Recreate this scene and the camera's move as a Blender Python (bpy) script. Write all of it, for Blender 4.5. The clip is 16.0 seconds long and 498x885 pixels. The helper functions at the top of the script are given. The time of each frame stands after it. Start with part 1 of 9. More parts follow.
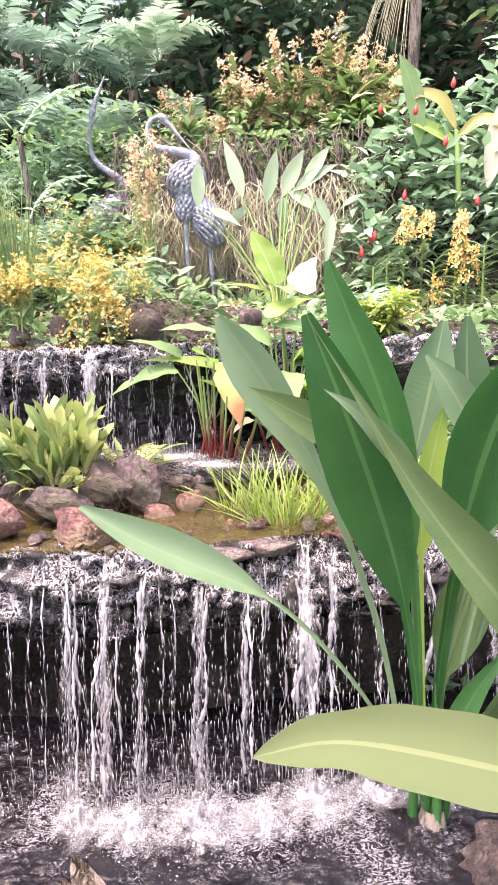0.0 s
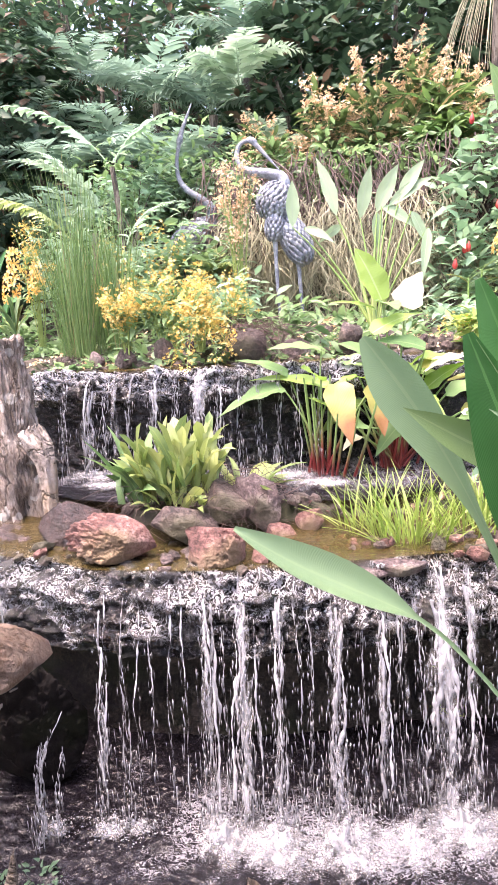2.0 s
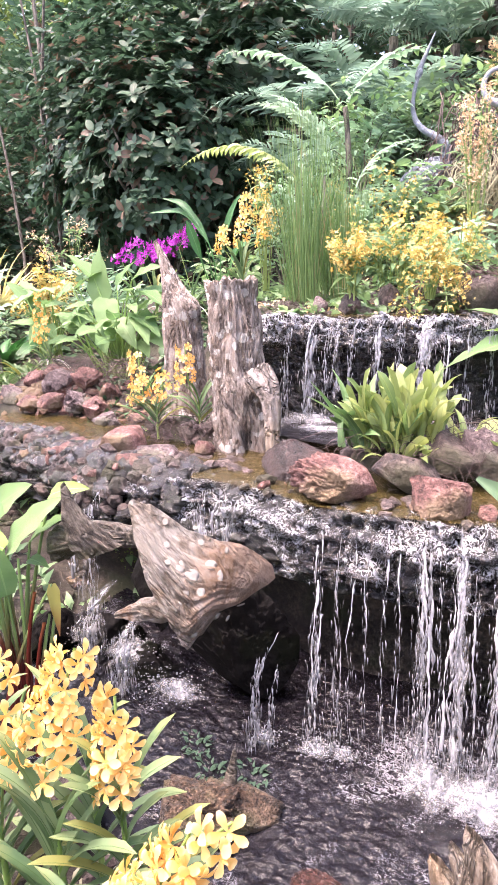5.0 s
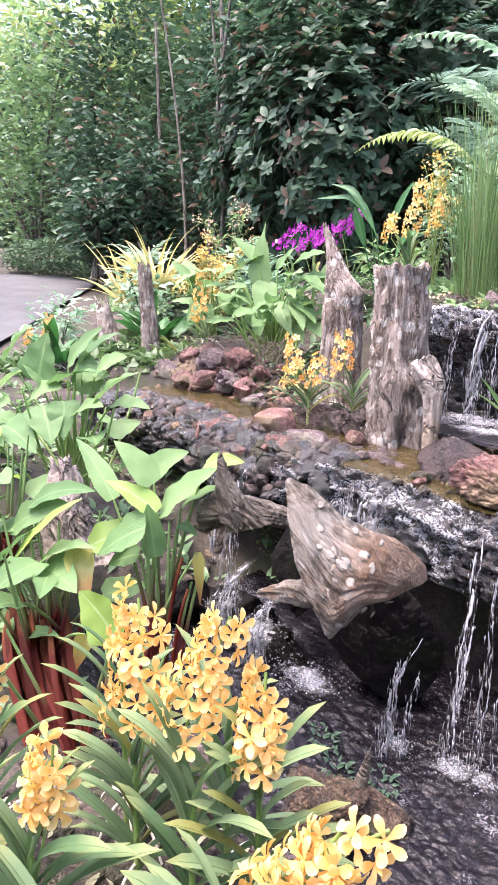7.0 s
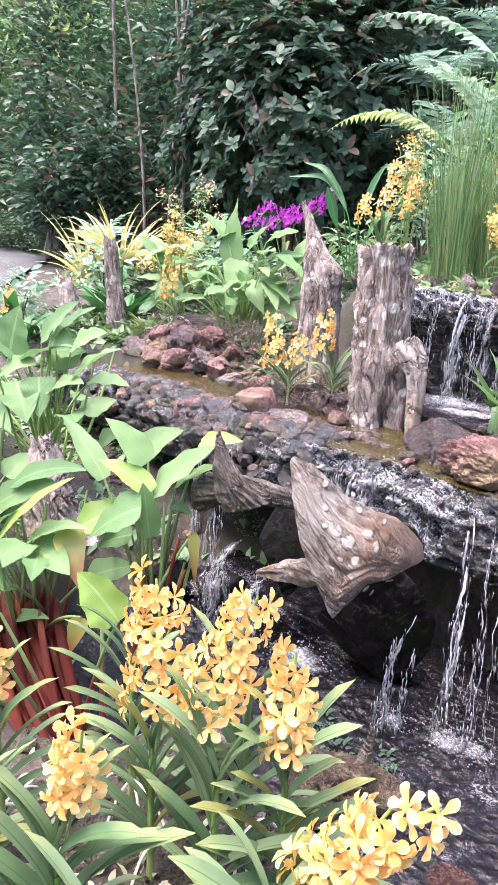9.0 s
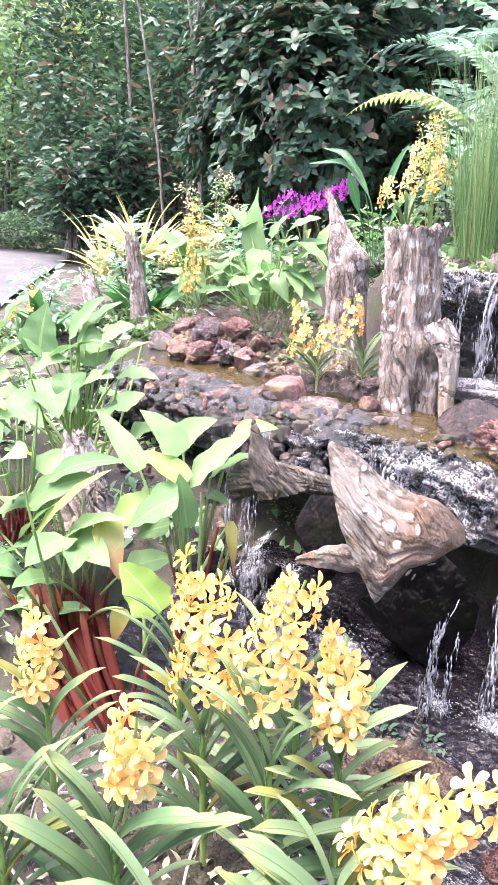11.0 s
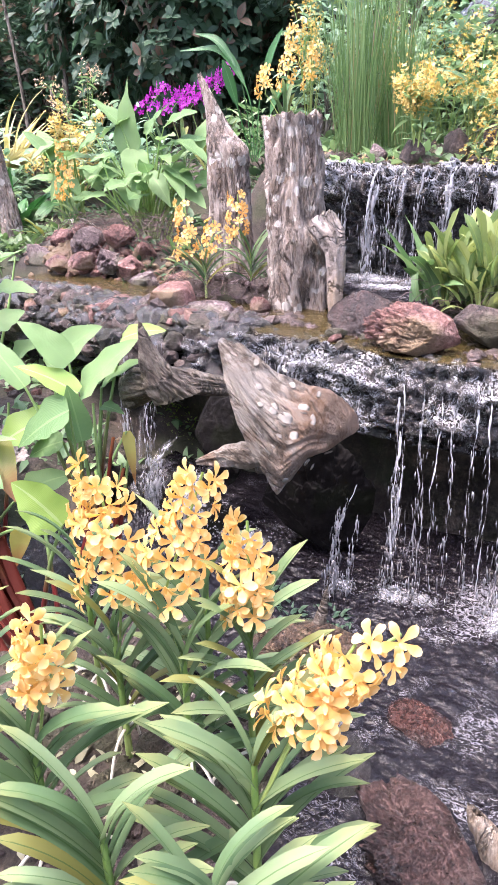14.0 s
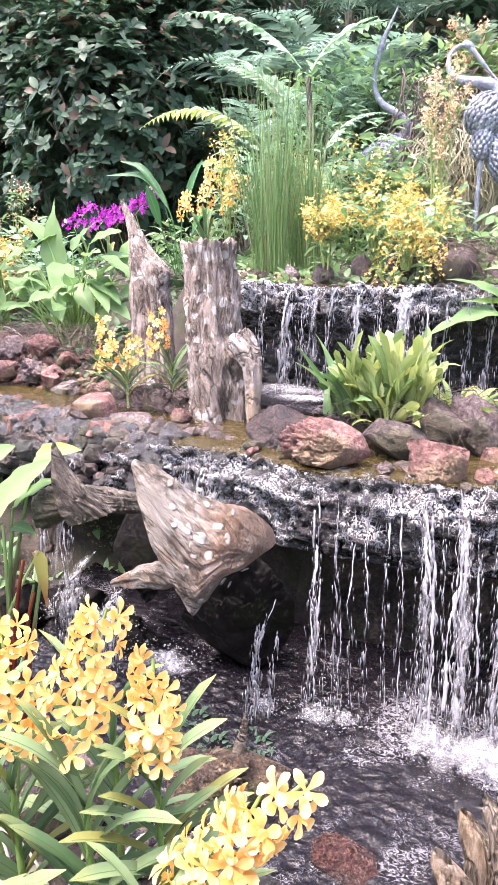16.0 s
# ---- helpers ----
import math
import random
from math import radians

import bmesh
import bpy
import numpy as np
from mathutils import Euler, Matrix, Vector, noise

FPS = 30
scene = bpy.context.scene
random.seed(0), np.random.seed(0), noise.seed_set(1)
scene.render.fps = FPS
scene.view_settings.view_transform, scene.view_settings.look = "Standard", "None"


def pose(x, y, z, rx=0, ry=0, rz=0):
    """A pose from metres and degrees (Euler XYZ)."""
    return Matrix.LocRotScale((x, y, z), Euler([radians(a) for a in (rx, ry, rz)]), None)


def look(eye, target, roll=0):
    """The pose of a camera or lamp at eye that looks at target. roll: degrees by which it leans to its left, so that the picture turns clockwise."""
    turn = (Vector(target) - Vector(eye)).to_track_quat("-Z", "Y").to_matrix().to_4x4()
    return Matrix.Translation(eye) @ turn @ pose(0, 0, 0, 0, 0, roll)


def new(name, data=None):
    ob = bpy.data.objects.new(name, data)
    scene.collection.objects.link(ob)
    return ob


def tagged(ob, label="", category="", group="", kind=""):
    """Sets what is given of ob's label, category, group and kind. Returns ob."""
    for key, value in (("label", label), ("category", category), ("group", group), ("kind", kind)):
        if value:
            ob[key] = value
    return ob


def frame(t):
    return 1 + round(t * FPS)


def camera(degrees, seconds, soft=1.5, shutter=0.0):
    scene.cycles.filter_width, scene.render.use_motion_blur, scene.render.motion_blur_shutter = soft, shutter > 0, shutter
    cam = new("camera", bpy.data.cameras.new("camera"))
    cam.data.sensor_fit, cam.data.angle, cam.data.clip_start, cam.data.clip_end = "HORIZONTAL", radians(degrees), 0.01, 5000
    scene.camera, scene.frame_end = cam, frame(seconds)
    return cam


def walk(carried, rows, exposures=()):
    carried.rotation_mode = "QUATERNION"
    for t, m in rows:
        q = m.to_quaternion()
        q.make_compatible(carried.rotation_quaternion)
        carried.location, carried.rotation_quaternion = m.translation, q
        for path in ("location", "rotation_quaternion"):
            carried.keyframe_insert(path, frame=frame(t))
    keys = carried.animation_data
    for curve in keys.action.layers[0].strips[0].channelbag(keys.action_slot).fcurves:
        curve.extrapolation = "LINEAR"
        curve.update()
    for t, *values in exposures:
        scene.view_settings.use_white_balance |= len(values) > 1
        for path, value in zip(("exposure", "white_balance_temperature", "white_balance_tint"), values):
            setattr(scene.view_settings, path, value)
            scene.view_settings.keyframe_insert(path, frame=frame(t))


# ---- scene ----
cam = camera(42.4, 16.0, 1.5)
PATH = [
    (0, (0.13, 0.327, 1.829), (-0.038, 2.277, 1.421), -1.5),
    (0.5, (0.102, 0.324, 1.838), (-0.117, 2.267, 1.416), -1.9),
    (1, (0.044, 0.319, 1.848), (-0.21, 2.257, 1.422), -1.5),
    (1.5, (-0.021, 0.305, 1.857), (-0.286, 2.248, 1.466), -1.5),
    (2, (-0.087, 0.293, 1.86), (-0.442, 2.229, 1.501), -3.4),
    (2.5, (-0.126, 0.294, 1.855), (-0.538, 2.21, 1.458), -2.1),
    (3, (-0.133, 0.286, 1.851), (-0.672, 2.164, 1.425), -2.2),
    (3.5, (-0.142, 0.269, 1.854), (-0.79, 2.116, 1.442), -2.8),
    (4, (-0.16, 0.258, 1.847), (-0.927, 2.057, 1.427), -2.7),
    (4.5, (-0.177, 0.248, 1.842), (-1.028, 2.006, 1.412), -2.6),
    (5, (-0.204, 0.244, 1.83), (-1.112, 1.963, 1.359), -2.1),
    (5.2, (-0.216, 0.239, 1.828), (-1.164, 1.933, 1.347), -1.9),
    (7.3, (-0.341, 0.238, 1.767), (-1.589, 1.723, 1.278), 1.4),
    (7.5, (-0.361, 0.23, 1.763), (-1.581, 1.73, 1.253), 1.8),
    (8, (-0.403, 0.204, 1.76), (-1.527, 1.767, 1.219), 2.6),
    (8.5, (-0.429, 0.177, 1.753), (-1.524, 1.764, 1.223), 1.3),
    (9, (-0.45, 0.166, 1.755), (-1.551, 1.749, 1.223), 3.0),
    (9.2, (-0.461, 0.161, 1.755), (-1.595, 1.72, 1.221), 3.8),
    (11.3, (-0.484, 0.144, 1.732), (-1.626, 1.692, 1.183), 0.0),
    (11.5, (-0.485, 0.141, 1.737), (-1.609, 1.715, 1.227), -0.3),
    (12, (-0.482, 0.148, 1.731), (-1.574, 1.735, 1.195), -2.6),
    (12.5, (-0.483, 0.158, 1.707), (-1.544, 1.723, 1.055), -3.5),
    (13, (-0.477, 0.159, 1.696), (-1.476, 1.745, 0.998), -2.3),
    (13.5, (-0.474, 0.165, 1.68), (-1.394, 1.762, 0.903), -1.5),
    (14, (-0.468, 0.173, 1.674), (-1.327, 1.797, 0.883), -1.3),
    (14.5, (-0.455, 0.191, 1.675), (-1.192, 1.874, 0.886), -0.8),
    (15, (-0.438, 0.206, 1.689), (-1.095, 1.944, 0.949), -0.4),
    (15.5, (-0.424, 0.209, 1.717), (-1.079, 1.988, 1.081), 0.2),
    (16, (-0.425, 0.204, 1.745), (-1.132, 2.001, 1.224), -0.2),
]
walk(cam, [(t, look(eye, target, roll)) for t, eye, target, roll in PATH], [(0, 2.86, 7300, 27), (2.0, 2.9, 7150, 27), (3.0, 2.96, 7050, 27), (5.0, 2.93, 7000, 27), (7.5, 2.66, 6500, 22), (8.5, 2.67, 6450, 22), (9.2, 2.8, 6400, 22), (11.3, 3.22, 6450, 22), (12.0, 3.17, 6450, 22), (12.6, 2.81, 6480, 23), (14.5, 2.72, 6480, 23), (15.0, 2.87, 6600, 23), (16, 2.98, 6650, 23)])

# ---- world and light ----
world = bpy.data.worlds.new("sky")
scene.world = world
world.use_nodes = True
wn = world.node_tree.nodes
sky = wn.new("ShaderNodeTexSky")
sky.sky_type, sky.sun_disc = "NISHITA", False
sky.sun_elevation, sky.sun_rotation = radians(73), radians(222)
sky.air_density, sky.dust_density, sky.ozone_density = 1.0, 4.0, 1.0
wn["Background"].inputs["Strength"].default_value = 0.15
world.node_tree.links.new(sky.outputs[0], wn["Background"].inputs["Color"])

sun_data = bpy.data.lights.new("sun", "SUN")
sun_data.energy, sun_data.angle, sun_data.color = 1.0, radians(40), (1.0, 0.97, 0.92)
sun = new("sun", sun_data)
sun.matrix_world = look((-2.0, -2.2, 10), (0, 0, 0))


# ---- mesh tools ----
RNG = np.random.default_rng(7)


class Build:
    """Collects points and faces; linked as one mesh."""

    def __init__(self):
        self.v, self.q, self.t, self.uv, self.n = [], [], [], [], 0

    def add(self, v, f, uv=None):
        v = np.asarray(v, float)
        f = np.asarray(f, int)
        (self.q if f.shape[1] == 4 else self.t).append(f + self.n)
        self.v.append(v)
        self.uv.append(np.zeros((len(v), 2)) if uv is None else np.asarray(uv, float))
        self.n += len(v)
        return self

    def mesh(self, name, mats, smooth=True):
        me = bpy.data.meshes.new(name)
        v, uv = np.concatenate(self.v), np.concatenate(self.uv)
        q = np.concatenate(self.q) if self.q else np.zeros((0, 4), int)
        t = np.concatenate(self.t) if self.t else np.zeros((0, 3), int)
        loops = np.concatenate([q.ravel(), t.ravel()])
        sizes = np.concatenate([np.full(len(q), 4), np.full(len(t), 3)])
        me.vertices.add(len(v))
        me.vertices.foreach_set("co", v.astype(np.float32).ravel())
        me.loops.add(len(loops))
        me.loops.foreach_set("vertex_index", loops.astype(np.int32))
        me.polygons.add(len(sizes))
        me.polygons.foreach_set("loop_start", np.concatenate([[0], np.cumsum(sizes)[:-1]]).astype(np.int32))
        me.polygons.foreach_set("use_smooth", np.full(len(sizes), smooth))
        layer = me.uv_layers.new(name="UVMap")
        layer.data.foreach_set("uv", uv[loops].astype(np.float32).ravel())
        me.materials.append(mats)
        me.update(calc_edges=True)
        me.validate()
        return me


def part(name, shape, material, parent=None, label="", m=None, smooth=True):
    """Links a Build, a bmesh or a finished mesh as one object."""
    if isinstance(shape, Build):
        me = shape.mesh(name, material, smooth)
    elif isinstance(shape, bpy.types.Mesh):
        me = shape
    else:
        me = bpy.data.meshes.new(name)
        shape.to_mesh(me)
        shape.free()
        me.polygons.foreach_set("use_smooth", [smooth] * len(me.polygons))
        me.materials.append(material)
    ob = new(name, me)
    if m is not None:
        ob.matrix_basis = m
    if parent is not None:
        ob.parent = parent
    if label:
        tagged(ob, label)
    return ob


def thing(name, at, label, category, group="", rz=0.0, kind=""):
    ob = new(name)
    ob.empty_display_size = 0.05
    at = (at[0], at[1], max(at[2], float(ground_z(at[0], at[1])) - 0.03)) if -12 < at[0] < 3 and name not in ("canna_plant",) else at
    ob.matrix_basis = pose(*at, 0, 0, rz)
    return tagged(ob, label, category, group, kind)


def xf(v, m):
    m = np.array(m)
    return v @ m[:3, :3].T + m[:3, 3]


def smooth(a, b, t):
    u = np.clip((np.asarray(t, float) - a) / (b - a), 0, 1)
    return u * u * (3 - 2 * u)


def fbm(x, y, z, octaves=4, seed=0.0):
    """Value noise for arrays, about -1 to 1."""
    out, amp, tot = 0.0, 1.0, 0.0
    x, y, z = np.broadcast_arrays(np.asarray(x, float), np.asarray(y, float), np.asarray(z, float))
    for o in range(octaves):
        out = out + amp * vnoise(x + seed + 17.3 * o, y - seed * 1.7 + 5.1 * o, z + 9.7 * o)
        tot += amp
        x, y, z, amp = x * 2.03, y * 2.03, z * 2.03, amp * 0.5
    return out / tot


def vnoise(x, y, z):
    xi, yi, zi = np.floor(x).astype(np.int64), np.floor(y).astype(np.int64), np.floor(z).astype(np.int64)
    fx, fy, fz = x - xi, y - yi, z - zi
    fx, fy, fz = fx * fx * (3 - 2 * fx), fy * fy * (3 - 2 * fy), fz * fz * (3 - 2 * fz)

    def h(i, j, k):
        n = (i * 374761393 + j * 668265263 + k * 2147483647) & 0x7FFFFFFF
        n = ((n ^ (n >> 13)) * 1274126177) & 0x7FFFFFFF
        return ((n ^ (n >> 16)) & 0xFFFF) / 32767.5 - 1.0

    def mix(a, b, f):
        return a + (b - a) * f

    c = [[mix(h(xi, yi + j, zi + k), h(xi + 1, yi + j, zi + k), fx) for j in (0, 1)] for k in (0, 1)]
    return mix(mix(c[0][0], c[0][1], fy), mix(c[1][0], c[1][1], fy), fz)


def grid_faces(nu, nv, closed=False):
    i, j = np.meshgrid(np.arange(nu if closed else nu - 1), np.arange(nv - 1), indexing="ij")
    k = (i + 1) % nu
    return np.stack([i * nv + j, k * nv + j, k * nv + j + 1, i * nv + j + 1], -1).reshape(-1, 4)


def tube(points, radii, sides=6):
    """A tube along points."""
    p = np.asarray(points, float)
    r = np.broadcast_to(np.asarray(radii, float), len(p))
    d = np.gradient(p, axis=0)
    d /= np.linalg.norm(d, axis=1)[:, None] + 1e-9
    ref = np.array([0.3, 1.0, 0.1]) if abs(d[:, 1]).mean() < 0.8 else np.array([1.0, 0.1, 0.3])
    a = np.cross(d, ref)
    a /= np.linalg.norm(a, axis=1)[:, None] + 1e-9
    b = np.cross(d, a)
    th = np.linspace(0, 2 * np.pi, sides, endpoint=False)
    v = p[None] + r[None, :, None] * (np.cos(th)[:, None, None] * a[None] + np.sin(th)[:, None, None] * b[None])
    uv = np.stack(np.broadcast_arrays(th[:, None] / 6.28, np.linspace(0, 1, len(p))[None]), -1)
    return v.reshape(-1, 3), grid_faces(sides, len(p), True), uv.reshape(-1, 2)


def curve(p0, p1, p2, n=8):
    """Points on a quadratic curve that starts at p0, bends at p1 and ends at p2."""
    t = np.linspace(0, 1, n)[:, None]
    p0, p1, p2 = (np.asarray(p, float) for p in (p0, p1, p2))
    return (1 - t) ** 2 * p0 + 2 * t * (1 - t) * p1 + t * t * p2


PROFILES = {
    "ovate": lambda t: np.sin(np.pi * np.clip(t, 0, 1) ** 0.55) ** 0.8 * (1 - 0.25 * t),
    "heart": lambda t: np.where(t < 0.12, 0.55 + 3.2 * t, 1.02 * np.cos((t - 0.12) / 0.88 * np.pi / 2) ** 0.85),
    "lance": lambda t: np.sin(np.pi * np.clip(t, 0, 1) ** 0.75),
    "strap": lambda t: np.minimum(1, np.minimum(0.6 + 2 * t, ((1 - t) * 7.0) ** 0.5)),
    "blade": lambda t: np.minimum(0.6 + 1.5 * t, 1.0) * (1 - t ** 2.2),
    "petal": lambda t: np.where(t < 0.66, 0.22 + 0.78 * (t / 0.66) ** 1.5, np.sqrt(np.clip(1 - ((t - 0.66) / 0.36) ** 2, 0, 1))),
    "ovate_tip": lambda t: np.sin(np.pi * np.clip(t, 0, 1) ** 0.85) ** 0.7 * (1 + 0.07 * np.sin(15 * t) + 0.04 * np.sin(31 * t + 1)),
    "canna_tip": lambda t: np.where(t < 0.5, 0.1 + 0.12 * t, 0.16 + 0.84 * np.sin(np.pi * np.clip((t - 0.5) / 0.5, 0, 1) ** 1.5)),
    "canna_low": lambda t: np.where(t < 0.2, 0.3 + 1.5 * t, np.cos(np.pi / 2 * np.clip((t - 0.35) / 0.65, 0, 1)) ** 2.0 * (1 - 0.35 * np.clip(0.35 - t, 0, 1))),
    "canna_mid": lambda t: np.where(t < 0.4, 0.12 + 0.05 * t, 0.14 + 0.86 * np.sin(np.pi * np.clip((t - 0.4) / 0.6, 0, 1) ** 0.85)),
    "canna_long": lambda t: np.where(t < 0.5, 0.1 + 0.06 * t, 0.13 + 0.87 * np.sin(np.pi * np.clip((t - 0.5) / 0.5, 0, 1) ** 0.8)),
    "canna": lambda t: np.where(t < 0.33, 0.08 + 0.1 * t / 0.33, 0) + np.where(t >= 0.33, 0.18 + 0.82 * np.sin(np.pi * np.clip((t - 0.33) / 0.67, 0, 1) ** 0.8), 0) * np.clip((1.01 - t) * 12, 0, 1),
}


def leaf(length, width, shape="ovate", bend=0.5, fold=0.15, wave=0.0, n=7, cols=3, curl0=0.0):
    """A leaf from the origin along +y, its face up. bend: radians by which it droops towards its tip."""
    t = np.linspace(0, 1, n)
    ang = curl0 - bend * t ** 1.3
    st = length / (n - 1)
    y = np.concatenate([[0], np.cumsum(np.cos((ang[1:] + ang[:-1]) / 2) * st)])
    z = np.concatenate([[0], np.cumsum(np.sin((ang[1:] + ang[:-1]) / 2) * st)])
    w = np.maximum(PROFILES[shape](t) * width / 2, 0.0008)
    s = np.linspace(-1, 1, cols)
    x = s[:, None] * w[None]
    zz = z[None] + fold * abs(s)[:, None] * w[None] + wave * w[None] * np.sin(t * 11 + 2 * s[:, None]) * abs(s)[:, None]
    yy = np.broadcast_to(y[None], x.shape) - 0.0 * x
    v = np.stack([x, yy, zz], -1).reshape(-1, 3)
    uv = np.stack(np.broadcast_arrays((s[:, None] + 1) / 2, t[None]), -1).reshape(-1, 2)
    return v, grid_faces(cols, n), uv


def ribbon(points, width, up, shape="canna", fold=0.15, n=14, cols=5, twist=0.0, wave=0.0):
    """A leaf along a curve of points, its face turned towards up."""
    p = np.asarray(points, float)
    k = np.linspace(0, 1, len(p))
    t = np.linspace(0, 1, n)
    p = np.stack([np.interp(t, k, p[:, i]) for i in range(3)], 1)
    d = np.gradient(p, axis=0)
    d /= np.linalg.norm(d, axis=1)[:, None]
    a = np.cross(d, np.asarray(up, float))
    a /= np.linalg.norm(a, axis=1)[:, None] + 1e-9
    b = np.cross(a, d)
    tw = twist * t
    a, b = a * np.cos(tw)[:, None] + b * np.sin(tw)[:, None], b * np.cos(tw)[:, None] - a * np.sin(tw)[:, None]
    w = np.maximum(PROFILES[shape](t) * width / 2, 0.001)
    s = np.linspace(-1, 1, cols)
    lift = fold * s[:, None] ** 2 * w[None] + wave * w[None] * np.sin(t * 17 + 2 * s[:, None]) * abs(s)[:, None]
    v = p[None] + (s[:, None] * w[None])[..., None] * a[None] + lift[..., None] * b[None]
    uv = np.stack(np.broadcast_arrays((s[:, None] + 1) / 2, t[None]), -1).reshape(-1, 2)
    return v.reshape(-1, 3), grid_faces(cols, n), uv


def turns(yaw, pitch, roll, size):
    """Arrays of 3 x 3 matrices: leaves along +y turned to yaw, raised by pitch, rolled, scaled."""
    cy, sy, cp, sp, cr, sr = np.cos(yaw), np.sin(yaw), np.cos(pitch), np.sin(pitch), np.cos(roll), np.sin(roll)
    o, i = np.zeros_like(yaw), np.ones_like(yaw)
    rz = np.array([[cy, -sy, o], [sy, cy, o], [o, o, i]])
    rx = np.array([[i, o, o], [o, cp, -sp], [o, sp, cp]])
    ry = np.array([[cr, o, sr], [o, i, o], [-sr, o, cr]])
    return np.einsum("ijn,jkn,kln->nil", rz, rx, ry) * np.asarray(size)[:, None, None]


def scatter(build, template, mats, at):
    """Many copies of a template leaf in one mesh."""
    v, f, uv = template
    n = len(at)
    vv = np.einsum("nij,vj->nvi", mats, v) + at[:, None]
    ff = f[None] + (np.arange(n) * len(v))[:, None, None]
    build.add(vv.reshape(-1, 3), ff.reshape(-1, f.shape[1]), np.tile(uv, (n, 1)))


ICO = {}


def ico(sub):
    if sub not in ICO:
        bm = bmesh.new()
        bmesh.ops.create_icosphere(bm, subdivisions=sub, radius=1)
        ICO[sub] = (np.array([v.co[:] for v in bm.verts]), np.array([[v.index for v in f.verts] for f in bm.faces]))
        bm.free()
    return ICO[sub]


# ---- materials ----
def material(name):
    m = bpy.data.materials.new(name)
    m.use_nodes = True
    nt = m.node_tree
    return m, nt, nt.nodes["Principled BSDF"]


def node(nt, kind, **values):
    nd = nt.nodes.new(kind)
    for key, value in values.items():
        nd.inputs[key].default_value = value
    return nd


def ramp(nt, source, stops):
    nd = nt.nodes.new("ShaderNodeValToRGB")
    e = nd.color_ramp.elements
    while len(e) < len(stops):
        e.new(0.5)
    for el, (pos, col) in zip(e, stops):
        el.position, el.color = pos, (*col, 1)
    nt.links.new(source, nd.inputs["Fac"])
    return nd.outputs["Color"]


def mixed(nt, fac, a, b, blend="MIX"):
    nd = nt.nodes.new("ShaderNodeMix")
    nd.data_type, nd.blend_type = "RGBA", blend
    for sock, val in ((nd.inputs[0], fac), (nd.inputs[6], a), (nd.inputs[7], b)):
        if isinstance(val, bpy.types.NodeSocket):
            nt.links.new(val, sock)
        elif isinstance(val, (int, float)):
            sock.default_value = val
        else:
            sock.default_value = (*val, 1)
    return nd.outputs[2]


def math_node(nt, op, a, b=0.0):
    nd = nt.nodes.new("ShaderNodeMath")
    nd.operation = op
    for sock, val in zip(nd.inputs, (a, b)):
        if isinstance(val, bpy.types.NodeSocket):
            nt.links.new(val, sock)
        else:
            sock.default_value = val
    return nd.outputs[0]


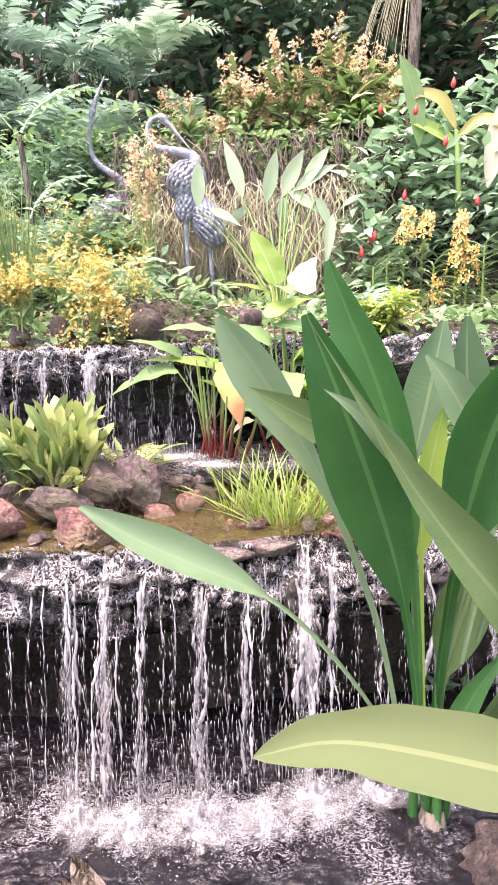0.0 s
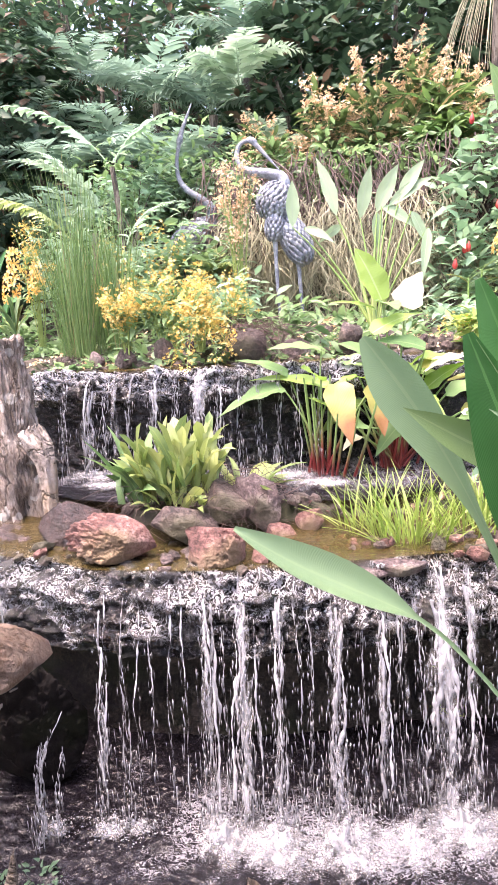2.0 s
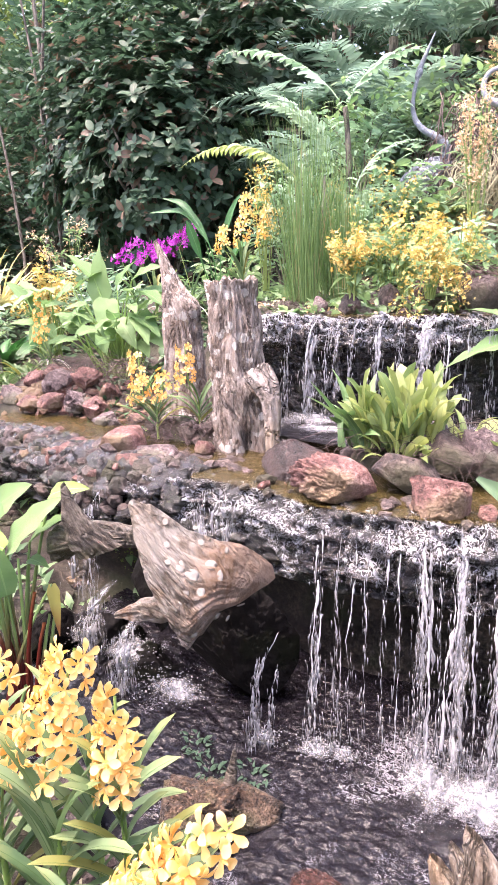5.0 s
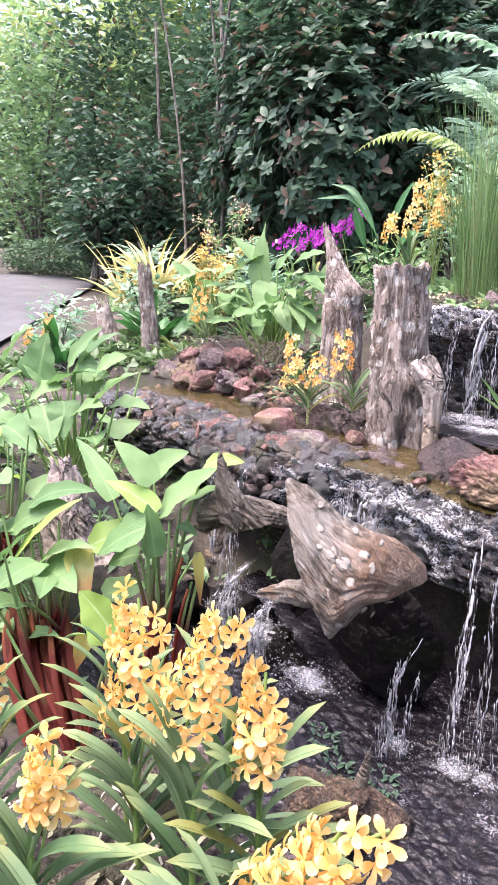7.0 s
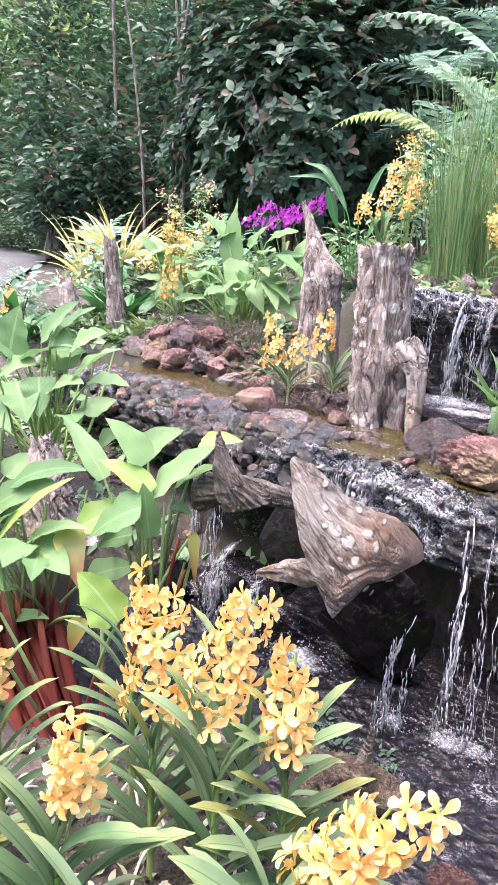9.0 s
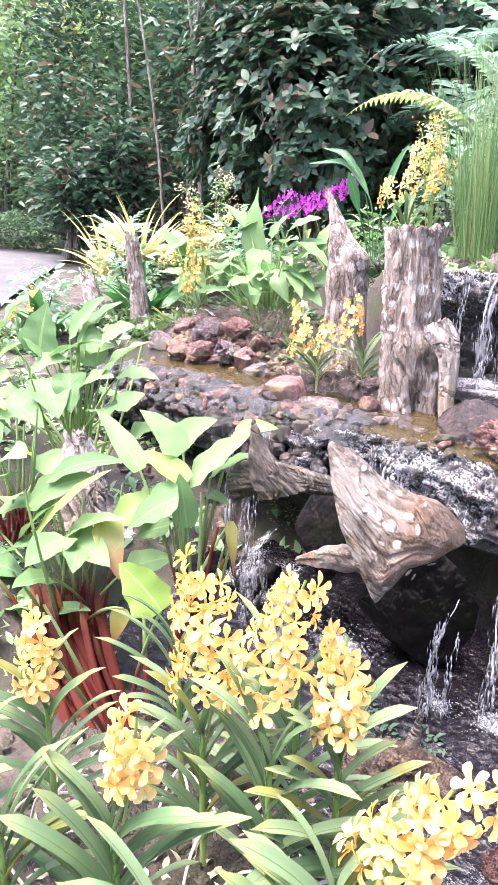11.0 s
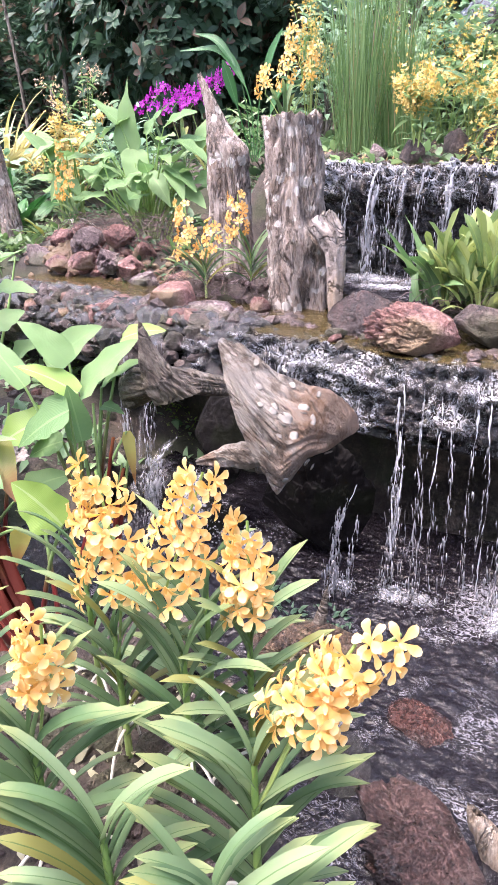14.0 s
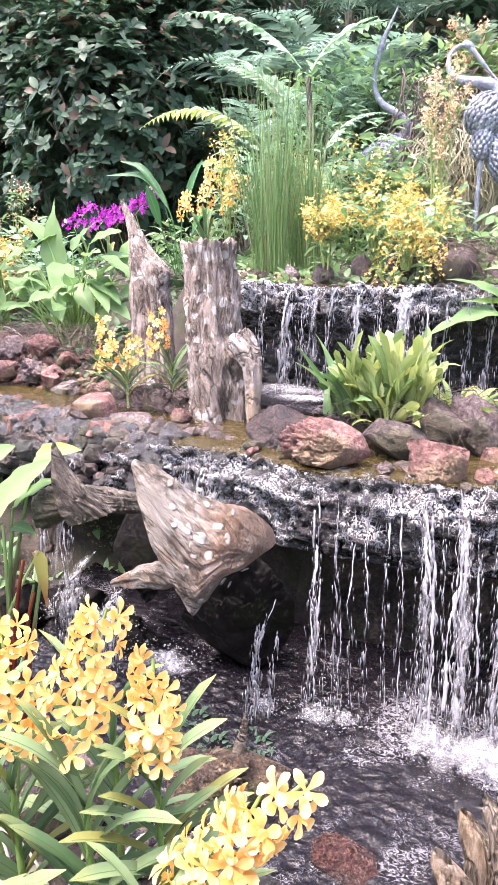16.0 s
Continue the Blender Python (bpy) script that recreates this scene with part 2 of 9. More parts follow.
def rough_surface(name, stops, scale=6.0, fine=40.0, rough=0.8, bump=0.4, second=None, spots=None, wet=0.0, stretch=None, spec=0.5, per_object=0.35, pits=0.0, cracks=0.0, crack_depth=0.55, crust=None, grade=None):
    """Rock, wood or soil: colours over noise at two sizes, a second colour in stains, spots of lichen."""
    m, nt, bs = material(name)
    co = nt.nodes.new("ShaderNodeTexCoord").outputs["Object"]
    if stretch:
        mp = nt.nodes.new("ShaderNodeMapping")
        mp.inputs["Scale"].default_value = stretch
        nt.links.new(co, mp.inputs["Vector"])
        co_s = mp.outputs[0]
    else:
        co_s = co
    n1 = node(nt, "ShaderNodeTexNoise", Scale=scale, Detail=8.0, Roughness=0.65)
    n2 = node(nt, "ShaderNodeTexNoise", Scale=fine, Detail=6.0, Roughness=0.7)
    n3 = node(nt, "ShaderNodeTexNoise", Scale=scale * 0.45, Detail=5.0)
    for nd, c in ((n1, co_s), (n2, co_s), (n3, co)):
        nt.links.new(c, nd.inputs["Vector"])
    info = nt.nodes.new("ShaderNodeObjectInfo")
    f = math_node(nt, "ADD", math_node(nt, "MULTIPLY", n1.outputs[0], 0.6), math_node(nt, "MULTIPLY", n2.outputs[0], 0.4))
    spread = nt.nodes.new("ShaderNodeMapRange")
    spread.inputs["From Min"].default_value, spread.inputs["From Max"].default_value = 0.37, 0.63
    nt.links.new(f, spread.inputs["Value"])
    col = ramp(nt, spread.outputs[0], stops)
    if pits:
        pv = node(nt, "ShaderNodeTexVoronoi", Scale=pits)
        nt.links.new(mixed(nt, 0.012, co, n2.outputs["Color"]), pv.inputs["Vector"])
        hole = ramp(nt, pv.outputs["Distance"], [(0.1, (0, 0, 0)), (0.45, (1, 1, 1))])
        col = mixed(nt, 0.4, col, hole, "MULTIPLY")
        f = math_node(nt, "ADD", f, math_node(nt, "MULTIPLY", hole, 0.6))
    if cracks:
        cn = node(nt, "ShaderNodeTexNoise", Scale=cracks, Detail=4.0, Roughness=0.6, Distortion=0.6)
        nt.links.new(co_s, cn.inputs["Vector"])
        gap = math_node(nt, "MULTIPLY", math_node(nt, "ABSOLUTE", math_node(nt, "SUBTRACT", cn.outputs[0], 0.5)), 22.0)
        gap = ramp(nt, gap, [(0.15, (0, 0, 0)), (0.8, (1, 1, 1))])
        col = mixed(nt, crack_depth, col, gap, "MULTIPLY")
        f = math_node(nt, "ADD", f, math_node(nt, "MULTIPLY", gap, 0.5))
    if second:
        s = nt.nodes.new("ShaderNodeMapRange")
        s.inputs["From Min"].default_value, s.inputs["From Max"].default_value = 0.5, 0.62
        nt.links.new(n3.outputs[0], s.inputs["Value"])
        col = mixed(nt, math_node(nt, "MULTIPLY", s.outputs[0], 0.75), col, second)
    if crust:
        cr = node(nt, "ShaderNodeTexNoise", Scale=crust[1], Detail=7.0, Roughness=0.62, Distortion=0.4)
        nt.links.new(co, cr.inputs["Vector"])
        cm = ramp(nt, cr.outputs[0], [(crust[2], (0, 0, 0)), (crust[2] + 0.07, (1, 1, 1))])
        col = mixed(nt, math_node(nt, "MULTIPLY", cm, 0.8), col, mixed(nt, 0.35, crust[0], col))
    if grade:
        dot = nt.nodes.new("ShaderNodeVectorMath")
        dot.operation = "DOT_PRODUCT"
        dot.inputs[1].default_value = grade[1]
        nt.links.new(co, dot.inputs[0])
        gr = nt.nodes.new("ShaderNodeMapRange")
        gr.inputs["From Min"].default_value, gr.inputs["From Max"].default_value = grade[2], grade[3]
        nt.links.new(math_node(nt, "ADD", dot.outputs["Value"], math_node(nt, "MULTIPLY", math_node(nt, "SUBTRACT", n1.outputs[0], 0.5), 0.3)), gr.inputs["Value"])
        col = mixed(nt, math_node(nt, "MULTIPLY", gr.outputs[0], 0.8), col, mixed(nt, 0.35, grade[0], col))
    if spots:
        vo = node(nt, "ShaderNodeTexVoronoi", Scale=spots[1])
        nt.links.new(mixed(nt, 0.02, co, n2.outputs["Color"]), vo.inputs["Vector"])
        sep = nt.nodes.new("ShaderNodeSeparateColor")
        nt.links.new(vo.outputs["Color"], sep.inputs[0])
        grow = math_node(nt, "ADD", vo.outputs["Distance"], math_node(nt, "MULTIPLY", sep.outputs[1], 0.4))
        grow = math_node(nt, "ADD", grow, math_node(nt, "MULTIPLY", math_node(nt, "SUBTRACT", 0.55, n3.outputs[0]), 2.2))
        sp = ramp(nt, grow, [(spots[2], (1, 1, 1)), (spots[2] + 0.08, (0, 0, 0))])
        keep = math_node(nt, "GREATER_THAN", sep.outputs[0], spots[3])
        col = mixed(nt, math_node(nt, "MULTIPLY", math_node(nt, "MULTIPLY", sp, keep), 0.9), col, spots[0])
    hsv = nt.nodes.new("ShaderNodeHueSaturation")
    nt.links.new(col, hsv.inputs["Color"])
    nt.links.new(math_node(nt, "ADD", math_node(nt, "MULTIPLY", info.outputs["Random"], per_object), 1 - per_object / 2), hsv.inputs["Value"])
    nt.links.new(hsv.outputs[0], bs.inputs["Base Color"])
    r = nt.nodes.new("ShaderNodeMapRange")
    r.inputs["To Min"].default_value, r.inputs["To Max"].default_value = max(0.05, rough - 0.2 - wet), rough
    nt.links.new(n2.outputs[0], r.inputs["Value"])
    nt.links.new(r.outputs[0], bs.inputs["Roughness"])
    bs.inputs["Specular IOR Level"].default_value = spec
    if wet:
        bs.inputs["Coat Weight"].default_value, bs.inputs["Coat Roughness"].default_value = 0.6, 0.05
    bp = node(nt, "ShaderNodeBump", Strength=bump, Distance=0.035)
    nt.links.new(f, bp.inputs["Height"])
    nt.links.new(bp.outputs[0], bs.inputs["Normal"])
    if wet:
        nt.links.new(bp.outputs[0], bs.inputs["Coat Normal"])
    return m


def leaf_material(name, dark, light, rib=None, tip=None, rough=0.38, through_light=0.25, stripes=0.0, island=True, old=None, spec=0.5):
    """A leaf: colour per leaf, a pale rib, fine parallel veins, light shining through."""
    m, nt, bs = material(name)
    uv = nt.nodes.new("ShaderNodeUVMap").outputs[0]
    sep = nt.nodes.new("ShaderNodeSeparateXYZ")
    nt.links.new(uv, sep.inputs[0])
    if island:
        rnd = nt.nodes.new("ShaderNodeNewGeometry").outputs["Random Per Island"]
    else:
        rnd = nt.nodes.new("ShaderNodeObjectInfo").outputs["Random"]
    co = nt.nodes.new("ShaderNodeTexCoord").outputs["Object"]
    ns = node(nt, "ShaderNodeTexNoise", Scale=14.0, Detail=5.0)
    nt.links.new(co, ns.inputs["Vector"])
    f = math_node(nt, "ADD", math_node(nt, "MULTIPLY", rnd, 0.7), math_node(nt, "MULTIPLY", ns.outputs[0], 0.4))
    stops = [(0.1, dark), (0.9, light)]
    col = ramp(nt, f, stops)
    if old:
        col = mixed(nt, math_node(nt, "GREATER_THAN", rnd, 1 - old[1]), col, old[0])
    if tip:
        tm = nt.nodes.new("ShaderNodeMapRange")
        tm.inputs["From Min"].default_value, tm.inputs["From Max"].default_value = tip[1], tip[1] + 0.35
        nt.links.new(math_node(nt, "ADD", sep.outputs[1], math_node(nt, "MULTIPLY", math_node(nt, "SUBTRACT", ns.outputs[0], 0.5), 0.5)), tm.inputs["Value"])
        col = mixed(nt, tm.outputs[0], col, tip[0])
    off = math_node(nt, "ABSOLUTE", math_node(nt, "SUBTRACT", sep.outputs[0], 0.5))
    if rib:
        k = math_node(nt, "LESS_THAN", off, 0.035)
        col = mixed(nt, math_node(nt, "MULTIPLY", k, 0.75), col, rib)
    height = ns.outputs[0]
    if stripes:
        wv = math_node(nt, "SINE", math_node(nt, "MULTIPLY", math_node(nt, "ADD", math_node(nt, "MULTIPLY", off, 2.0), math_node(nt, "MULTIPLY", sep.outputs[1], -0.5)), stripes))
        col = mixed(nt, math_node(nt, "MULTIPLY", math_node(nt, "ADD", wv, 1.0), 0.09), col, light)
        height = math_node(nt, "ADD", math_node(nt, "MULTIPLY", wv, 0.3), ns.outputs[0])
    nt.links.new(col, bs.inputs["Base Color"])
    r2 = nt.nodes.new("ShaderNodeMapRange")
    r2.inputs["To Min"].default_value, r2.inputs["To Max"].default_value = rough - 0.08, rough + 0.12
    nt.links.new(ns.outputs[0], r2.inputs["Value"])
    nt.links.new(r2.outputs[0], bs.inputs["Roughness"])
    bs.inputs["Specular IOR Level"].default_value = spec
    bp = node(nt, "ShaderNodeBump", Strength=0.25, Distance=0.004)
    nt.links.new(height, bp.inputs["Height"])
    nt.links.new(bp.outputs[0], bs.inputs["Normal"])
    tr = nt.nodes.new("ShaderNodeBsdfTranslucent")
    gain = nt.nodes.new("ShaderNodeHueSaturation")
    gain.inputs["Saturation"].default_value, gain.inputs["Value"].default_value = 1.1, 1.5
    nt.links.new(col, gain.inputs["Color"])
    nt.links.new(gain.outputs[0], tr.inputs["Color"])
    mx = node(nt, "ShaderNodeMixShader", Fac=through_light)
    nt.links.new(bs.outputs[0], mx.inputs[1])
    nt.links.new(tr.outputs[0], mx.inputs[2])
    nt.links.new(mx.outputs[0], nt.nodes["Material Output"].inputs["Surface"])
    return m


def water_material(name, tint, clear, rough=0.04, bump=0.3, scale=14.0, white=0.0, stretch=(1, 1, 1)):
    """A water surface: part clear, part the water's own dark colour, under a mirror by Fresnel; white adds painted foam
    and glint lines.
    """
    m, nt, bs = material(name)
    co = nt.nodes.new("ShaderNodeTexCoord").outputs["Object"]
    mp = nt.nodes.new("ShaderNodeMapping")
    mp.inputs["Scale"].default_value = stretch
    nt.links.new(co, mp.inputs["Vector"])
    n1 = node(nt, "ShaderNodeTexNoise", Scale=scale, Detail=4.0, Distortion=1.2)
    nt.links.new(mp.outputs[0], n1.inputs["Vector"])
    bp = node(nt, "ShaderNodeBump", Strength=bump, Distance=0.03)
    nt.links.new(n1.outputs[0], bp.inputs["Height"])
    tr = nt.nodes.new("ShaderNodeBsdfTransparent")
    tr.inputs[0].default_value = (*[min(1, 0.55 + 2.5 * c) for c in tint], 1)
    df = nt.nodes.new("ShaderNodeBsdfDiffuse")
    df.inputs[0].default_value = (*tint, 1)
    body = node(nt, "ShaderNodeMixShader", Fac=clear)
    nt.links.new(df.outputs[0], body.inputs[1])
    nt.links.new(tr.outputs[0], body.inputs[2])
    # Thin pale lines: foam flecks, and sky glints on the ripples painted as colour
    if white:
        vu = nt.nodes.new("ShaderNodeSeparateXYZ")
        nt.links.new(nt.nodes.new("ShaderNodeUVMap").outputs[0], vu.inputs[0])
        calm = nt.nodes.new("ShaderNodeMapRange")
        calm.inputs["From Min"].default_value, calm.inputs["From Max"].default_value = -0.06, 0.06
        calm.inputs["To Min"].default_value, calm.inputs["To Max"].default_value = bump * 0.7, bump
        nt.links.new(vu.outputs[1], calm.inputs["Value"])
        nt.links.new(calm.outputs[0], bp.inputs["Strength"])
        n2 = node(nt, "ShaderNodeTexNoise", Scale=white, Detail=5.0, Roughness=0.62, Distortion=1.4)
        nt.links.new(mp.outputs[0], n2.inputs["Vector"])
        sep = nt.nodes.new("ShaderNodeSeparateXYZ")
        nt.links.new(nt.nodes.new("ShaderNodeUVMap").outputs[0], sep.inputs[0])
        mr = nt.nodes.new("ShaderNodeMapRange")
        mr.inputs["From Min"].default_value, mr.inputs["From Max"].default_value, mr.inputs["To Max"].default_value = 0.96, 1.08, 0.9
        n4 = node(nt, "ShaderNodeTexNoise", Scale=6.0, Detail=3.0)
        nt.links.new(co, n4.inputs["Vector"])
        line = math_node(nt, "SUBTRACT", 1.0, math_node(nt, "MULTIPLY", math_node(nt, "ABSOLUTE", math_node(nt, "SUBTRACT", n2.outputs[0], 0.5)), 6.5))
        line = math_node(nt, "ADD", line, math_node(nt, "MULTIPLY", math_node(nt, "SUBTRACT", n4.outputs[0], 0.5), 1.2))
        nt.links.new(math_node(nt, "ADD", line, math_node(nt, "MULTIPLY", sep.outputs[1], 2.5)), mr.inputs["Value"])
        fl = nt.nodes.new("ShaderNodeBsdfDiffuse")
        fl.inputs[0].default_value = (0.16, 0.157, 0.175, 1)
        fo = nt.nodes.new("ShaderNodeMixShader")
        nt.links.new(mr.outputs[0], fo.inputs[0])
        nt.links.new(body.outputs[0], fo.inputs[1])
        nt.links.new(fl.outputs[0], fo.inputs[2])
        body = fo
    gl = nt.nodes.new("ShaderNodeBsdfGlossy")
    gl.inputs["Roughness"].default_value = rough
    nt.links.new(bp.outputs[0], gl.inputs["Normal"])
    fr = node(nt, "ShaderNodeFresnel", IOR=1.33)
    nt.links.new(bp.outputs[0], fr.inputs["Normal"])
    top = nt.nodes.new("ShaderNodeMixShader")
    nt.links.new(fr.outputs[0], top.inputs[0])
    nt.links.new(body.outputs[0], top.inputs[1])
    nt.links.new(gl.outputs[0], top.inputs[2])
    nt.links.new(top.outputs[0], nt.nodes["Material Output"].inputs["Surface"])
    return m


def falling_water(name, col):
    m, nt, bs = material(name)
    rnd = nt.nodes.new("ShaderNodeNewGeometry").outputs["Random Per Island"]
    nt.links.new(ramp(nt, rnd, [(0.0, [c * 0.45 for c in col]), (1.0, col)]), bs.inputs["Base Color"])
    bs.inputs["Roughness"].default_value = 0.15
    tr = nt.nodes.new("ShaderNodeBsdfTranslucent")
    tr.inputs[0].default_value = (*col, 1)
    mx = node(nt, "ShaderNodeMixShader", Fac=0.35)
    nt.links.new(bs.outputs[0], mx.inputs[1])
    nt.links.new(tr.outputs[0], mx.inputs[2])
    nt.links.new(mx.outputs[0], nt.nodes["Material Output"].inputs["Surface"])
    return m


def plain(name, col, rough=0.6, vary=0.25, scale=20.0, bump=0.2, through_light=0.0):
    m, nt, bs = material(name)
    co = nt.nodes.new("ShaderNodeTexCoord").outputs["Object"]
    n1 = node(nt, "ShaderNodeTexNoise", Scale=scale, Detail=6.0)
    nt.links.new(co, n1.inputs["Vector"])
    rnd = nt.nodes.new("ShaderNodeNewGeometry").outputs["Random Per Island"]
    f = math_node(nt, "ADD", math_node(nt, "MULTIPLY", n1.outputs[0], 0.6), math_node(nt, "MULTIPLY", rnd, 0.4))
    lo, hi = [c * (1 - vary) for c in col], [min(1, c * (1 + vary)) for c in col]
    c = ramp(nt, f, [(0.25, lo), (0.75, hi)])
    nt.links.new(c, bs.inputs["Base Color"])
    bs.inputs["Roughness"].default_value = rough
    bp = node(nt, "ShaderNodeBump", Strength=bump, Distance=0.01)
    nt.links.new(n1.outputs[0], bp.inputs["Height"])
    nt.links.new(bp.outputs[0], bs.inputs["Normal"])
    if through_light:
        tr = nt.nodes.new("ShaderNodeBsdfTranslucent")
        nt.links.new(c, tr.inputs["Color"])
        mx = node(nt, "ShaderNodeMixShader", Fac=through_light)
        nt.links.new(bs.outputs[0], mx.inputs[1])
        nt.links.new(tr.outputs[0], mx.inputs[2])
        nt.links.new(mx.outputs[0], nt.nodes["Material Output"].inputs["Surface"])
    return m


M_SOIL = rough_surface("soil", [(0.1, (0.018, 0.013, 0.011)), (0.5, (0.045, 0.034, 0.027)), (0.9, (0.1, 0.078, 0.06))], 6, 60, 0.95, 1.0, second=(0.035, 0.042, 0.016))
M_WETROCK = rough_surface("wet_rock", [(0.25, (0.016, 0.013, 0.013)), (0.6, (0.032, 0.026, 0.025)), (0.98, (0.12, 0.1, 0.095))], 22, 75, 0.34, 1.0, second=(0.02, 0.022, 0.01), wet=0.12, spec=0.6)
M_LAVA = rough_surface("lava_rock", [(0.1, (0.06, 0.027, 0.024)), (0.5, (0.2, 0.094, 0.08)), (0.9, (0.37, 0.225, 0.2))], 7, 60, 0.85, 1.0, second=(0.2, 0.15, 0.08), pits=170.0)
M_GREYROCK = rough_surface("grey_rock", [(0.1, (0.04, 0.025, 0.025)), (0.5, (0.16, 0.11, 0.11)), (0.9, (0.36, 0.29, 0.28))], 7, 60, 0.8, 1.0, second=(0.1, 0.1, 0.05), pits=150.0)
M_DARKROCK = rough_surface("dark_rock", [(0.1, (0.02, 0.014, 0.014)), (0.5, (0.085, 0.058, 0.053)), (0.9, (0.22, 0.165, 0.15))], 8, 60, 0.7, 1.0, second=(0.06, 0.06, 0.025), pits=150.0)
M_DRIFT = rough_surface("driftwood", [(0.02, (0.06, 0.043, 0.034)), (0.35, (0.2, 0.15, 0.122)), (0.9, (0.4, 0.34, 0.3))], 9, 48, 0.85, 0.9, second=(0.17, 0.11, 0.075), stretch=(3.0, 3.0, 0.8), spots=((0.5, 0.46, 0.42), 21.0, 0.55, 0.3), cracks=4.5, crack_depth=0.42, crust=((0.46, 0.4, 0.36), 6.0, 0.53))
M_LOG = rough_surface("wet_log", [(0.05, (0.045, 0.035, 0.028)), (0.45, (0.16, 0.122, 0.092)), (0.95, (0.34, 0.29, 0.24))], 14, 70, 0.65, 1.0, second=(0.17, 0.085, 0.042), stretch=(0.6, 4.0, 4.0), cracks=6.0, crack_depth=0.22, crust=((0.46, 0.415, 0.37), 8.0, 0.44), grade=((0.22, 0.095, 0.036), (1.0, 0.0, 1.0), -0.05, 0.05))
M_DARKLOG = rough_surface("dark_wet_log", [(0.05, (0.025, 0.017, 0.013)), (0.45, (0.12, 0.092, 0.07)), (0.95, (0.34, 0.29, 0.24))], 9, 50, 0.6, 1.0, second=(0.12, 0.11, 0.055), stretch=(0.8, 3.0, 3.0), cracks=5.0, crack_depth=0.4)
M_SHARD = rough_surface("splintered_wood", [(0.05, (0.05, 0.036, 0.024)), (0.45, (0.2, 0.15, 0.11)), (0.95, (0.4, 0.345, 0.29))], 7, 40, 0.85, 0.8, second=(0.24, 0.15, 0.07), stretch=(3.0, 3.0, 0.6), cracks=5.0)
M_WETLAVA = rough_surface("wet_lava_rock", [(0.1, (0.015, 0.008, 0.007)), (0.5, (0.055, 0.028, 0.024)), (0.9, (0.135, 0.08, 0.068))], 9, 70, 0.5, 1.0, second=(0.045, 0.028, 0.026), pits=210.0, wet=0.16)
M_MOSSROCK = rough_surface("mossy_rock", [(0.1, (0.02, 0.013, 0.009)), (0.5, (0.08, 0.046, 0.027)), (0.9, (0.22, 0.14, 0.09))], 17, 70, 0.55, 1.0, second=(0.05, 0.055, 0.018), pits=150.0, wet=0.15)
M_REDWET = rough_surface("wet_red_rock", [(0.1, (0.03, 0.013, 0.01)), (0.5, (0.09, 0.034, 0.025)), (0.9, (0.17, 0.08, 0.062))], 9, 80, 0.45, 1.0, second=(0.04, 0.025, 0.022), pits=190.0, wet=0.2)
# Dark rock; near-black and dull because the recess's shade is put into its colour
M_SHADEROCK = rough_surface("shade_dark_rock", [(0.2, (0.003, 0.0025, 0.0025)), (0.6, (0.007, 0.006, 0.006)), (0.98, (0.012, 0.011, 0.01))], 20, 70, 0.8, 0.35, second=(0.005, 0.006, 0.003), spec=0.06)
M_PALEWOOD = rough_surface("pale_wood", [(0.05, (0.07, 0.055, 0.045)), (0.4, (0.28, 0.23, 0.2)), (0.9, (0.52, 0.46, 0.43))], 8, 40, 0.8, 1.0, second=(0.3, 0.22, 0.15), cracks=6.0)
M_BRONZE = rough_surface("weathered_bronze", [(0.1, (0.065, 0.075, 0.095)), (0.5, (0.16, 0.178, 0.215)), (0.9, (0.33, 0.36, 0.41))], 9, 60, 0.55, 0.5, second=(0.16, 0.17, 0.19))
M_PATH = rough_surface("path_paving", [(0.1, (0.04, 0.039, 0.039)), (0.5, (0.06, 0.058, 0.058)), (0.9, (0.085, 0.082, 0.082))], 2, 40, 0.85, 0.3)
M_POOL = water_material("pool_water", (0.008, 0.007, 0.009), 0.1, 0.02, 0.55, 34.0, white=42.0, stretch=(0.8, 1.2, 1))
M_SHALLOW = water_material("shallow_water", (0.1, 0.075, 0.026), 0.62, 0.03, 0.6, 16.0, stretch=(0.5, 1.6, 1))
def foam_sheet(name):
    """Froth: white where bubbles crowd, clear between, thinning out to the rim (v of the mesh)."""
    m, nt, bs = material(name)
    bs.inputs["Base Color"].default_value = (0.3, 0.3, 0.318, 1)
    bs.inputs["Roughness"].default_value = 0.6
    co = nt.nodes.new("ShaderNodeTexCoord").outputs["Object"]
    n1 = node(nt, "ShaderNodeTexNoise", Scale=30.0, Detail=6.0, Roughness=0.6, Distortion=0.6)
    n2 = node(nt, "ShaderNodeTexNoise", Scale=9.0, Detail=3.0)
    nt.links.new(co, n1.inputs["Vector"])
    nt.links.new(co, n2.inputs["Vector"])
    sep = nt.nodes.new("ShaderNodeSeparateXYZ")
    nt.links.new(nt.nodes.new("ShaderNodeUVMap").outputs[0], sep.inputs[0])
    core = math_node(nt, "SUBTRACT", 0.8, math_node(nt, "MULTIPLY", sep.outputs[1], 1.15))
    f = math_node(nt, "ADD", math_node(nt, "ADD", n1.outputs[0], math_node(nt, "MULTIPLY", n2.outputs[0], 0.5)), core)
    mr = nt.nodes.new("ShaderNodeMapRange")
    mr.inputs["From Min"].default_value, mr.inputs["From Max"].default_value, mr.inputs["To Max"].default_value = 1.0, 1.6, 0.9
    nt.links.new(f, mr.inputs["Value"])
    tr = nt.nodes.new("ShaderNodeBsdfTransparent")
    mx = nt.nodes.new("ShaderNodeMixShader")
    nt.links.new(mr.outputs[0], mx.inputs[0])
    nt.links.new(tr.outputs[0], mx.inputs[1])
    nt.links.new(bs.outputs[0], mx.inputs[2])
    nt.links.new(mx.outputs[0], nt.nodes["Material Output"].inputs["Surface"])
    return m


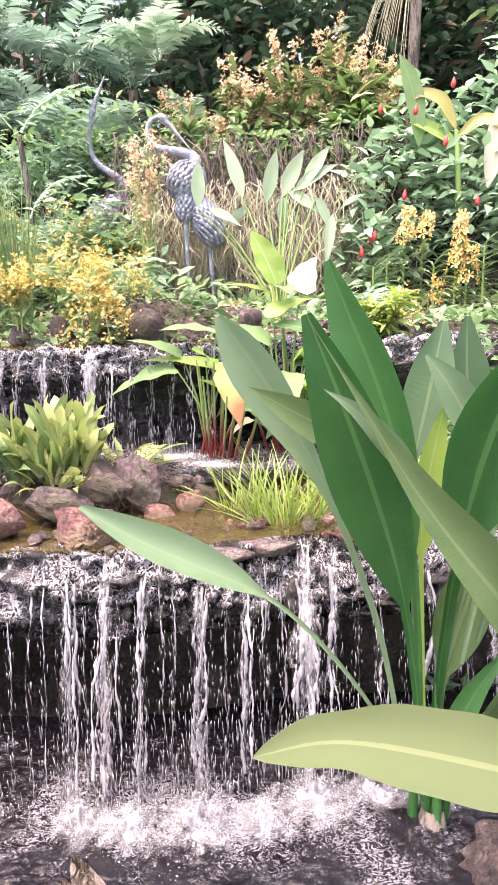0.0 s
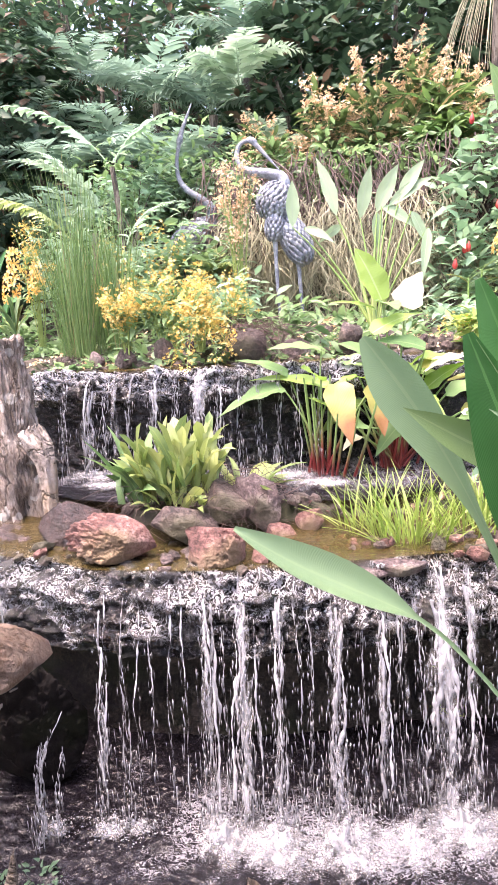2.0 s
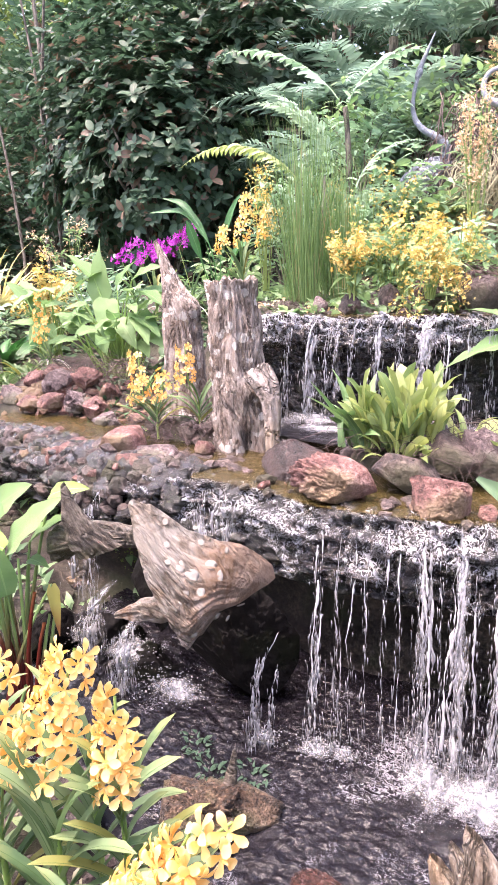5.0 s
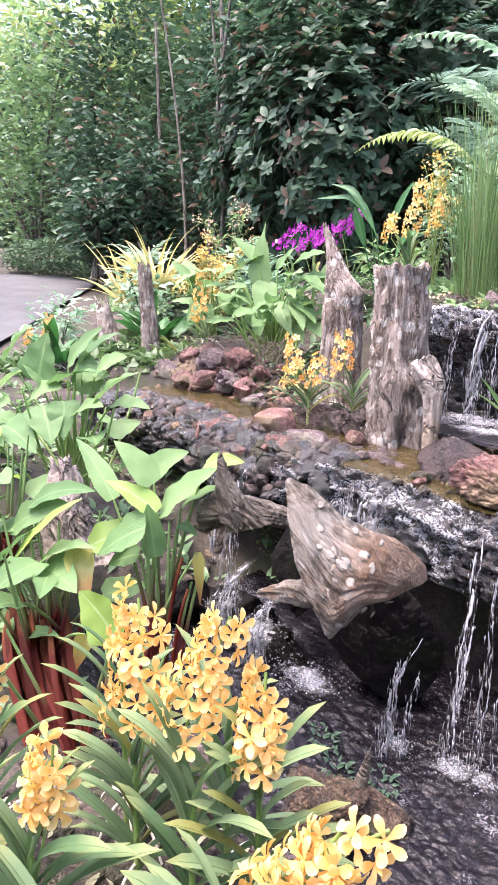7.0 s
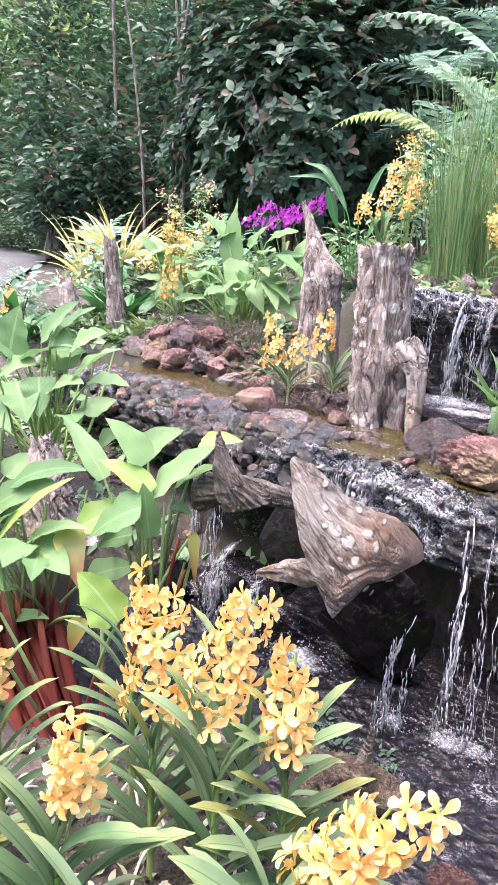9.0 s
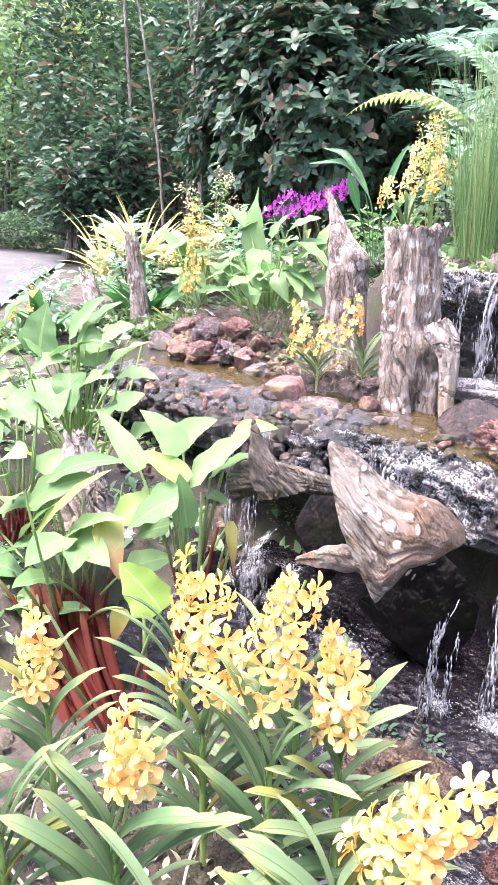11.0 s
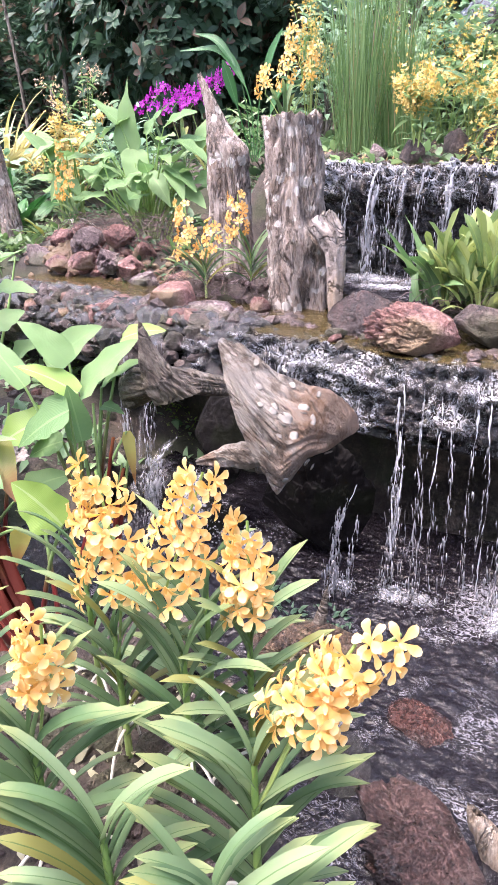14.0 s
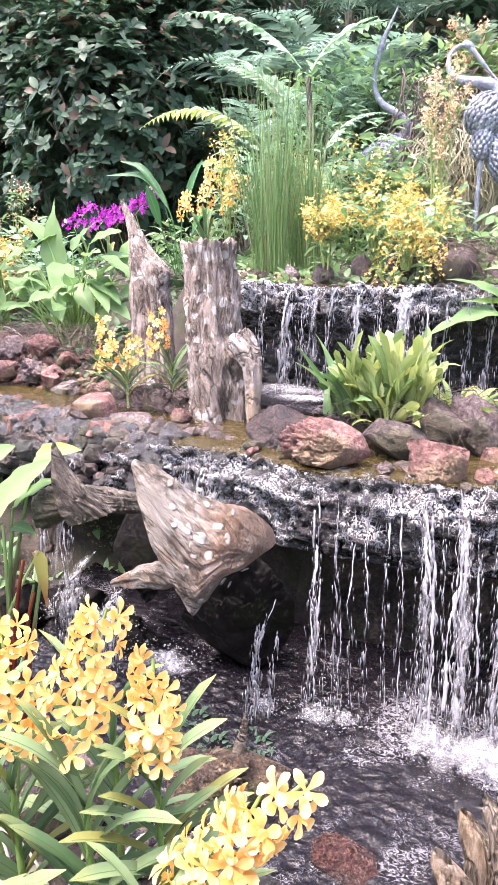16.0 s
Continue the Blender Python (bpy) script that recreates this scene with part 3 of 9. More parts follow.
def clear_white(name, sx, sz, lo, hi, top, edge, lines=0.0):
    """Thin running water: white where it is full of air, clear between; lines paints glints as white curls; edge thins
    the sides (u) or the foot (v).
    """
    m, nt, bs = material(name)
    bs.inputs["Base Color"].default_value = (0.44, 0.44, 0.465, 1)
    bs.inputs["Roughness"].default_value = 0.2
    co = nt.nodes.new("ShaderNodeTexCoord").outputs["Object"]
    mp = nt.nodes.new("ShaderNodeMapping")
    mp.inputs["Scale"].default_value = (sx, sx * 0.6, sz)
    nt.links.new(co, mp.inputs["Vector"])
    n1 = node(nt, "ShaderNodeTexNoise", Scale=1.0, Detail=3.0 if lines else 6.0, Roughness=0.55, Distortion=1.6 if lines else 1.0)
    n2 = node(nt, "ShaderNodeTexNoise", Scale=9.0 if lines else 5.0, Detail=3.0)
    nt.links.new(mp.outputs[0], n1.inputs["Vector"])
    nt.links.new(co, n2.inputs["Vector"])
    sep = nt.nodes.new("ShaderNodeSeparateXYZ")
    nt.links.new(nt.nodes.new("ShaderNodeUVMap").outputs[0], sep.inputs[0])
    fine = n1.outputs[0]
    if lines:
        fine = math_node(nt, "SUBTRACT", 1.0, math_node(nt, "MULTIPLY", math_node(nt, "ABSOLUTE", math_node(nt, "SUBTRACT", fine, 0.5)), lines))
    f = math_node(nt, "ADD", fine, math_node(nt, "MULTIPLY", math_node(nt, "SUBTRACT", n2.outputs[0], 0.5), 1.6 if lines else 0.6))
    side = math_node(nt, "ABSOLUTE", math_node(nt, "SUBTRACT", sep.outputs[0], 0.5))
    f = math_node(nt, "SUBTRACT", f, math_node(nt, "MULTIPLY", side, edge))
    f = math_node(nt, "ADD", f, sep.outputs[1])
    mr = nt.nodes.new("ShaderNodeMapRange")
    mr.inputs["From Min"].default_value, mr.inputs["From Max"].default_value, mr.inputs["To Max"].default_value = lo, hi, top
    nt.links.new(f, mr.inputs["Value"])
    tl = nt.nodes.new("ShaderNodeBsdfTranslucent")
    tl.inputs[0].default_value = (0.44, 0.44, 0.47, 1)
    wh = node(nt, "ShaderNodeMixShader", Fac=0.3)
    nt.links.new(bs.outputs[0], wh.inputs[1])
    nt.links.new(tl.outputs[0], wh.inputs[2])
    tr = nt.nodes.new("ShaderNodeBsdfTransparent")
    mx = nt.nodes.new("ShaderNodeMixShader")
    nt.links.new(mr.outputs[0], mx.inputs[0])
    nt.links.new(tr.outputs[0], mx.inputs[1])
    nt.links.new(wh.outputs[0], mx.inputs[2])
    nt.links.new(mx.outputs[0], nt.nodes["Material Output"].inputs["Surface"])
    return m


# The film's curly white lines are airy water and wet-rock glints painted in
M_FILM = clear_white("water_film", 46.0, 30.0, 0.74, 1.06, 0.9, 0.0, lines=6.5)
M_VEIL = clear_white("water_veil", 70.0, 11.0, 0.42, 0.72, 0.85, 0.55)
M_FROTH = foam_sheet("froth")
M_STREAM = falling_water("falling_water", (0.45, 0.45, 0.48))
M_FOAM = falling_water("foam", (0.3, 0.3, 0.32))

G = {
    "thalia": leaf_material("arrowroot_leaf", (0.07, 0.15, 0.056), (0.195, 0.3, 0.128), rib=(0.18, 0.29, 0.12), stripes=90, island=False, rough=0.45, through_light=0.28, spec=0.2),
    "thalia_pale": leaf_material("pale_leaf", (0.169, 0.26, 0.156), (0.338, 0.442, 0.273), rib=(0.3, 0.38, 0.26), stripes=70, island=False, rough=0.4),
    "lime": leaf_material("lime_leaf", (0.15, 0.27, 0.05), (0.28, 0.4, 0.1), rib=(0.32, 0.42, 0.18), stripes=80, island=False, through_light=0.35),
    "yellowing": leaf_material("yellowing_leaf", (0.2, 0.21, 0.05), (0.3, 0.28, 0.08), tip=((0.22, 0.09, 0.035), 0.45), stripes=60, island=False),
    "cream": leaf_material("cream_leaf", (0.48, 0.45, 0.33), (0.58, 0.54, 0.42), stripes=60, island=False),
    "canna": leaf_material("canna_leaf", (0.0162, 0.0765, 0.0198), (0.054, 0.171, 0.0495), rib=(0.07, 0.19, 0.06), stripes=150, island=False, rough=0.36, through_light=0.22),
    "canna_pale": leaf_material("canna_pale_leaf", (0.055, 0.12, 0.06), (0.13, 0.21, 0.115), rib=(0.16, 0.24, 0.13), stripes=150, island=False, rough=0.36),
    "canna_olive": leaf_material("canna_olive_leaf", (0.05, 0.1, 0.035), (0.11, 0.175, 0.07), rib=(0.14, 0.2, 0.09), stripes=150, island=False, rough=0.36),
    "broad": leaf_material("broad_leaf", (0.085, 0.115, 0.052), (0.12, 0.15, 0.07), rib=(0.15, 0.18, 0.09), stripes=0, island=False, rough=0.7, spec=0.1),
    "orchid": leaf_material("orchid_leaf", (0.06, 0.125, 0.054), (0.195, 0.27, 0.14), rib=(0.06, 0.12, 0.04), stripes=0, island=False, rough=0.48, spec=0.25, tip=((0.25, 0.28, 0.11), 0.75), old=((0.2, 0.2, 0.06), 0.08)),
    "nest": leaf_material("clump_leaf", (0.05, 0.125, 0.035), (0.36, 0.4, 0.15), rib=(0.2, 0.27, 0.07), stripes=50, island=False, rough=0.4, through_light=0.3),
    "nest_dark": leaf_material("dark_clump_leaf", (0.03, 0.085, 0.03), (0.11, 0.19, 0.07), rib=(0.15, 0.22, 0.08), stripes=50, island=False, rough=0.4, through_light=0.25),
    "reed": leaf_material("reed_blade", (0.05, 0.12, 0.035), (0.19, 0.29, 0.11), rough=0.5, old=((0.3, 0.25, 0.13), 0.06)),
    "sedge": leaf_material("sedge_blade", (0.11, 0.209, 0.033), (0.297, 0.374, 0.11), rough=0.5, through_light=0.35),
    "dark": leaf_material("dark_leaf", (0.022, 0.049, 0.03), (0.068, 0.123, 0.074), rough=0.42, through_light=0.24, old=((0.13, 0.09, 0.065), 0.09), rib=(0.06, 0.1, 0.06), spec=0.22),
    "mid": leaf_material("shrub_leaf", (0.055, 0.125, 0.05), (0.23, 0.34, 0.165), rough=0.42, through_light=0.34),
    "hedge": leaf_material("hedge_leaf", (0.03, 0.065, 0.035), (0.1, 0.17, 0.085), rough=0.45, through_light=0.15, spec=0.25),
    "mint": leaf_material("mint_leaf", (0.108, 0.216, 0.121), (0.311, 0.446, 0.297), rough=0.4, through_light=0.25),
    "fern": leaf_material("fern_frond", (0.13, 0.22, 0.135), (0.4, 0.53, 0.4), rough=0.45, through_light=0.25),
    "fern_dark": leaf_material("dark_fern_frond", (0.07, 0.135, 0.1), (0.24, 0.35, 0.27), rough=0.45, through_light=0.3),
    "fern_lime": leaf_material("lime_fern_frond", (0.18, 0.25, 0.08), (0.34, 0.4, 0.17), rough=0.45, through_light=0.3),
    "variegated": leaf_material("variegated_leaf", (0.34, 0.31, 0.11), (0.58, 0.52, 0.26), rib=(0.16, 0.22, 0.08), island=False, rough=0.45),
    "straw": leaf_material("straw", (0.12, 0.12, 0.07), (0.42, 0.4, 0.27), rough=0.7, through_light=0.1),
    "root": leaf_material("root_hair", (0.04, 0.025, 0.022), (0.13, 0.09, 0.08), rough=0.8, through_light=0.0),
    "bronze_bloom": leaf_material("bronze_blossom", (0.42, 0.26, 0.16), (0.74, 0.56, 0.38), rough=0.6, through_light=0.25),
    "yellow_bloom": leaf_material("yellow_blossom", (0.44, 0.3, 0.075), (0.65, 0.5, 0.19), rough=0.55, through_light=0.25),
    "petal": leaf_material("orchid_petal", (0.6, 0.33, 0.075), (0.74, 0.52, 0.22), tip=((0.74, 0.61, 0.33), 0.7), rough=0.5, through_light=0.32),
    "orange_bloom": leaf_material("orange_blossom", (0.6, 0.3, 0.08), (0.75, 0.45, 0.17), rough=0.5, through_light=0.25),
    "magenta": leaf_material("magenta_petal", (0.26, 0.015, 0.24), (0.48, 0.06, 0.44), rough=0.5, through_light=0.25),
    "sheath": leaf_material("red_sheath", (0.03, 0.005, 0.004), (0.095, 0.016, 0.01), tip=((0.2, 0.09, 0.035), 0.8), stripes=60, island=False, rough=0.6, spec=0.12),
    "red": leaf_material("red_bract", (0.4, 0.03, 0.03), (0.55, 0.08, 0.07), rough=0.4, through_light=0.2),
}


def stem_material(name, low, high, split=0.45):
    m, nt, bs = material(name)
    sep = nt.nodes.new("ShaderNodeSeparateXYZ")
    nt.links.new(nt.nodes.new("ShaderNodeUVMap").outputs[0], sep.inputs[0])
    nt.links.new(ramp(nt, sep.outputs[1], [(max(0, split - 0.15), low), (split + 0.15, high)]), bs.inputs["Base Color"])
    bs.inputs["Roughness"].default_value = 0.4
    return m


M_REDSTEM = stem_material("red_stem", (0.11, 0.013, 0.012), (0.15, 0.24, 0.08), 0.5)
M_GREENSTEM = stem_material("green_stem", (0.25, 0.33, 0.1), (0.18, 0.3, 0.08), 0.4)
M_BARK = rough_surface("bark", [(0.3, (0.03, 0.025, 0.02)), (0.5, (0.1, 0.08, 0.06)), (0.7, (0.2, 0.17, 0.14))], 8, 40, 0.9, 0.7, stretch=(2, 2, 0.4))
M_WHITEROOT = plain("pale_root", (0.6, 0.56, 0.48), 0.6)
M_LICHEN = plain("lichen", (0.2, 0.18, 0.157), 0.9, 0.4, 60.0, 0.5)


# ---- the ground and the three water levels ----
POOL, MID, BASIN, TOP = 0.42, 1.085, 1.15, 1.69
RIM = np.array([(-6.0, 2.9), (-3.6, 2.75), (-2.85, 2.68), (-2.26, 2.46), (-1.94, 2.36), (-1.53, 2.36), (-1.2, 2.29), (-0.98, 2.2), (-0.6, 2.21), (-0.36, 2.24), (-0.12, 2.31), (0.15, 2.38), (0.6, 2.42), (1.6, 2.5), (4.0, 2.6)])
URIM = np.array([(-6.0, 4.2), (-2.6, 3.7), (-2.0, 3.55), (-1.7, 3.42), (-1.2, 3.38), (-0.7, 3.4), (-0.2, 3.5), (0.4, 3.7), (1.0, 3.9), (4.0, 4.2)])


def rim_y(x):
    return np.interp(x, RIM[:, 0], RIM[:, 1])


def urim_y(x):
    return np.interp(x, URIM[:, 0], URIM[:, 1])


def hump(x, y, cx, cy, rx, ry, h):
    return h * np.exp(-((x - cx) / rx) ** 2 - ((y - cy) / ry) ** 2)


def ground_z(x, y):
    x, y = np.asarray(x, float), np.asarray(y, float)
    low = 0.27 + 0.17 * smooth(-0.72, -0.95, x) * smooth(1.5, 1.2, y) + 0.1 * smooth(0.9, 0.5, y) * smooth(-0.9, -0.5, x)
    low = low + 0.25 * smooth(-1.9, -2.6, x) + 0.4 * smooth(-2.7, -4.5, x) + 0.2 * smooth(0.75, 1.3, x)
    low = low + 0.1 * smooth(-1.25, -1.5, x) * smooth(1.5, 1.9, y)
    edge = np.hypot((x + 0.2) / 1.75, (y - 1.75) / 1.3) + 0.12 * fbm(x * 1.6, y * 1.6, 0, 3, 8.0)
    low = low + 0.24 * smooth(0.86, 1.1, edge) * smooth(2.3, 1.6, y) * smooth(-1.0, -0.5, x)
    mid = 1.035 + 0.085 * smooth(0.15, 0.5, x) + 0.1 * smooth(-3.0, -3.5, x)
    mid = mid + hump(x, y, -2.05, 2.86, 0.3, 0.22, 0.15) + hump(x, y, -1.6, 2.9, 0.2, 0.18, 0.13) + hump(x, y, -1.72, 2.7, 0.2, 0.1, 0.1) + hump(x, y, -0.8, 2.66, 0.34, 0.17, 0.2)
    mid = mid + hump(x, y, -0.33, 2.78, 0.2, 0.12, 0.1) + hump(x, y, -3.1, 3.5, 0.55, 0.22, 0.18) + hump(x, y, 0.3, 2.85, 0.3, 0.25, 0.1)
    mid = mid + 0.2 * smooth(3.1, 4.2, y) * smooth(-1.9, -2.3, x)
    up = TOP - 0.03 + 0.07 * smooth(3.6, 4.3, y) + 0.12 * smooth(4.2, 5.1, y) + 0.75 * smooth(5.15, 5.9, y) + 0.3 * smooth(6, 9, y)
    right = smooth(-2.75, -2.2, x)
    ramp_z = 1.07 + 0.115 * np.clip((x + 5.8) * -0.665 + (y - 3.5) * 0.75, -0.5, 14)
    left = mid + 0.25 * smooth(4.2, 5.2, y) + 0.16 * smooth(-5.0, -8.0, x) + 0.12 * np.clip(y - 4.0, 0, 9)
    far = left * (1 - right) + up * right
    ry, uy = rim_y(x), urim_y(x)
    z = low + (mid - low) * smooth(ry + 0.42, ry + 0.5, y)
    step = smooth(uy + 0.12, uy + 0.22, y) * right + smooth(uy - 0.3, uy + 0.9, y) * (1 - right)
    z = z + (far - z) * step
    w = smooth(-4.9, -5.7, x) * smooth(2.2, 3.0, y)
    z = z + (ramp_z - z) * w
    rough = 0.02 * fbm(x * 3, y * 3, 0, 4) + 0.01 * fbm(x * 12, y * 12, 3, 3)
    return z + rough


def axis_points(lo, hi, step, far_lo, far_hi):
    inner = np.arange(lo, hi + step / 2, step)
    out_hi = hi + np.geomspace(step, far_hi - hi, 26)
    out_lo = lo - np.geomspace(step, lo - far_lo, 26)[::-1]
    return np.concatenate([out_lo, inner, out_hi])


gx, gy = axis_points(-5.5, 2.2, 0.04, -150, 150), axis_points(0.0, 7.0, 0.04, -150, 200)
XX, YY = np.meshgrid(gx, gy, indexing="ij")
ground = part("ground", Build().add(np.stack([XX, YY, ground_z(XX, YY)], -1).reshape(-1, 3), grid_faces(len(gx), len(gy))), M_SOIL)
tagged(ground, "dark damp garden soil with leaf litter and moss", "ground", kind="structure")


def face_points(line, x0, x1, profile, step, amp, rim_at, lo=0.0, hi=9.0, lift=0.0):
    """Points of a knobbly rock face under a rim line; profile: way out from the rim, height."""
    xs = np.arange(x0, x1, step)
    ys = np.interp(xs, line[:, 0], line[:, 1])
    d = np.gradient(np.stack([xs, ys], 1), axis=0)
    n = int(0.14 / step) * 2 + 1
    k = np.ones(n) / n
    d = np.stack([np.convolve(np.pad(d[:, i], n // 2, "edge"), k, "valid") for i in (0, 1)], 1)
    ys = np.convolve(np.pad(ys, n // 2, "reflect", reflect_type="odd"), k, "valid")
    d /= np.linalg.norm(d, axis=1)[:, None]
    out = np.stack([d[:, 1], -d[:, 0]], 1)
    pr = np.array(profile)
    seg = np.concatenate([[0], np.cumsum(np.hypot(*np.diff(pr, axis=0).T))])
    s = np.arange(lo, min(hi, seg[-1]), step)
    o, h = np.interp(s, seg, pr[:, 0]), np.interp(s, seg, pr[:, 1])
    px = xs[:, None] + out[:, 0:1] * o[None]
    py = ys[:, None] + out[:, 1:2] * o[None]
    pz = np.broadcast_to(h[None], px.shape)
    wx, wy = px + 0.02 * fbm(px * 11, py * 11, pz * 11, 2, 4.0), pz + 0.02 * fbm(px * 11, py * 11, pz * 11, 2, 6.0)
    knob = 1.5 * abs(vnoise(wx * 9, py * 9, wy * 11)) + 1.5 * abs(vnoise(wx * 19, py * 19, wy * 22)) + 1.1 * abs(vnoise(wx * 37, py * 37, wy * 40)) + 0.5 * vnoise(wx * 75, py * 75, wy * 75)
    lump = amp * (1.3 * fbm(px * 4, py * 4, pz * 5, 2, 3.0) + knob - 1.2)
    fade = np.clip((s[None] - rim_at + 0.1) / 0.12, 0.45, 1)
    lump = lump * fade * np.interp(h, [0.0, 0.6, 0.85, 2.0], [0.6, 0.6, 1.0, 1.0] if pr[-1, 1] < 0.5 else [1, 1, 1, 1])[None] + lift
    up = np.interp(s, [0, rim_at, rim_at + 0.1], [0.9, 0.6, 0.35])[None]
    return np.stack([px + out[:, 0:1] * lump, py + out[:, 1:2] * lump, pz + lump * up + lift * up], -1), len(xs), len(s)


LOWER_FACE = [(-0.6, 0.99), (-0.2, 1.05), (-0.08, 1.08), (0.0, 1.065), (0.05, 1.02), (0.09, 0.95), (0.1, 0.88), (0.06, 0.81), (-0.06, 0.78), (-0.3, 0.74), (-0.55, 0.62), (-0.6, 0.4), (-0.55, 0.2)]
UPPER_FACE = [(-0.25, TOP - 0.06), (-0.06, TOP - 0.03), (0.0, TOP - 0.03), (0.05, TOP - 0.08), (0.07, TOP - 0.16), (0.0, TOP - 0.24), (-0.06, TOP - 0.34), (-0.08, 1.2), (-0.04, 0.95)]


def rock_face(name, line, x0, x1, profile, rim_at, label, step, amp):
    v, nu, nv = face_points(line, x0, x1, profile, step, amp, rim_at)
    return tagged(part(name, Build().add(v.reshape(-1, 3), grid_faces(nu, nv)), M_WETROCK), label, "rock wall", kind="structure")


def ledge_film(line, x0, x1, profile, rim_at, lo, hi, label, step, amp, more):
    """A thin sheet of running water that hugs the ledge and breaks up towards its lip."""
    v, nu, nv = face_points(line, x0, x1, profile, step, amp, rim_at, lo, hi, 0.004)
    w = np.interp(np.linspace(0, 1, nv), [0, 0.15, 0.5, 1], [-0.5, 0.0, 0.0, -0.35])[None] + more(v[..., 0])
    uv = np.stack([np.full((nu, nv), 0.5), w + 0 * v[..., 0]], -1).reshape(-1, 2)
    ob = part("water_film", Build().add(v.reshape(-1, 3), grid_faces(nu, nv), uv), M_FILM)
    return tagged(ob, label, "waterfall", kind="stuff")


rock_face("wall_lower_fall", RIM, -3.7, 1.7, LOWER_FACE, 0.61, "dark wet overhanging rock ledge behind the lower waterfall", 0.0075, 0.042)
rock_face("wall_upper_fall", URIM, -1.95, 1.2, UPPER_FACE, 0.25, "dark wet rock ledge behind the upper waterfall", 0.0085, 0.045)
ledge_film(RIM, -3.1, 1.4, LOWER_FACE, 0.61, 0.52, 0.93, "film of white water with painted glints running over the lower ledge", 0.0085, 0.042, lambda x: 0.1 + 0.05 * np.sin(9 * x) + 0.03 * np.sin(23 * x + 1) - 0.4 * smooth(-1.75, -2.1, x))
ledge_film(URIM, -1.85, 1.1, UPPER_FACE, 0.25, 0.2, 0.46, "film of white water with painted glints running over the upper ledge", 0.0085, 0.045, lambda x: 0.26 + 0.06 * np.sin(8 * x + 2) + 0.04 * np.sin(21 * x))


def foam_and_glint(x, y):
    """How thick the white foam and painted glint lines are: most where the streams land."""
    low = 0.13 * np.exp(-((y - 1.88) / 0.14) ** 2) * smooth(-1.0, -0.4, x) + 0.06 * np.exp(-((y - 1.5) / 0.35) ** 2) * smooth(-1.0, -0.6, x) - 0.03
    low = (low + 0.05) * smooth(0.55, 0.2, x) - 0.05
    return np.where(y > 2.75, 0.12 * smooth(2.9, 3.25, y), low)


def water_sheet(name, x0, x1, y0, y1, z, material, label, step, amp, size):
    """A water surface between two lines, with ripples in its mesh."""
    xs = np.arange(x0, x1 + step / 2, step)
    n = int(max(np.max(y1(xs) - y0(xs)) / step, 2))
    f = np.linspace(0, 1, n)
    px = np.broadcast_to(xs[:, None], (len(xs), n))
    py = y0(xs)[:, None] + (y1(xs) - y0(xs))[:, None] * f[None]
    pz = z + amp(px, py) * (0.7 * fbm(px * size, py * size * 1.3, 0.5, 3, 2.0) + 0.5 * vnoise(px * size * 1.7 + 2 * fbm(px * 9, py * 9, 0, 2), py * size * 2.6, 3.0 + 0 * px))
    uv = np.stack([f[None] + 0 * px, foam_and_glint(px, py)], -1).reshape(-1, 2)
    ob = part(name, Build().add(np.stack([px, py, pz], -1).reshape(-1, 3), grid_faces(len(xs), n), uv), material)
    return tagged(ob, label, "water", kind="structure")


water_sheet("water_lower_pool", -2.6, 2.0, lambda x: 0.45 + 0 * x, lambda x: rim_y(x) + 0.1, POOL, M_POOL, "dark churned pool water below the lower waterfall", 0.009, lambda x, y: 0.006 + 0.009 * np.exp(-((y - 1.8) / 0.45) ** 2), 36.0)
water_sheet("water_middle_pool", -3.5, 0.9, lambda x: rim_y(x) + 0.0, lambda x: np.minimum(rim_y(x) + 0.8, urim_y(x) - 0.3), MID, M_SHALLOW, "shallow amber water over stones in the middle pool", 0.02, lambda x, y: 0.004 + 0 * x, 14.0)
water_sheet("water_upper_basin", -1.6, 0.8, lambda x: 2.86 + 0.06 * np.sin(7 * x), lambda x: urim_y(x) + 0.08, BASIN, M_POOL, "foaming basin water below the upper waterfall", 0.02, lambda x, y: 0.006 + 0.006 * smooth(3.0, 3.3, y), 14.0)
water_sheet("water_upper_pool", -1.9, 0.6, lambda x: urim_y(x) + 0.0, lambda x: urim_y(x) + 0.35, TOP - 0.022, M_SHALLOW, "thin sheet of water above the upper ledge", 0.03, lambda x, y: 0.002 + 0 * x, 10.0)


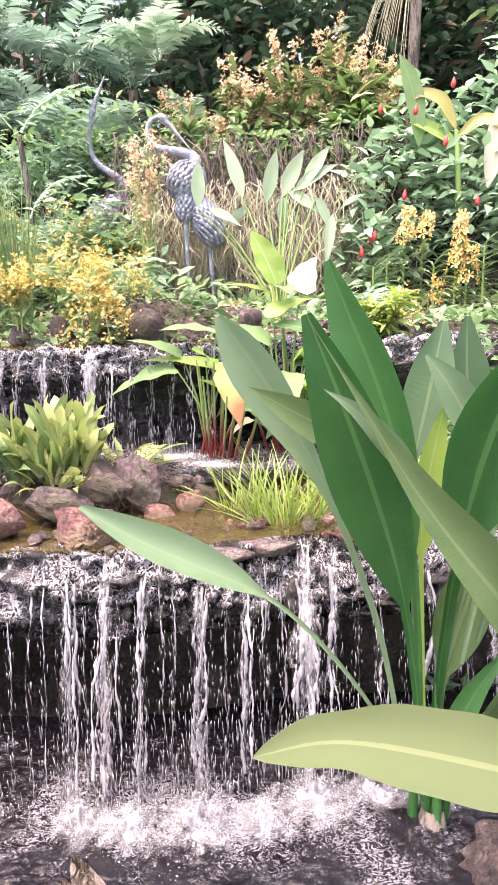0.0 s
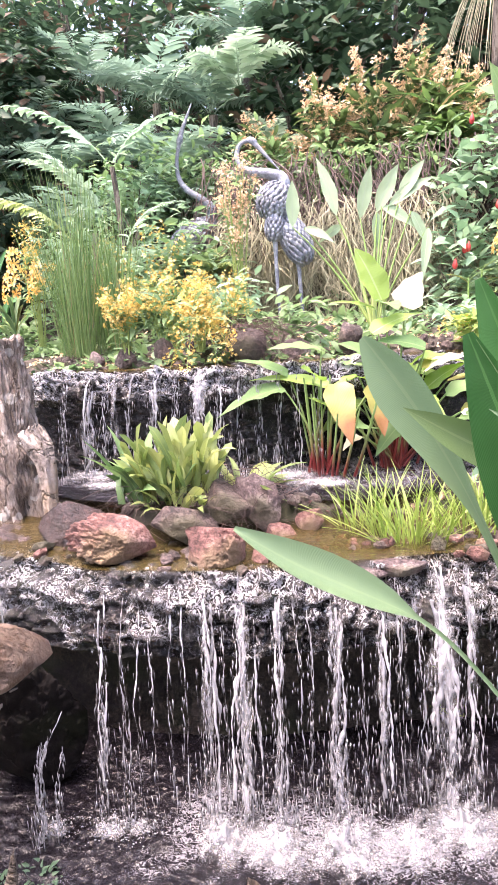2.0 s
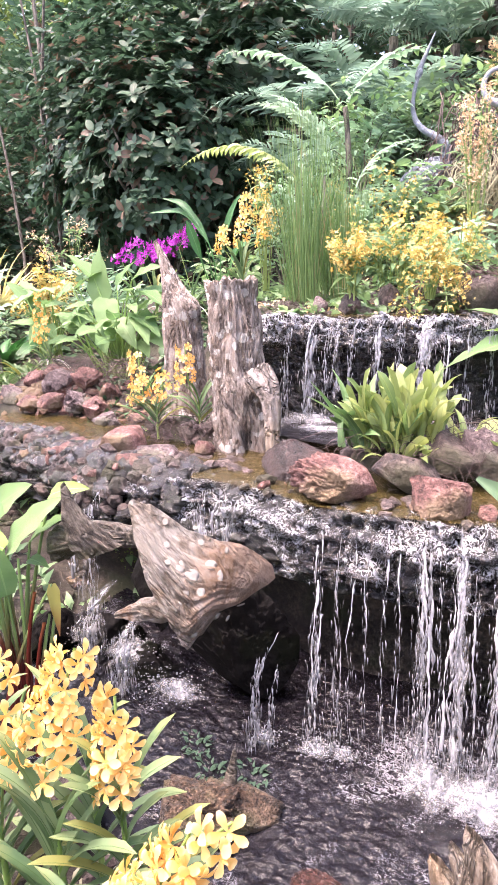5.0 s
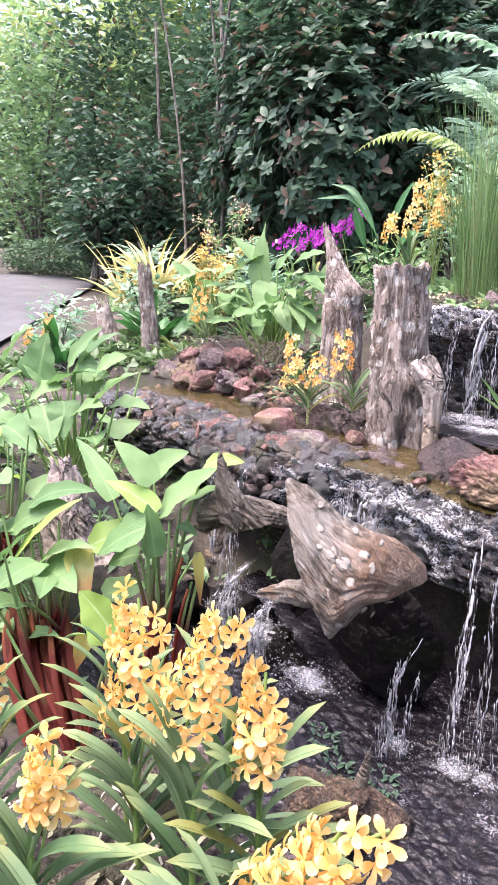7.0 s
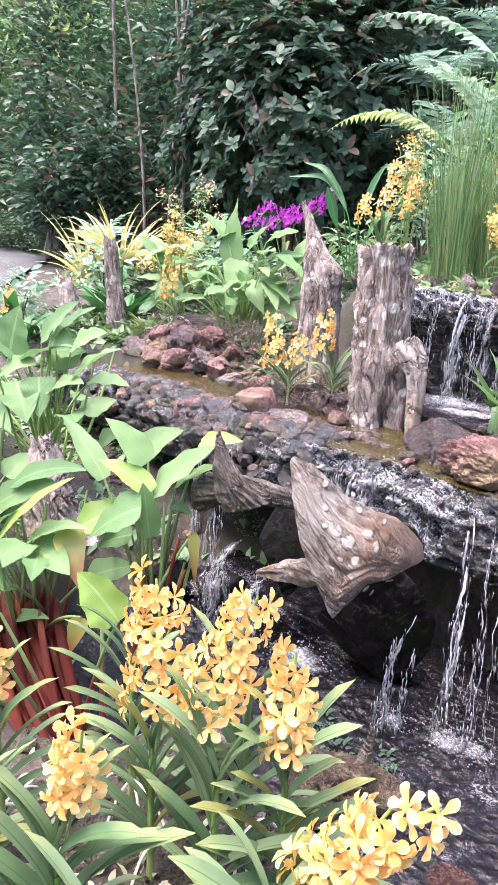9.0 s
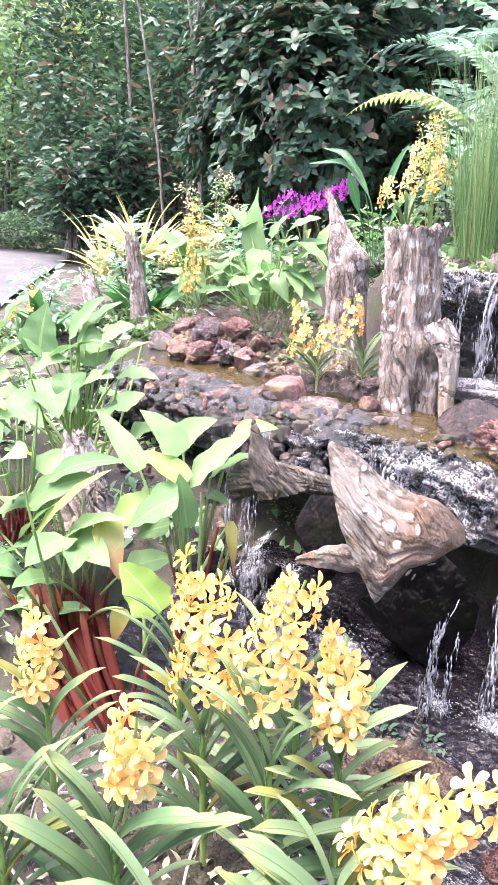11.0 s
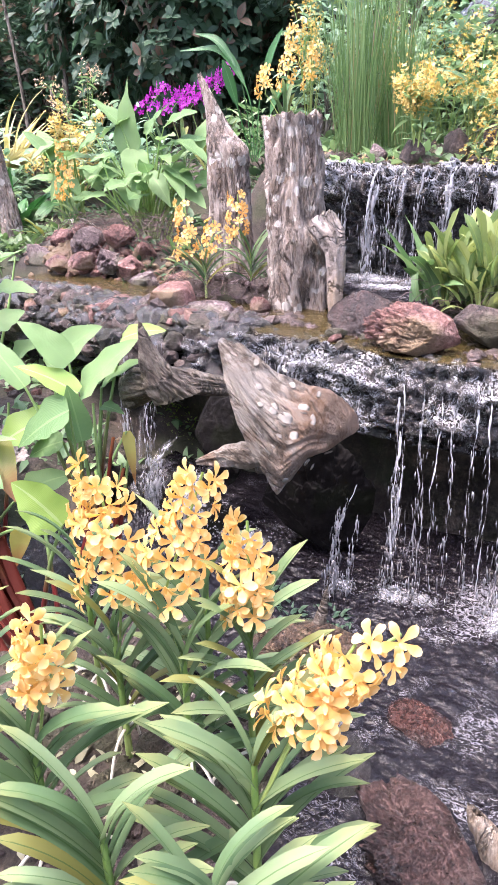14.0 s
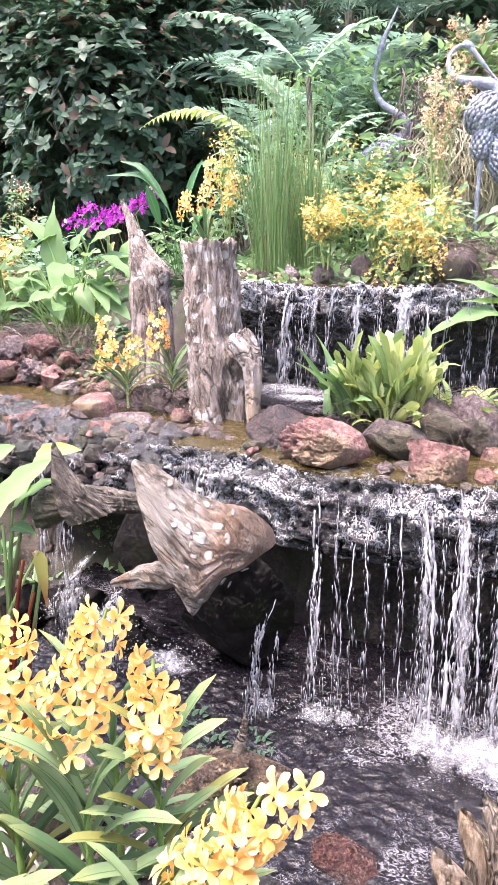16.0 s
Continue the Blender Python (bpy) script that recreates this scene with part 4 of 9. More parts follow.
# ---- rocks ----
def rock_mesh(name, sx, sy, sz, seed, material, sub=4, rugged=0.22, flat=0.25):
    v, f = ico(sub)
    v = v.copy()
    n = v.copy()
    r = 1 + rugged * (1.2 * fbm(n[:, 0] * 1.3, n[:, 1] * 1.3, n[:, 2] * 1.3, 2, seed * 3.1) + 0.35 * fbm(n[:, 0] * 4.5, n[:, 1] * 4.5, n[:, 2] * 4.5, 3, seed)) + 0.035 * fbm(n[:, 0] * 14, n[:, 1] * 14, n[:, 2] * 14, 2, seed)
    w = n + 0.12 * np.stack([fbm(n[:, 0] * 3, n[:, 1] * 3, n[:, 2] * 3 + k * 7, 2, seed) for k in range(3)], 1)
    r = r + 0.13 * abs(vnoise(w[:, 0] * 4 + seed, w[:, 1] * 4, w[:, 2] * 4)) + 0.11 * abs(vnoise(w[:, 0] * 9, w[:, 1] * 9 + seed, w[:, 2] * 9)) - 0.08 * abs(vnoise(w[:, 0] * 19, w[:, 1] * 19, w[:, 2] * 19 + seed)) - 0.04
    r = r + rugged * (0.16 * vnoise(w[:, 0] * 13, w[:, 1] * 13, w[:, 2] * 13 + seed) - 0.2 * abs(vnoise(w[:, 0] * 27, w[:, 1] * 27 + seed, w[:, 2] * 27)) + 0.1 * vnoise(w[:, 0] * 52, w[:, 1] * 52, w[:, 2] * 52 + seed))
    v = v * r[:, None]
    rg = np.random.default_rng(int(seed * 10) + 5)
    for _ in range(13):
        d = rg.normal(size=3)
        d /= np.linalg.norm(d)
        over = v @ d - rg.uniform(0.5, 0.82)
        v -= np.clip(over, 0, None)[:, None] * d * 0.86
    v *= np.array([sx, sy, sz])
    return Build().add(v, f).mesh(name, material)


def rock(at, size, seed, material, label, category="rock", rz=0.0, tilt=(0, 0), sub=4, group="", name="rock", rugged=0.22):
    ob = part(name, rock_mesh(name, *size, seed, material, sub, rugged), material, m=pose(*at, tilt[0], tilt[1], rz))
    return tagged(ob, label, category, group)


ROW = "stones along the middle pool"
rock((-1.17, 2.52, 1.14), (0.17, 0.12, 0.105), 1.0, M_WETLAVA, "dark red lava rock in shallow water", rz=15, group=ROW, sub=6, rugged=0.42)
rock((-0.95, 2.34, 1.14), (0.17, 0.11, 0.1), 2.0, M_LAVA, "large rounded pinkish-red lava rock at the ledge", rz=-8, group=ROW, sub=6, rugged=0.42)
rock((-0.575, 2.31, 1.12), (0.135, 0.1, 0.115), 3.3, M_LAVA, "angular red lava rock on the ledge's edge", rz=20, tilt=(0, 14), group=ROW, sub=6, rugged=0.42)
rock((-0.49, 2.62, 1.2), (0.105, 0.08, 0.09), 4.1, M_GREYROCK, "pale grey-red pitted rock beside the leaf clump", group=ROW, sub=6, rugged=0.42)
rock((-0.76, 2.5, 1.15), (0.14, 0.09, 0.09), 5.2, M_DARKROCK, "dark brown stone under the leaf clump", group=ROW)
rock((-0.63, 2.62, 1.2), (0.13, 0.1, 0.1), 6.7, M_DARKROCK, "dark brown stone with root hairs", group=ROW)
rock((-0.31, 2.66, 1.11), (0.07, 0.05, 0.06), 7.9, M_LAVA, "small orange-red rock in the water", group=ROW)
rock((-0.4, 2.58, 1.09), (0.075, 0.05, 0.05), 8.8, M_LAVA, "small red rock in the water", group=ROW)
rock((-2.12, 2.6, 1.14), (0.13, 0.11, 0.1), 9.4, M_LAVA, "rounded red lava rock on the islet", group=ROW, sub=5, rugged=0.42)
rock((-1.9, 2.58, 1.1), (0.16, 0.1, 0.07), 10.1, M_GREYROCK, "flat grey ridged rock on the islet", group=ROW, sub=5, rugged=0.42)
rock((-1.73, 2.68, 1.12), (0.065, 0.05, 0.05), 11.6, M_LAVA, "small orange rock on the islet", group=ROW, sub=5, rugged=0.42)
rock((-2.24, 2.56, 1.1), (0.08, 0.06, 0.06), 12.2, M_DARKROCK, "small dark wet stone", group=ROW)
rock((0.02, 2.32, 1.06), (0.12, 0.06, 0.035), 13.5, M_GREYROCK, "pale wet stone on the ledge", group=ROW)
rock((-0.12, 2.28, 1.05), (0.1, 0.05, 0.035), 14.5, M_GREYROCK, "pale wet stone on the ledge", group=ROW)

HEAP = "heap of red rocks"
for i, (x, y, z, s) in enumerate([(-3.55, 3.3, 1.17, 0.12), (-3.36, 3.22, 1.15, 0.1), (-3.16, 3.2, 1.17, 0.1), (-3.0, 3.24, 1.17, 0.12), (-2.82, 3.2, 1.16, 0.11), (-3.45, 3.4, 1.27, 0.13), (-3.24, 3.36, 1.29, 0.13), (-3.02, 3.38, 1.3, 0.12), (-2.85, 3.4, 1.22, 0.1), (-2.66, 3.12, 1.1, 0.1), (-2.5, 3.22, 1.1, 0.08)]):
    rock((x, y, z), (s, s * 0.8, s * 0.72), 20 + i * 1.3, M_LAVA if i % 3 else M_GREYROCK, "rough red lava rock in a heap by the water", rz=40 * i, sub=5, group=HEAP, rugged=0.55)

LOWER = "stones in the lower pool"
rock((-0.66, 1.38, 0.415), (0.09, 0.07, 0.045), 40.0, M_REDWET, "wet red rock just under the pool surface", group=LOWER, sub=6, rugged=0.75)
rock((-0.57, 1.05, 0.41), (0.13, 0.14, 0.105), 48.5, M_WETLAVA, "wet dark red pitted rock at the pool's edge", group=LOWER, sub=6, rugged=0.8, rz=35)
rock((-0.78, 1.18, 0.4), (0.1, 0.12, 0.1), 42.0, M_WETROCK, "black wet rock at the pool's edge", group=LOWER)
rock((-1.02, 1.44, 0.46), (0.13, 0.11, 0.1), 43.0, M_MOSSROCK, "mossy brown rock beside the orchids", group=LOWER, sub=6, rugged=0.8)
rock((-0.94, 1.52, 0.44), (0.12, 0.1, 0.09), 44.0, M_MOSSROCK, "brown wet rock at the pool's edge", group=LOWER, sub=6, rugged=0.8)
rock((-0.85, 0.75, 0.44), (0.14, 0.12, 0.06), 45.0, M_DARKROCK, "dark flat rock beneath the orchids", group=LOWER)
rock((-1.35, 1.25, 0.5), (0.2, 0.14, 0.1), 46.0, M_DARKROCK, "dark rock behind the orchids", group=LOWER)
rock((0.75, 1.75, 0.42), (0.2, 0.14, 0.1), 47.0, M_DARKROCK, "mossy stone in the pool beside the canna", group=LOWER)
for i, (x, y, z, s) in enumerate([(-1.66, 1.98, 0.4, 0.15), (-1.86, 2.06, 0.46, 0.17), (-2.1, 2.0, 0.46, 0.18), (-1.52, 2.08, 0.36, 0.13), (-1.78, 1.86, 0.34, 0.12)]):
    rock((x, y, z), (s, s * 0.8, s * 0.7), 50 + i * 1.7, M_SHADEROCK, "dark wet rock under the side cascade, shade in its colour", rz=70 * i, group="stones of the side cascade", sub=5, rugged=0.45)
# These two fill the shaded hollows under the logs, the shade painted into them
rock((-1.18, 2.02, 0.62), (0.22, 0.13, 0.27), 81.0, M_SHADEROCK, "dark wet rock mass under the driftwood log, shade in its colour", group="stones of the side cascade", sub=6, rugged=0.35, rz=10)
rock((-1.56, 2.08, 0.76), (0.2, 0.14, 0.19), 84.0, M_SHADEROCK, "dark wet rock in the recess under the broken log, shade in its colour", group="stones of the side cascade", sub=6, rugged=0.35, rz=-20)
UP = "stones on the upper ledge"
for i, (x, y, z, s, mm) in enumerate([(-0.68, 3.62, 1.76, 0.13, M_DARKROCK), (-0.95, 3.75, 1.76, 0.12, M_GREYROCK), (-1.15, 3.72, 1.74, 0.11, M_DARKROCK), (-1.35, 3.62, 1.72, 0.09, M_DARKROCK), (-0.45, 3.75, 1.72, 0.1, M_GREYROCK), (-0.15, 3.85, 1.74, 0.14, M_DARKROCK), (-1.55, 3.7, 1.71, 0.08, M_GREYROCK)]):
    rock((x, y, z), (s, s * 0.7, s * 0.75), 60 + i * 2.1, mm, "dark brown stone beside the upper ledge", rz=55 * i, sub=3, group=UP)
rock((-0.57, 4.98, 1.84), (0.2, 0.14, 0.05), 77.0, M_GREYROCK, "flat stone base under the crane statue", sub=3, name="base_stone")


# ---- dead wood ----
def wood_tube(path, radii, seed, nu=40, nv=44, ridge=0.16):
    p = np.asarray(path, float)
    k = np.linspace(0, 1, len(p))
    t = np.linspace(0, 1, nv)
    q = np.stack([np.interp(t, k, p[:, i]) for i in range(3)], 1)
    kern = np.ones(9) / 9
    q = np.stack([np.convolve(np.pad(q[:, i], 4, "edge"), kern, "valid") for i in range(3)], 1)
    r = np.interp(t, k, radii)
    v, f, uv = tube(q, r, nu)
    v = v.reshape(nu, nv, 3)
    c = q[None]
    d = v - c
    th = np.linspace(0, 2 * np.pi, nu, endpoint=False)[:, None]
    n = ridge * (fbm(np.cos(th) * 2.6, np.sin(th) * 2.6, t[None] * 1.6, 3, seed) * 1.2 - 0.7 * abs(fbm(np.cos(th) * 5, np.sin(th) * 5, t[None] * 2.5, 3, seed + 9)))
    n = n + 0.06 * fbm(np.cos(th) * 14, np.sin(th) * 14, t[None] * 9, 2, seed)
    v = c + d * (1.1 + n * 2.2)[..., None]
    return v, f, uv


def stump(name, base, top, radii, seed, mat, label, flare=0.5, jag=0.1, bow=0.0, marks=(), nu=150, nv=120, flat=1.0):
    """A weathered upright stump: root flare, twisted ridges, swellings and hollows (marks), a broken top."""
    base, top = np.array(base, float), np.array(top, float)
    t = np.linspace(0, 1, nv)[None]
    th = np.linspace(0, 2 * np.pi, nu, endpoint=False)[:, None]
    r = np.interp(t, np.linspace(0, 1, len(radii)), radii) + flare * radii[0] * np.exp(-t / 0.12) * (0.6 + 0.7 * np.sin(3 * th + seed) ** 2)
    tw = th + 0.6 * fbm(np.cos(th), np.sin(th), t * 2.0, 2, seed + 1) + 0.7 * t
    n = 0.15 * fbm(np.cos(th) * 1.5, np.sin(th) * 1.5, t * 2.2, 3, seed) - 0.16 * abs(fbm(np.cos(tw) * 3.4, np.sin(tw) * 3.4, t * 1.5, 3, seed + 4)) - 0.13 * abs(vnoise(np.cos(tw) * 8, np.sin(tw) * 8, t * 2.2 + seed)) ** 0.7 + 0.05 * vnoise(np.cos(tw) * 18, np.sin(tw) * 18, t * 6 + seed) + 0.035 * fbm(np.cos(tw) * 24, np.sin(tw) * 24, t * 12, 2, seed)
    n = n - 0.1 * np.exp(-(vnoise(np.cos(tw) * 5 + 7, np.sin(tw) * 5, t * 1.7 + seed) / 0.09) ** 2) + 0.06 * abs(vnoise(np.cos(th) * 3 + seed, np.sin(th) * 3, t * 9))
    for a, tt, da, dt, amp in marks:
        off = np.angle(np.exp(1j * (th - a)))
        n = n + amp * np.exp(-(off / da) ** 2 - ((t - tt) / dt) ** 2)
    r = r * (1.1 + 1.25 * n)
    ax = top - base
    h = t * (1 + jag * (fbm(np.cos(th) * 1.7, np.sin(th) * 1.7, 0 * t, 3, seed + 2) + 0.35 * vnoise(np.cos(th) * 8, np.sin(th) * 8, seed + 0 * t)) * t ** 3)
    x = base[0] + ax[0] * h + r * np.cos(th) + bow * np.sin(np.pi * np.clip(h, 0, 1) ** 1.3)
    y = base[1] + ax[1] * h + r * np.sin(th) * flat
    z = base[2] + ax[2] * h
    v = np.stack([x, y, z], -1)
    rim = v[:, -1:]
    mid = np.array([top[0], top[1], top[2] - 0.06])
    v = np.concatenate([v, rim * 0.75 + mid * 0.25 + np.array([0, 0, 0.004]), rim * 0.3 + mid * 0.7, rim * 0.02 + mid * 0.98], 1)
    at = base
    ob = part(name, Build().add((v - at).reshape(-1, 3), grid_faces(nu, nv + 3, True)), mat, m=pose(*at))
    return tagged(ob, label, "tree stump")


main_stump = stump("tree_stump", (-1.6, 2.86, 1.04), (-1.685, 2.92, 1.86), [0.115, 0.13, 0.122, 0.118, 0.124], 3.0, M_DRIFT, "weathered grey driftwood stump with pale lichen beside the upper fall", flare=0.22, jag=0.05,
                   marks=[(-0.45, 0.4, 0.4, 0.08, 0.3), (-0.95, 0.08, 0.34, 0.1, -0.6), (-1.5, 0.62, 0.3, 0.2, -0.12), (-1.15, 0.72, 0.14, 0.26, 0.1), (-1.5, 0.4, 0.5, 0.1, 0.1), (-2.2, 0.3, 0.4, 0.2, 0.1), (-0.3, 0.2, 0.3, 0.2, 0.12), (-1.9, 0.9, 0.3, 0.05, -0.1), (-2.0, 0.06, 0.5, 0.08, 0.2)])
tip = stump("tree_stump", (-2.14, 3.2, 1.12), (-2.33, 3.26, 2.09), [0.1, 0.096, 0.098, 0.1, 0.082, 0.036, 0.01], 8.0, M_DRIFT, "pale grey split stump with a pointed bent top", flare=0.4, jag=0.02, bow=0.075,
            marks=[(-0.2, 0.64, 0.6, 0.07, 0.5), (-0.3, 0.78, 0.5, 0.05, -0.2), (-1.3, 0.5, 0.3, 0.2, -0.15), (-2.4, 0.35, 0.4, 0.2, 0.15)])
stump("wooden_post", (-4.15, 3.65, 1.05), (-4.28, 3.7, 1.87), [0.075, 0.06, 0.05], 12.0, M_DRIFT, "slim weathered grey post with lichen", flare=0.5, jag=0.16)
stump("wooden_post", (-4.75, 3.75, 1.15), (-4.9, 3.75, 1.6), [0.1, 0.08, 0.05], 15.0, M_DRIFT, "short weathered grey stump beside the path", flare=0.4, jag=0.25)
stump("tree_stump", (-2.33, 1.6, 0.72), (-2.43, 1.65, 1.06), [0.105, 0.09, 0.05], 19.0, M_PALEWOOD, "small twisted pale grey driftwood among large leaves", flare=0.5, jag=0.25)
stump("tree_stump", (-0.98, 1.5, 0.45), (-0.955, 1.515, 0.615), [0.024, 0.018, 0.007], 29.0, M_DARKLOG, "small broken brown snag on a rock in the pool", flare=0.5, jag=0.3, nu=60, nv=40)

for path, rr, sd in [([(-1.5, 2.78, 1.5), (-1.42, 2.75, 1.43), (-1.39, 2.73, 1.32), (-1.4, 2.72, 1.18), (-1.37, 2.69, 1.0), (-1.36, 2.68, 0.9)], [0.05, 0.045, 0.034, 0.027, 0.022, 0.018], 2.0)]:
    v, f, uv = wood_tube(path, rr, sd, 30, 30, 0.3)
    part("root", Build().add((v - np.array([-1.6, 2.86, 1.06])).reshape(-1, 3), f, uv.reshape(-1, 2)), M_PALEWOOD, main_stump, "pale hollow root arching down to the water")


def wedge(crest, keel, depth, seed, nu=110, nv=150, grain=0.3):
    """A broken slab of wood: oval sections hung between a crest line and a keel line, grain running along it."""
    t = np.linspace(0, 1, nv)
    lines = []
    for line in (crest, keel):
        p = np.array(line, float)
        q = np.stack([np.interp(t, np.linspace(0, 1, len(p)), p[:, i]) for i in range(3)], 1)
        kern = np.ones(13) / 13
        lines.append(np.stack([np.convolve(np.pad(q[:, i], 6, "reflect", reflect_type="odd"), kern, "valid") for i in range(3)], 1))
    a, b = lines
    c, half = (a + b) / 2, (a - b) / 2
    d = np.interp(t, np.linspace(0, 1, len(depth)), depth)
    th = np.linspace(0, 2 * np.pi, nu, endpoint=False)[:, None]
    T = t[None]
    co, si = np.cos(th), np.sin(th)
    n = grain * (0.9 * fbm(co * 1.5, si * 1.5, T * 2.0, 3, seed) - 0.9 * abs(vnoise(co * 5 + seed, si * 5, T * 2.2)) - 0.55 * abs(vnoise(co * 11, si * 11 + seed, T * 4)) + 0.25 * vnoise(co * 22, si * 22, T * 14 + seed)) + 0.06 * fbm(co * 6, si * 6, T * 16, 3, seed + 3)
    k = 1.15 + n
    jag = 0.22 * vnoise(si * 7 + seed, T * 16, 0.3 + 0 * T) * np.clip(-co - 0.4, 0, 1)
    v = c[None] + (co * (k + jag))[..., None] * half[None]
    v = v + np.stack([0 * k, si * d[None] * k, 0 * k], -1)
    return v, grid_faces(nu, nv, True)


def log(name, wedges, limbs, at, mat, label, lichen=()):
    b = Build()
    spots = []
    for w in wedges:
        v, f = wedge(*w)
        b.add((v - np.array(at)).reshape(-1, 3), f)
    for path, rr, sd in limbs:
        v, f, uv = wood_tube(path, rr, sd, 40, 44, 0.3)
        b.add((v - np.array(at)).reshape(-1, 3), f, uv.reshape(-1, 2))
    rg = np.random.default_rng(5)
    skin = np.concatenate([wedge(*w)[0].reshape(-1, 3) for w in wedges])
    bv = ico(2)[0]
    for x, z, r in lichen:
        near = skin[np.hypot(skin[:, 0] - x, skin[:, 2] - z) < 0.02]
        near = near[near[:, 1] < near[:, 1].min() + 0.035] if len(near) else near
        if len(near) < 4:
            continue
        fx, fz, fy = np.linalg.lstsq(np.stack([near[:, 0] - x, near[:, 2] - z, np.ones(len(near))], 1), near[:, 1], rcond=None)[0]
        n = np.array([fx, -1.0, fz]) / math.sqrt(1 + fx * fx + fz * fz)
        p = np.array([x, fy, z])
        e = np.cross(n, (0.3, 0.1, 1.0))
        e /= np.linalg.norm(e)
        m = np.stack([e * rg.uniform(0.7, 1.1), np.cross(n, e) * rg.uniform(0.8, 1.3), n * 0.06], 1) * r * rg.uniform(0.5, 0.85)
        spots.append((bv * (1 + 0.45 * fbm(bv[:, 0] * 2, bv[:, 1] * 2, bv[:, 2] * 2, 2, x * 90 + z * 50))[:, None]) @ m.T + p - np.array(at))
    turn = pose(0, 0, 0, 0, 38, 0)
    v = np.concatenate(b.v) @ np.array(turn)[:3, :3]
    b.v = [v]
    ob = tagged(part(name, b, mat, m=pose(*at) @ turn), label, "driftwood log")
    for w in spots:
        part("lichen_disc", Build().add(w @ np.array(turn)[:3, :3], ico(2)[1]), M_LICHEN, ob, "pale white lichen disc")
    return ob


log("driftwood_log", [
    ([(-1.3, 1.6, 1.262), (-1.25, 1.625, 1.232), (-1.19, 1.67, 1.15), (-1.12, 1.72, 1.108), (-1.055, 1.78, 1.073), (-1.02, 1.86, 1.0), (-1.012, 1.9, 0.94)],
     [(-1.3, 1.6, 1.24), (-1.275, 1.6, 1.14), (-1.235, 1.6, 1.045), (-1.19, 1.61, 0.96), (-1.125, 1.62, 0.86), (-1.08, 1.69, 0.94), (-1.045, 1.78, 0.93), (-1.02, 1.87, 0.94)], [0.014, 0.04, 0.07, 0.09, 0.09, 0.08, 0.03], 4.0, 170, 220, 0.2)],
    [([(-1.4, 1.6, 0.885), (-1.33, 1.61, 0.91), (-1.27, 1.63, 0.925), (-1.18, 1.68, 0.925)], [0.008, 0.022, 0.032, 0.045], 13.0)],
    (-1.1, 1.75, 0.96), M_LOG, "brown wet driftwood log with white lichen discs overhanging the pool",
    [(-1.215, 1.195, 0.013), (-1.195, 1.14, 0.02), (-1.165, 1.16, 0.016), (-1.13, 1.13, 0.015), (-1.11, 1.145, 0.012), (-1.15, 1.085, 0.018), (-1.12, 1.06, 0.028), (-1.09, 1.075, 0.026), (-1.065, 1.045, 0.022), (-1.095, 1.015, 0.02), (-1.125, 1.02, 0.016), (-1.11, 0.893, 0.018), (-1.08, 0.918, 0.022), (-1.062, 0.942, 0.02), (-1.05, 0.918, 0.018), (-1.1, 0.86, 0.016), (-1.01, 0.917, 0.02), (-1.14, 0.99, 0.024), (-1.24, 1.17, 0.009), (-1.18, 1.1, 0.011), (-1.07, 1.1, 0.01)])
log("driftwood_log", [
    ([(-1.71, 1.68, 1.08), (-1.66, 1.69, 1.11), (-1.55, 1.71, 1.12), (-1.46, 1.76, 1.09), (-1.38, 1.86, 1.05)],
     [(-1.7, 1.67, 1.0), (-1.68, 1.68, 0.98), (-1.58, 1.72, 1.03), (-1.47, 1.8, 1.03), (-1.38, 1.9, 1.0)], [0.02, 0.06, 0.08, 0.07, 0.04], 22.0),
    ([(-1.578, 1.63, 1.275), (-1.55, 1.64, 1.2), (-1.505, 1.66, 1.12), (-1.44, 1.7, 1.06)],
     [(-1.585, 1.63, 1.262), (-1.585, 1.63, 1.16), (-1.59, 1.65, 1.08), (-1.56, 1.68, 1.02)], [0.008, 0.025, 0.04, 0.05], 27.0)], [],
    (-1.55, 1.75, 1.0), M_DARKLOG, "dark broken driftwood log with an upright spike")


# the splintered stump at the water's edge, near the camera's way
def splinter_stump():
    ob = thing("splintered_stump", (-0.36, 1.26, 0.3), "splintered grey-brown stump end of upright shards at the pool", "tree stump")
    rg = np.random.default_rng(33)
    for i in range(21):
        row = i // 7
        x = -0.03 + 0.04 * row + 0.3 * (i % 7) / 6 + rg.normal(0, 0.012)
        y = -0.14 + 0.13 * row + rg.normal(0, 0.02)
        h = 0.15 + 0.08 * rg.uniform(0, 1) + 0.05 * row + 0.15 * math.exp(-((x - 0.12) / 0.09) ** 2)
        w = rg.uniform(0.03, 0.05)
        lean = -0.08 - 0.05 * rg.uniform(0, 1)
        v, f = wedge([(x - w, y, -0.05), (x - w + lean * 0.45, y, h * 0.55), (x - w * 0.9 + lean * 0.85, y + 0.01, h * 0.9), (x - w * 0.5 + lean, y + 0.015, h)], [(x + w, y, -0.05), (x + w + lean * 0.4, y, h * 0.5), (x + w * 0.9 + lean * 0.75, y + 0.01, h * 0.8), (x + w * 0.35 + lean, y + 0.015, h * 0.93)], [w * 0.45, w * 0.45, w * 0.4, w * 0.25], 40 + i, 28, 50, 0.3)
        part("shard", Build().add(v.reshape(-1, 3), f), M_SHARD, ob)


splinter_stump()


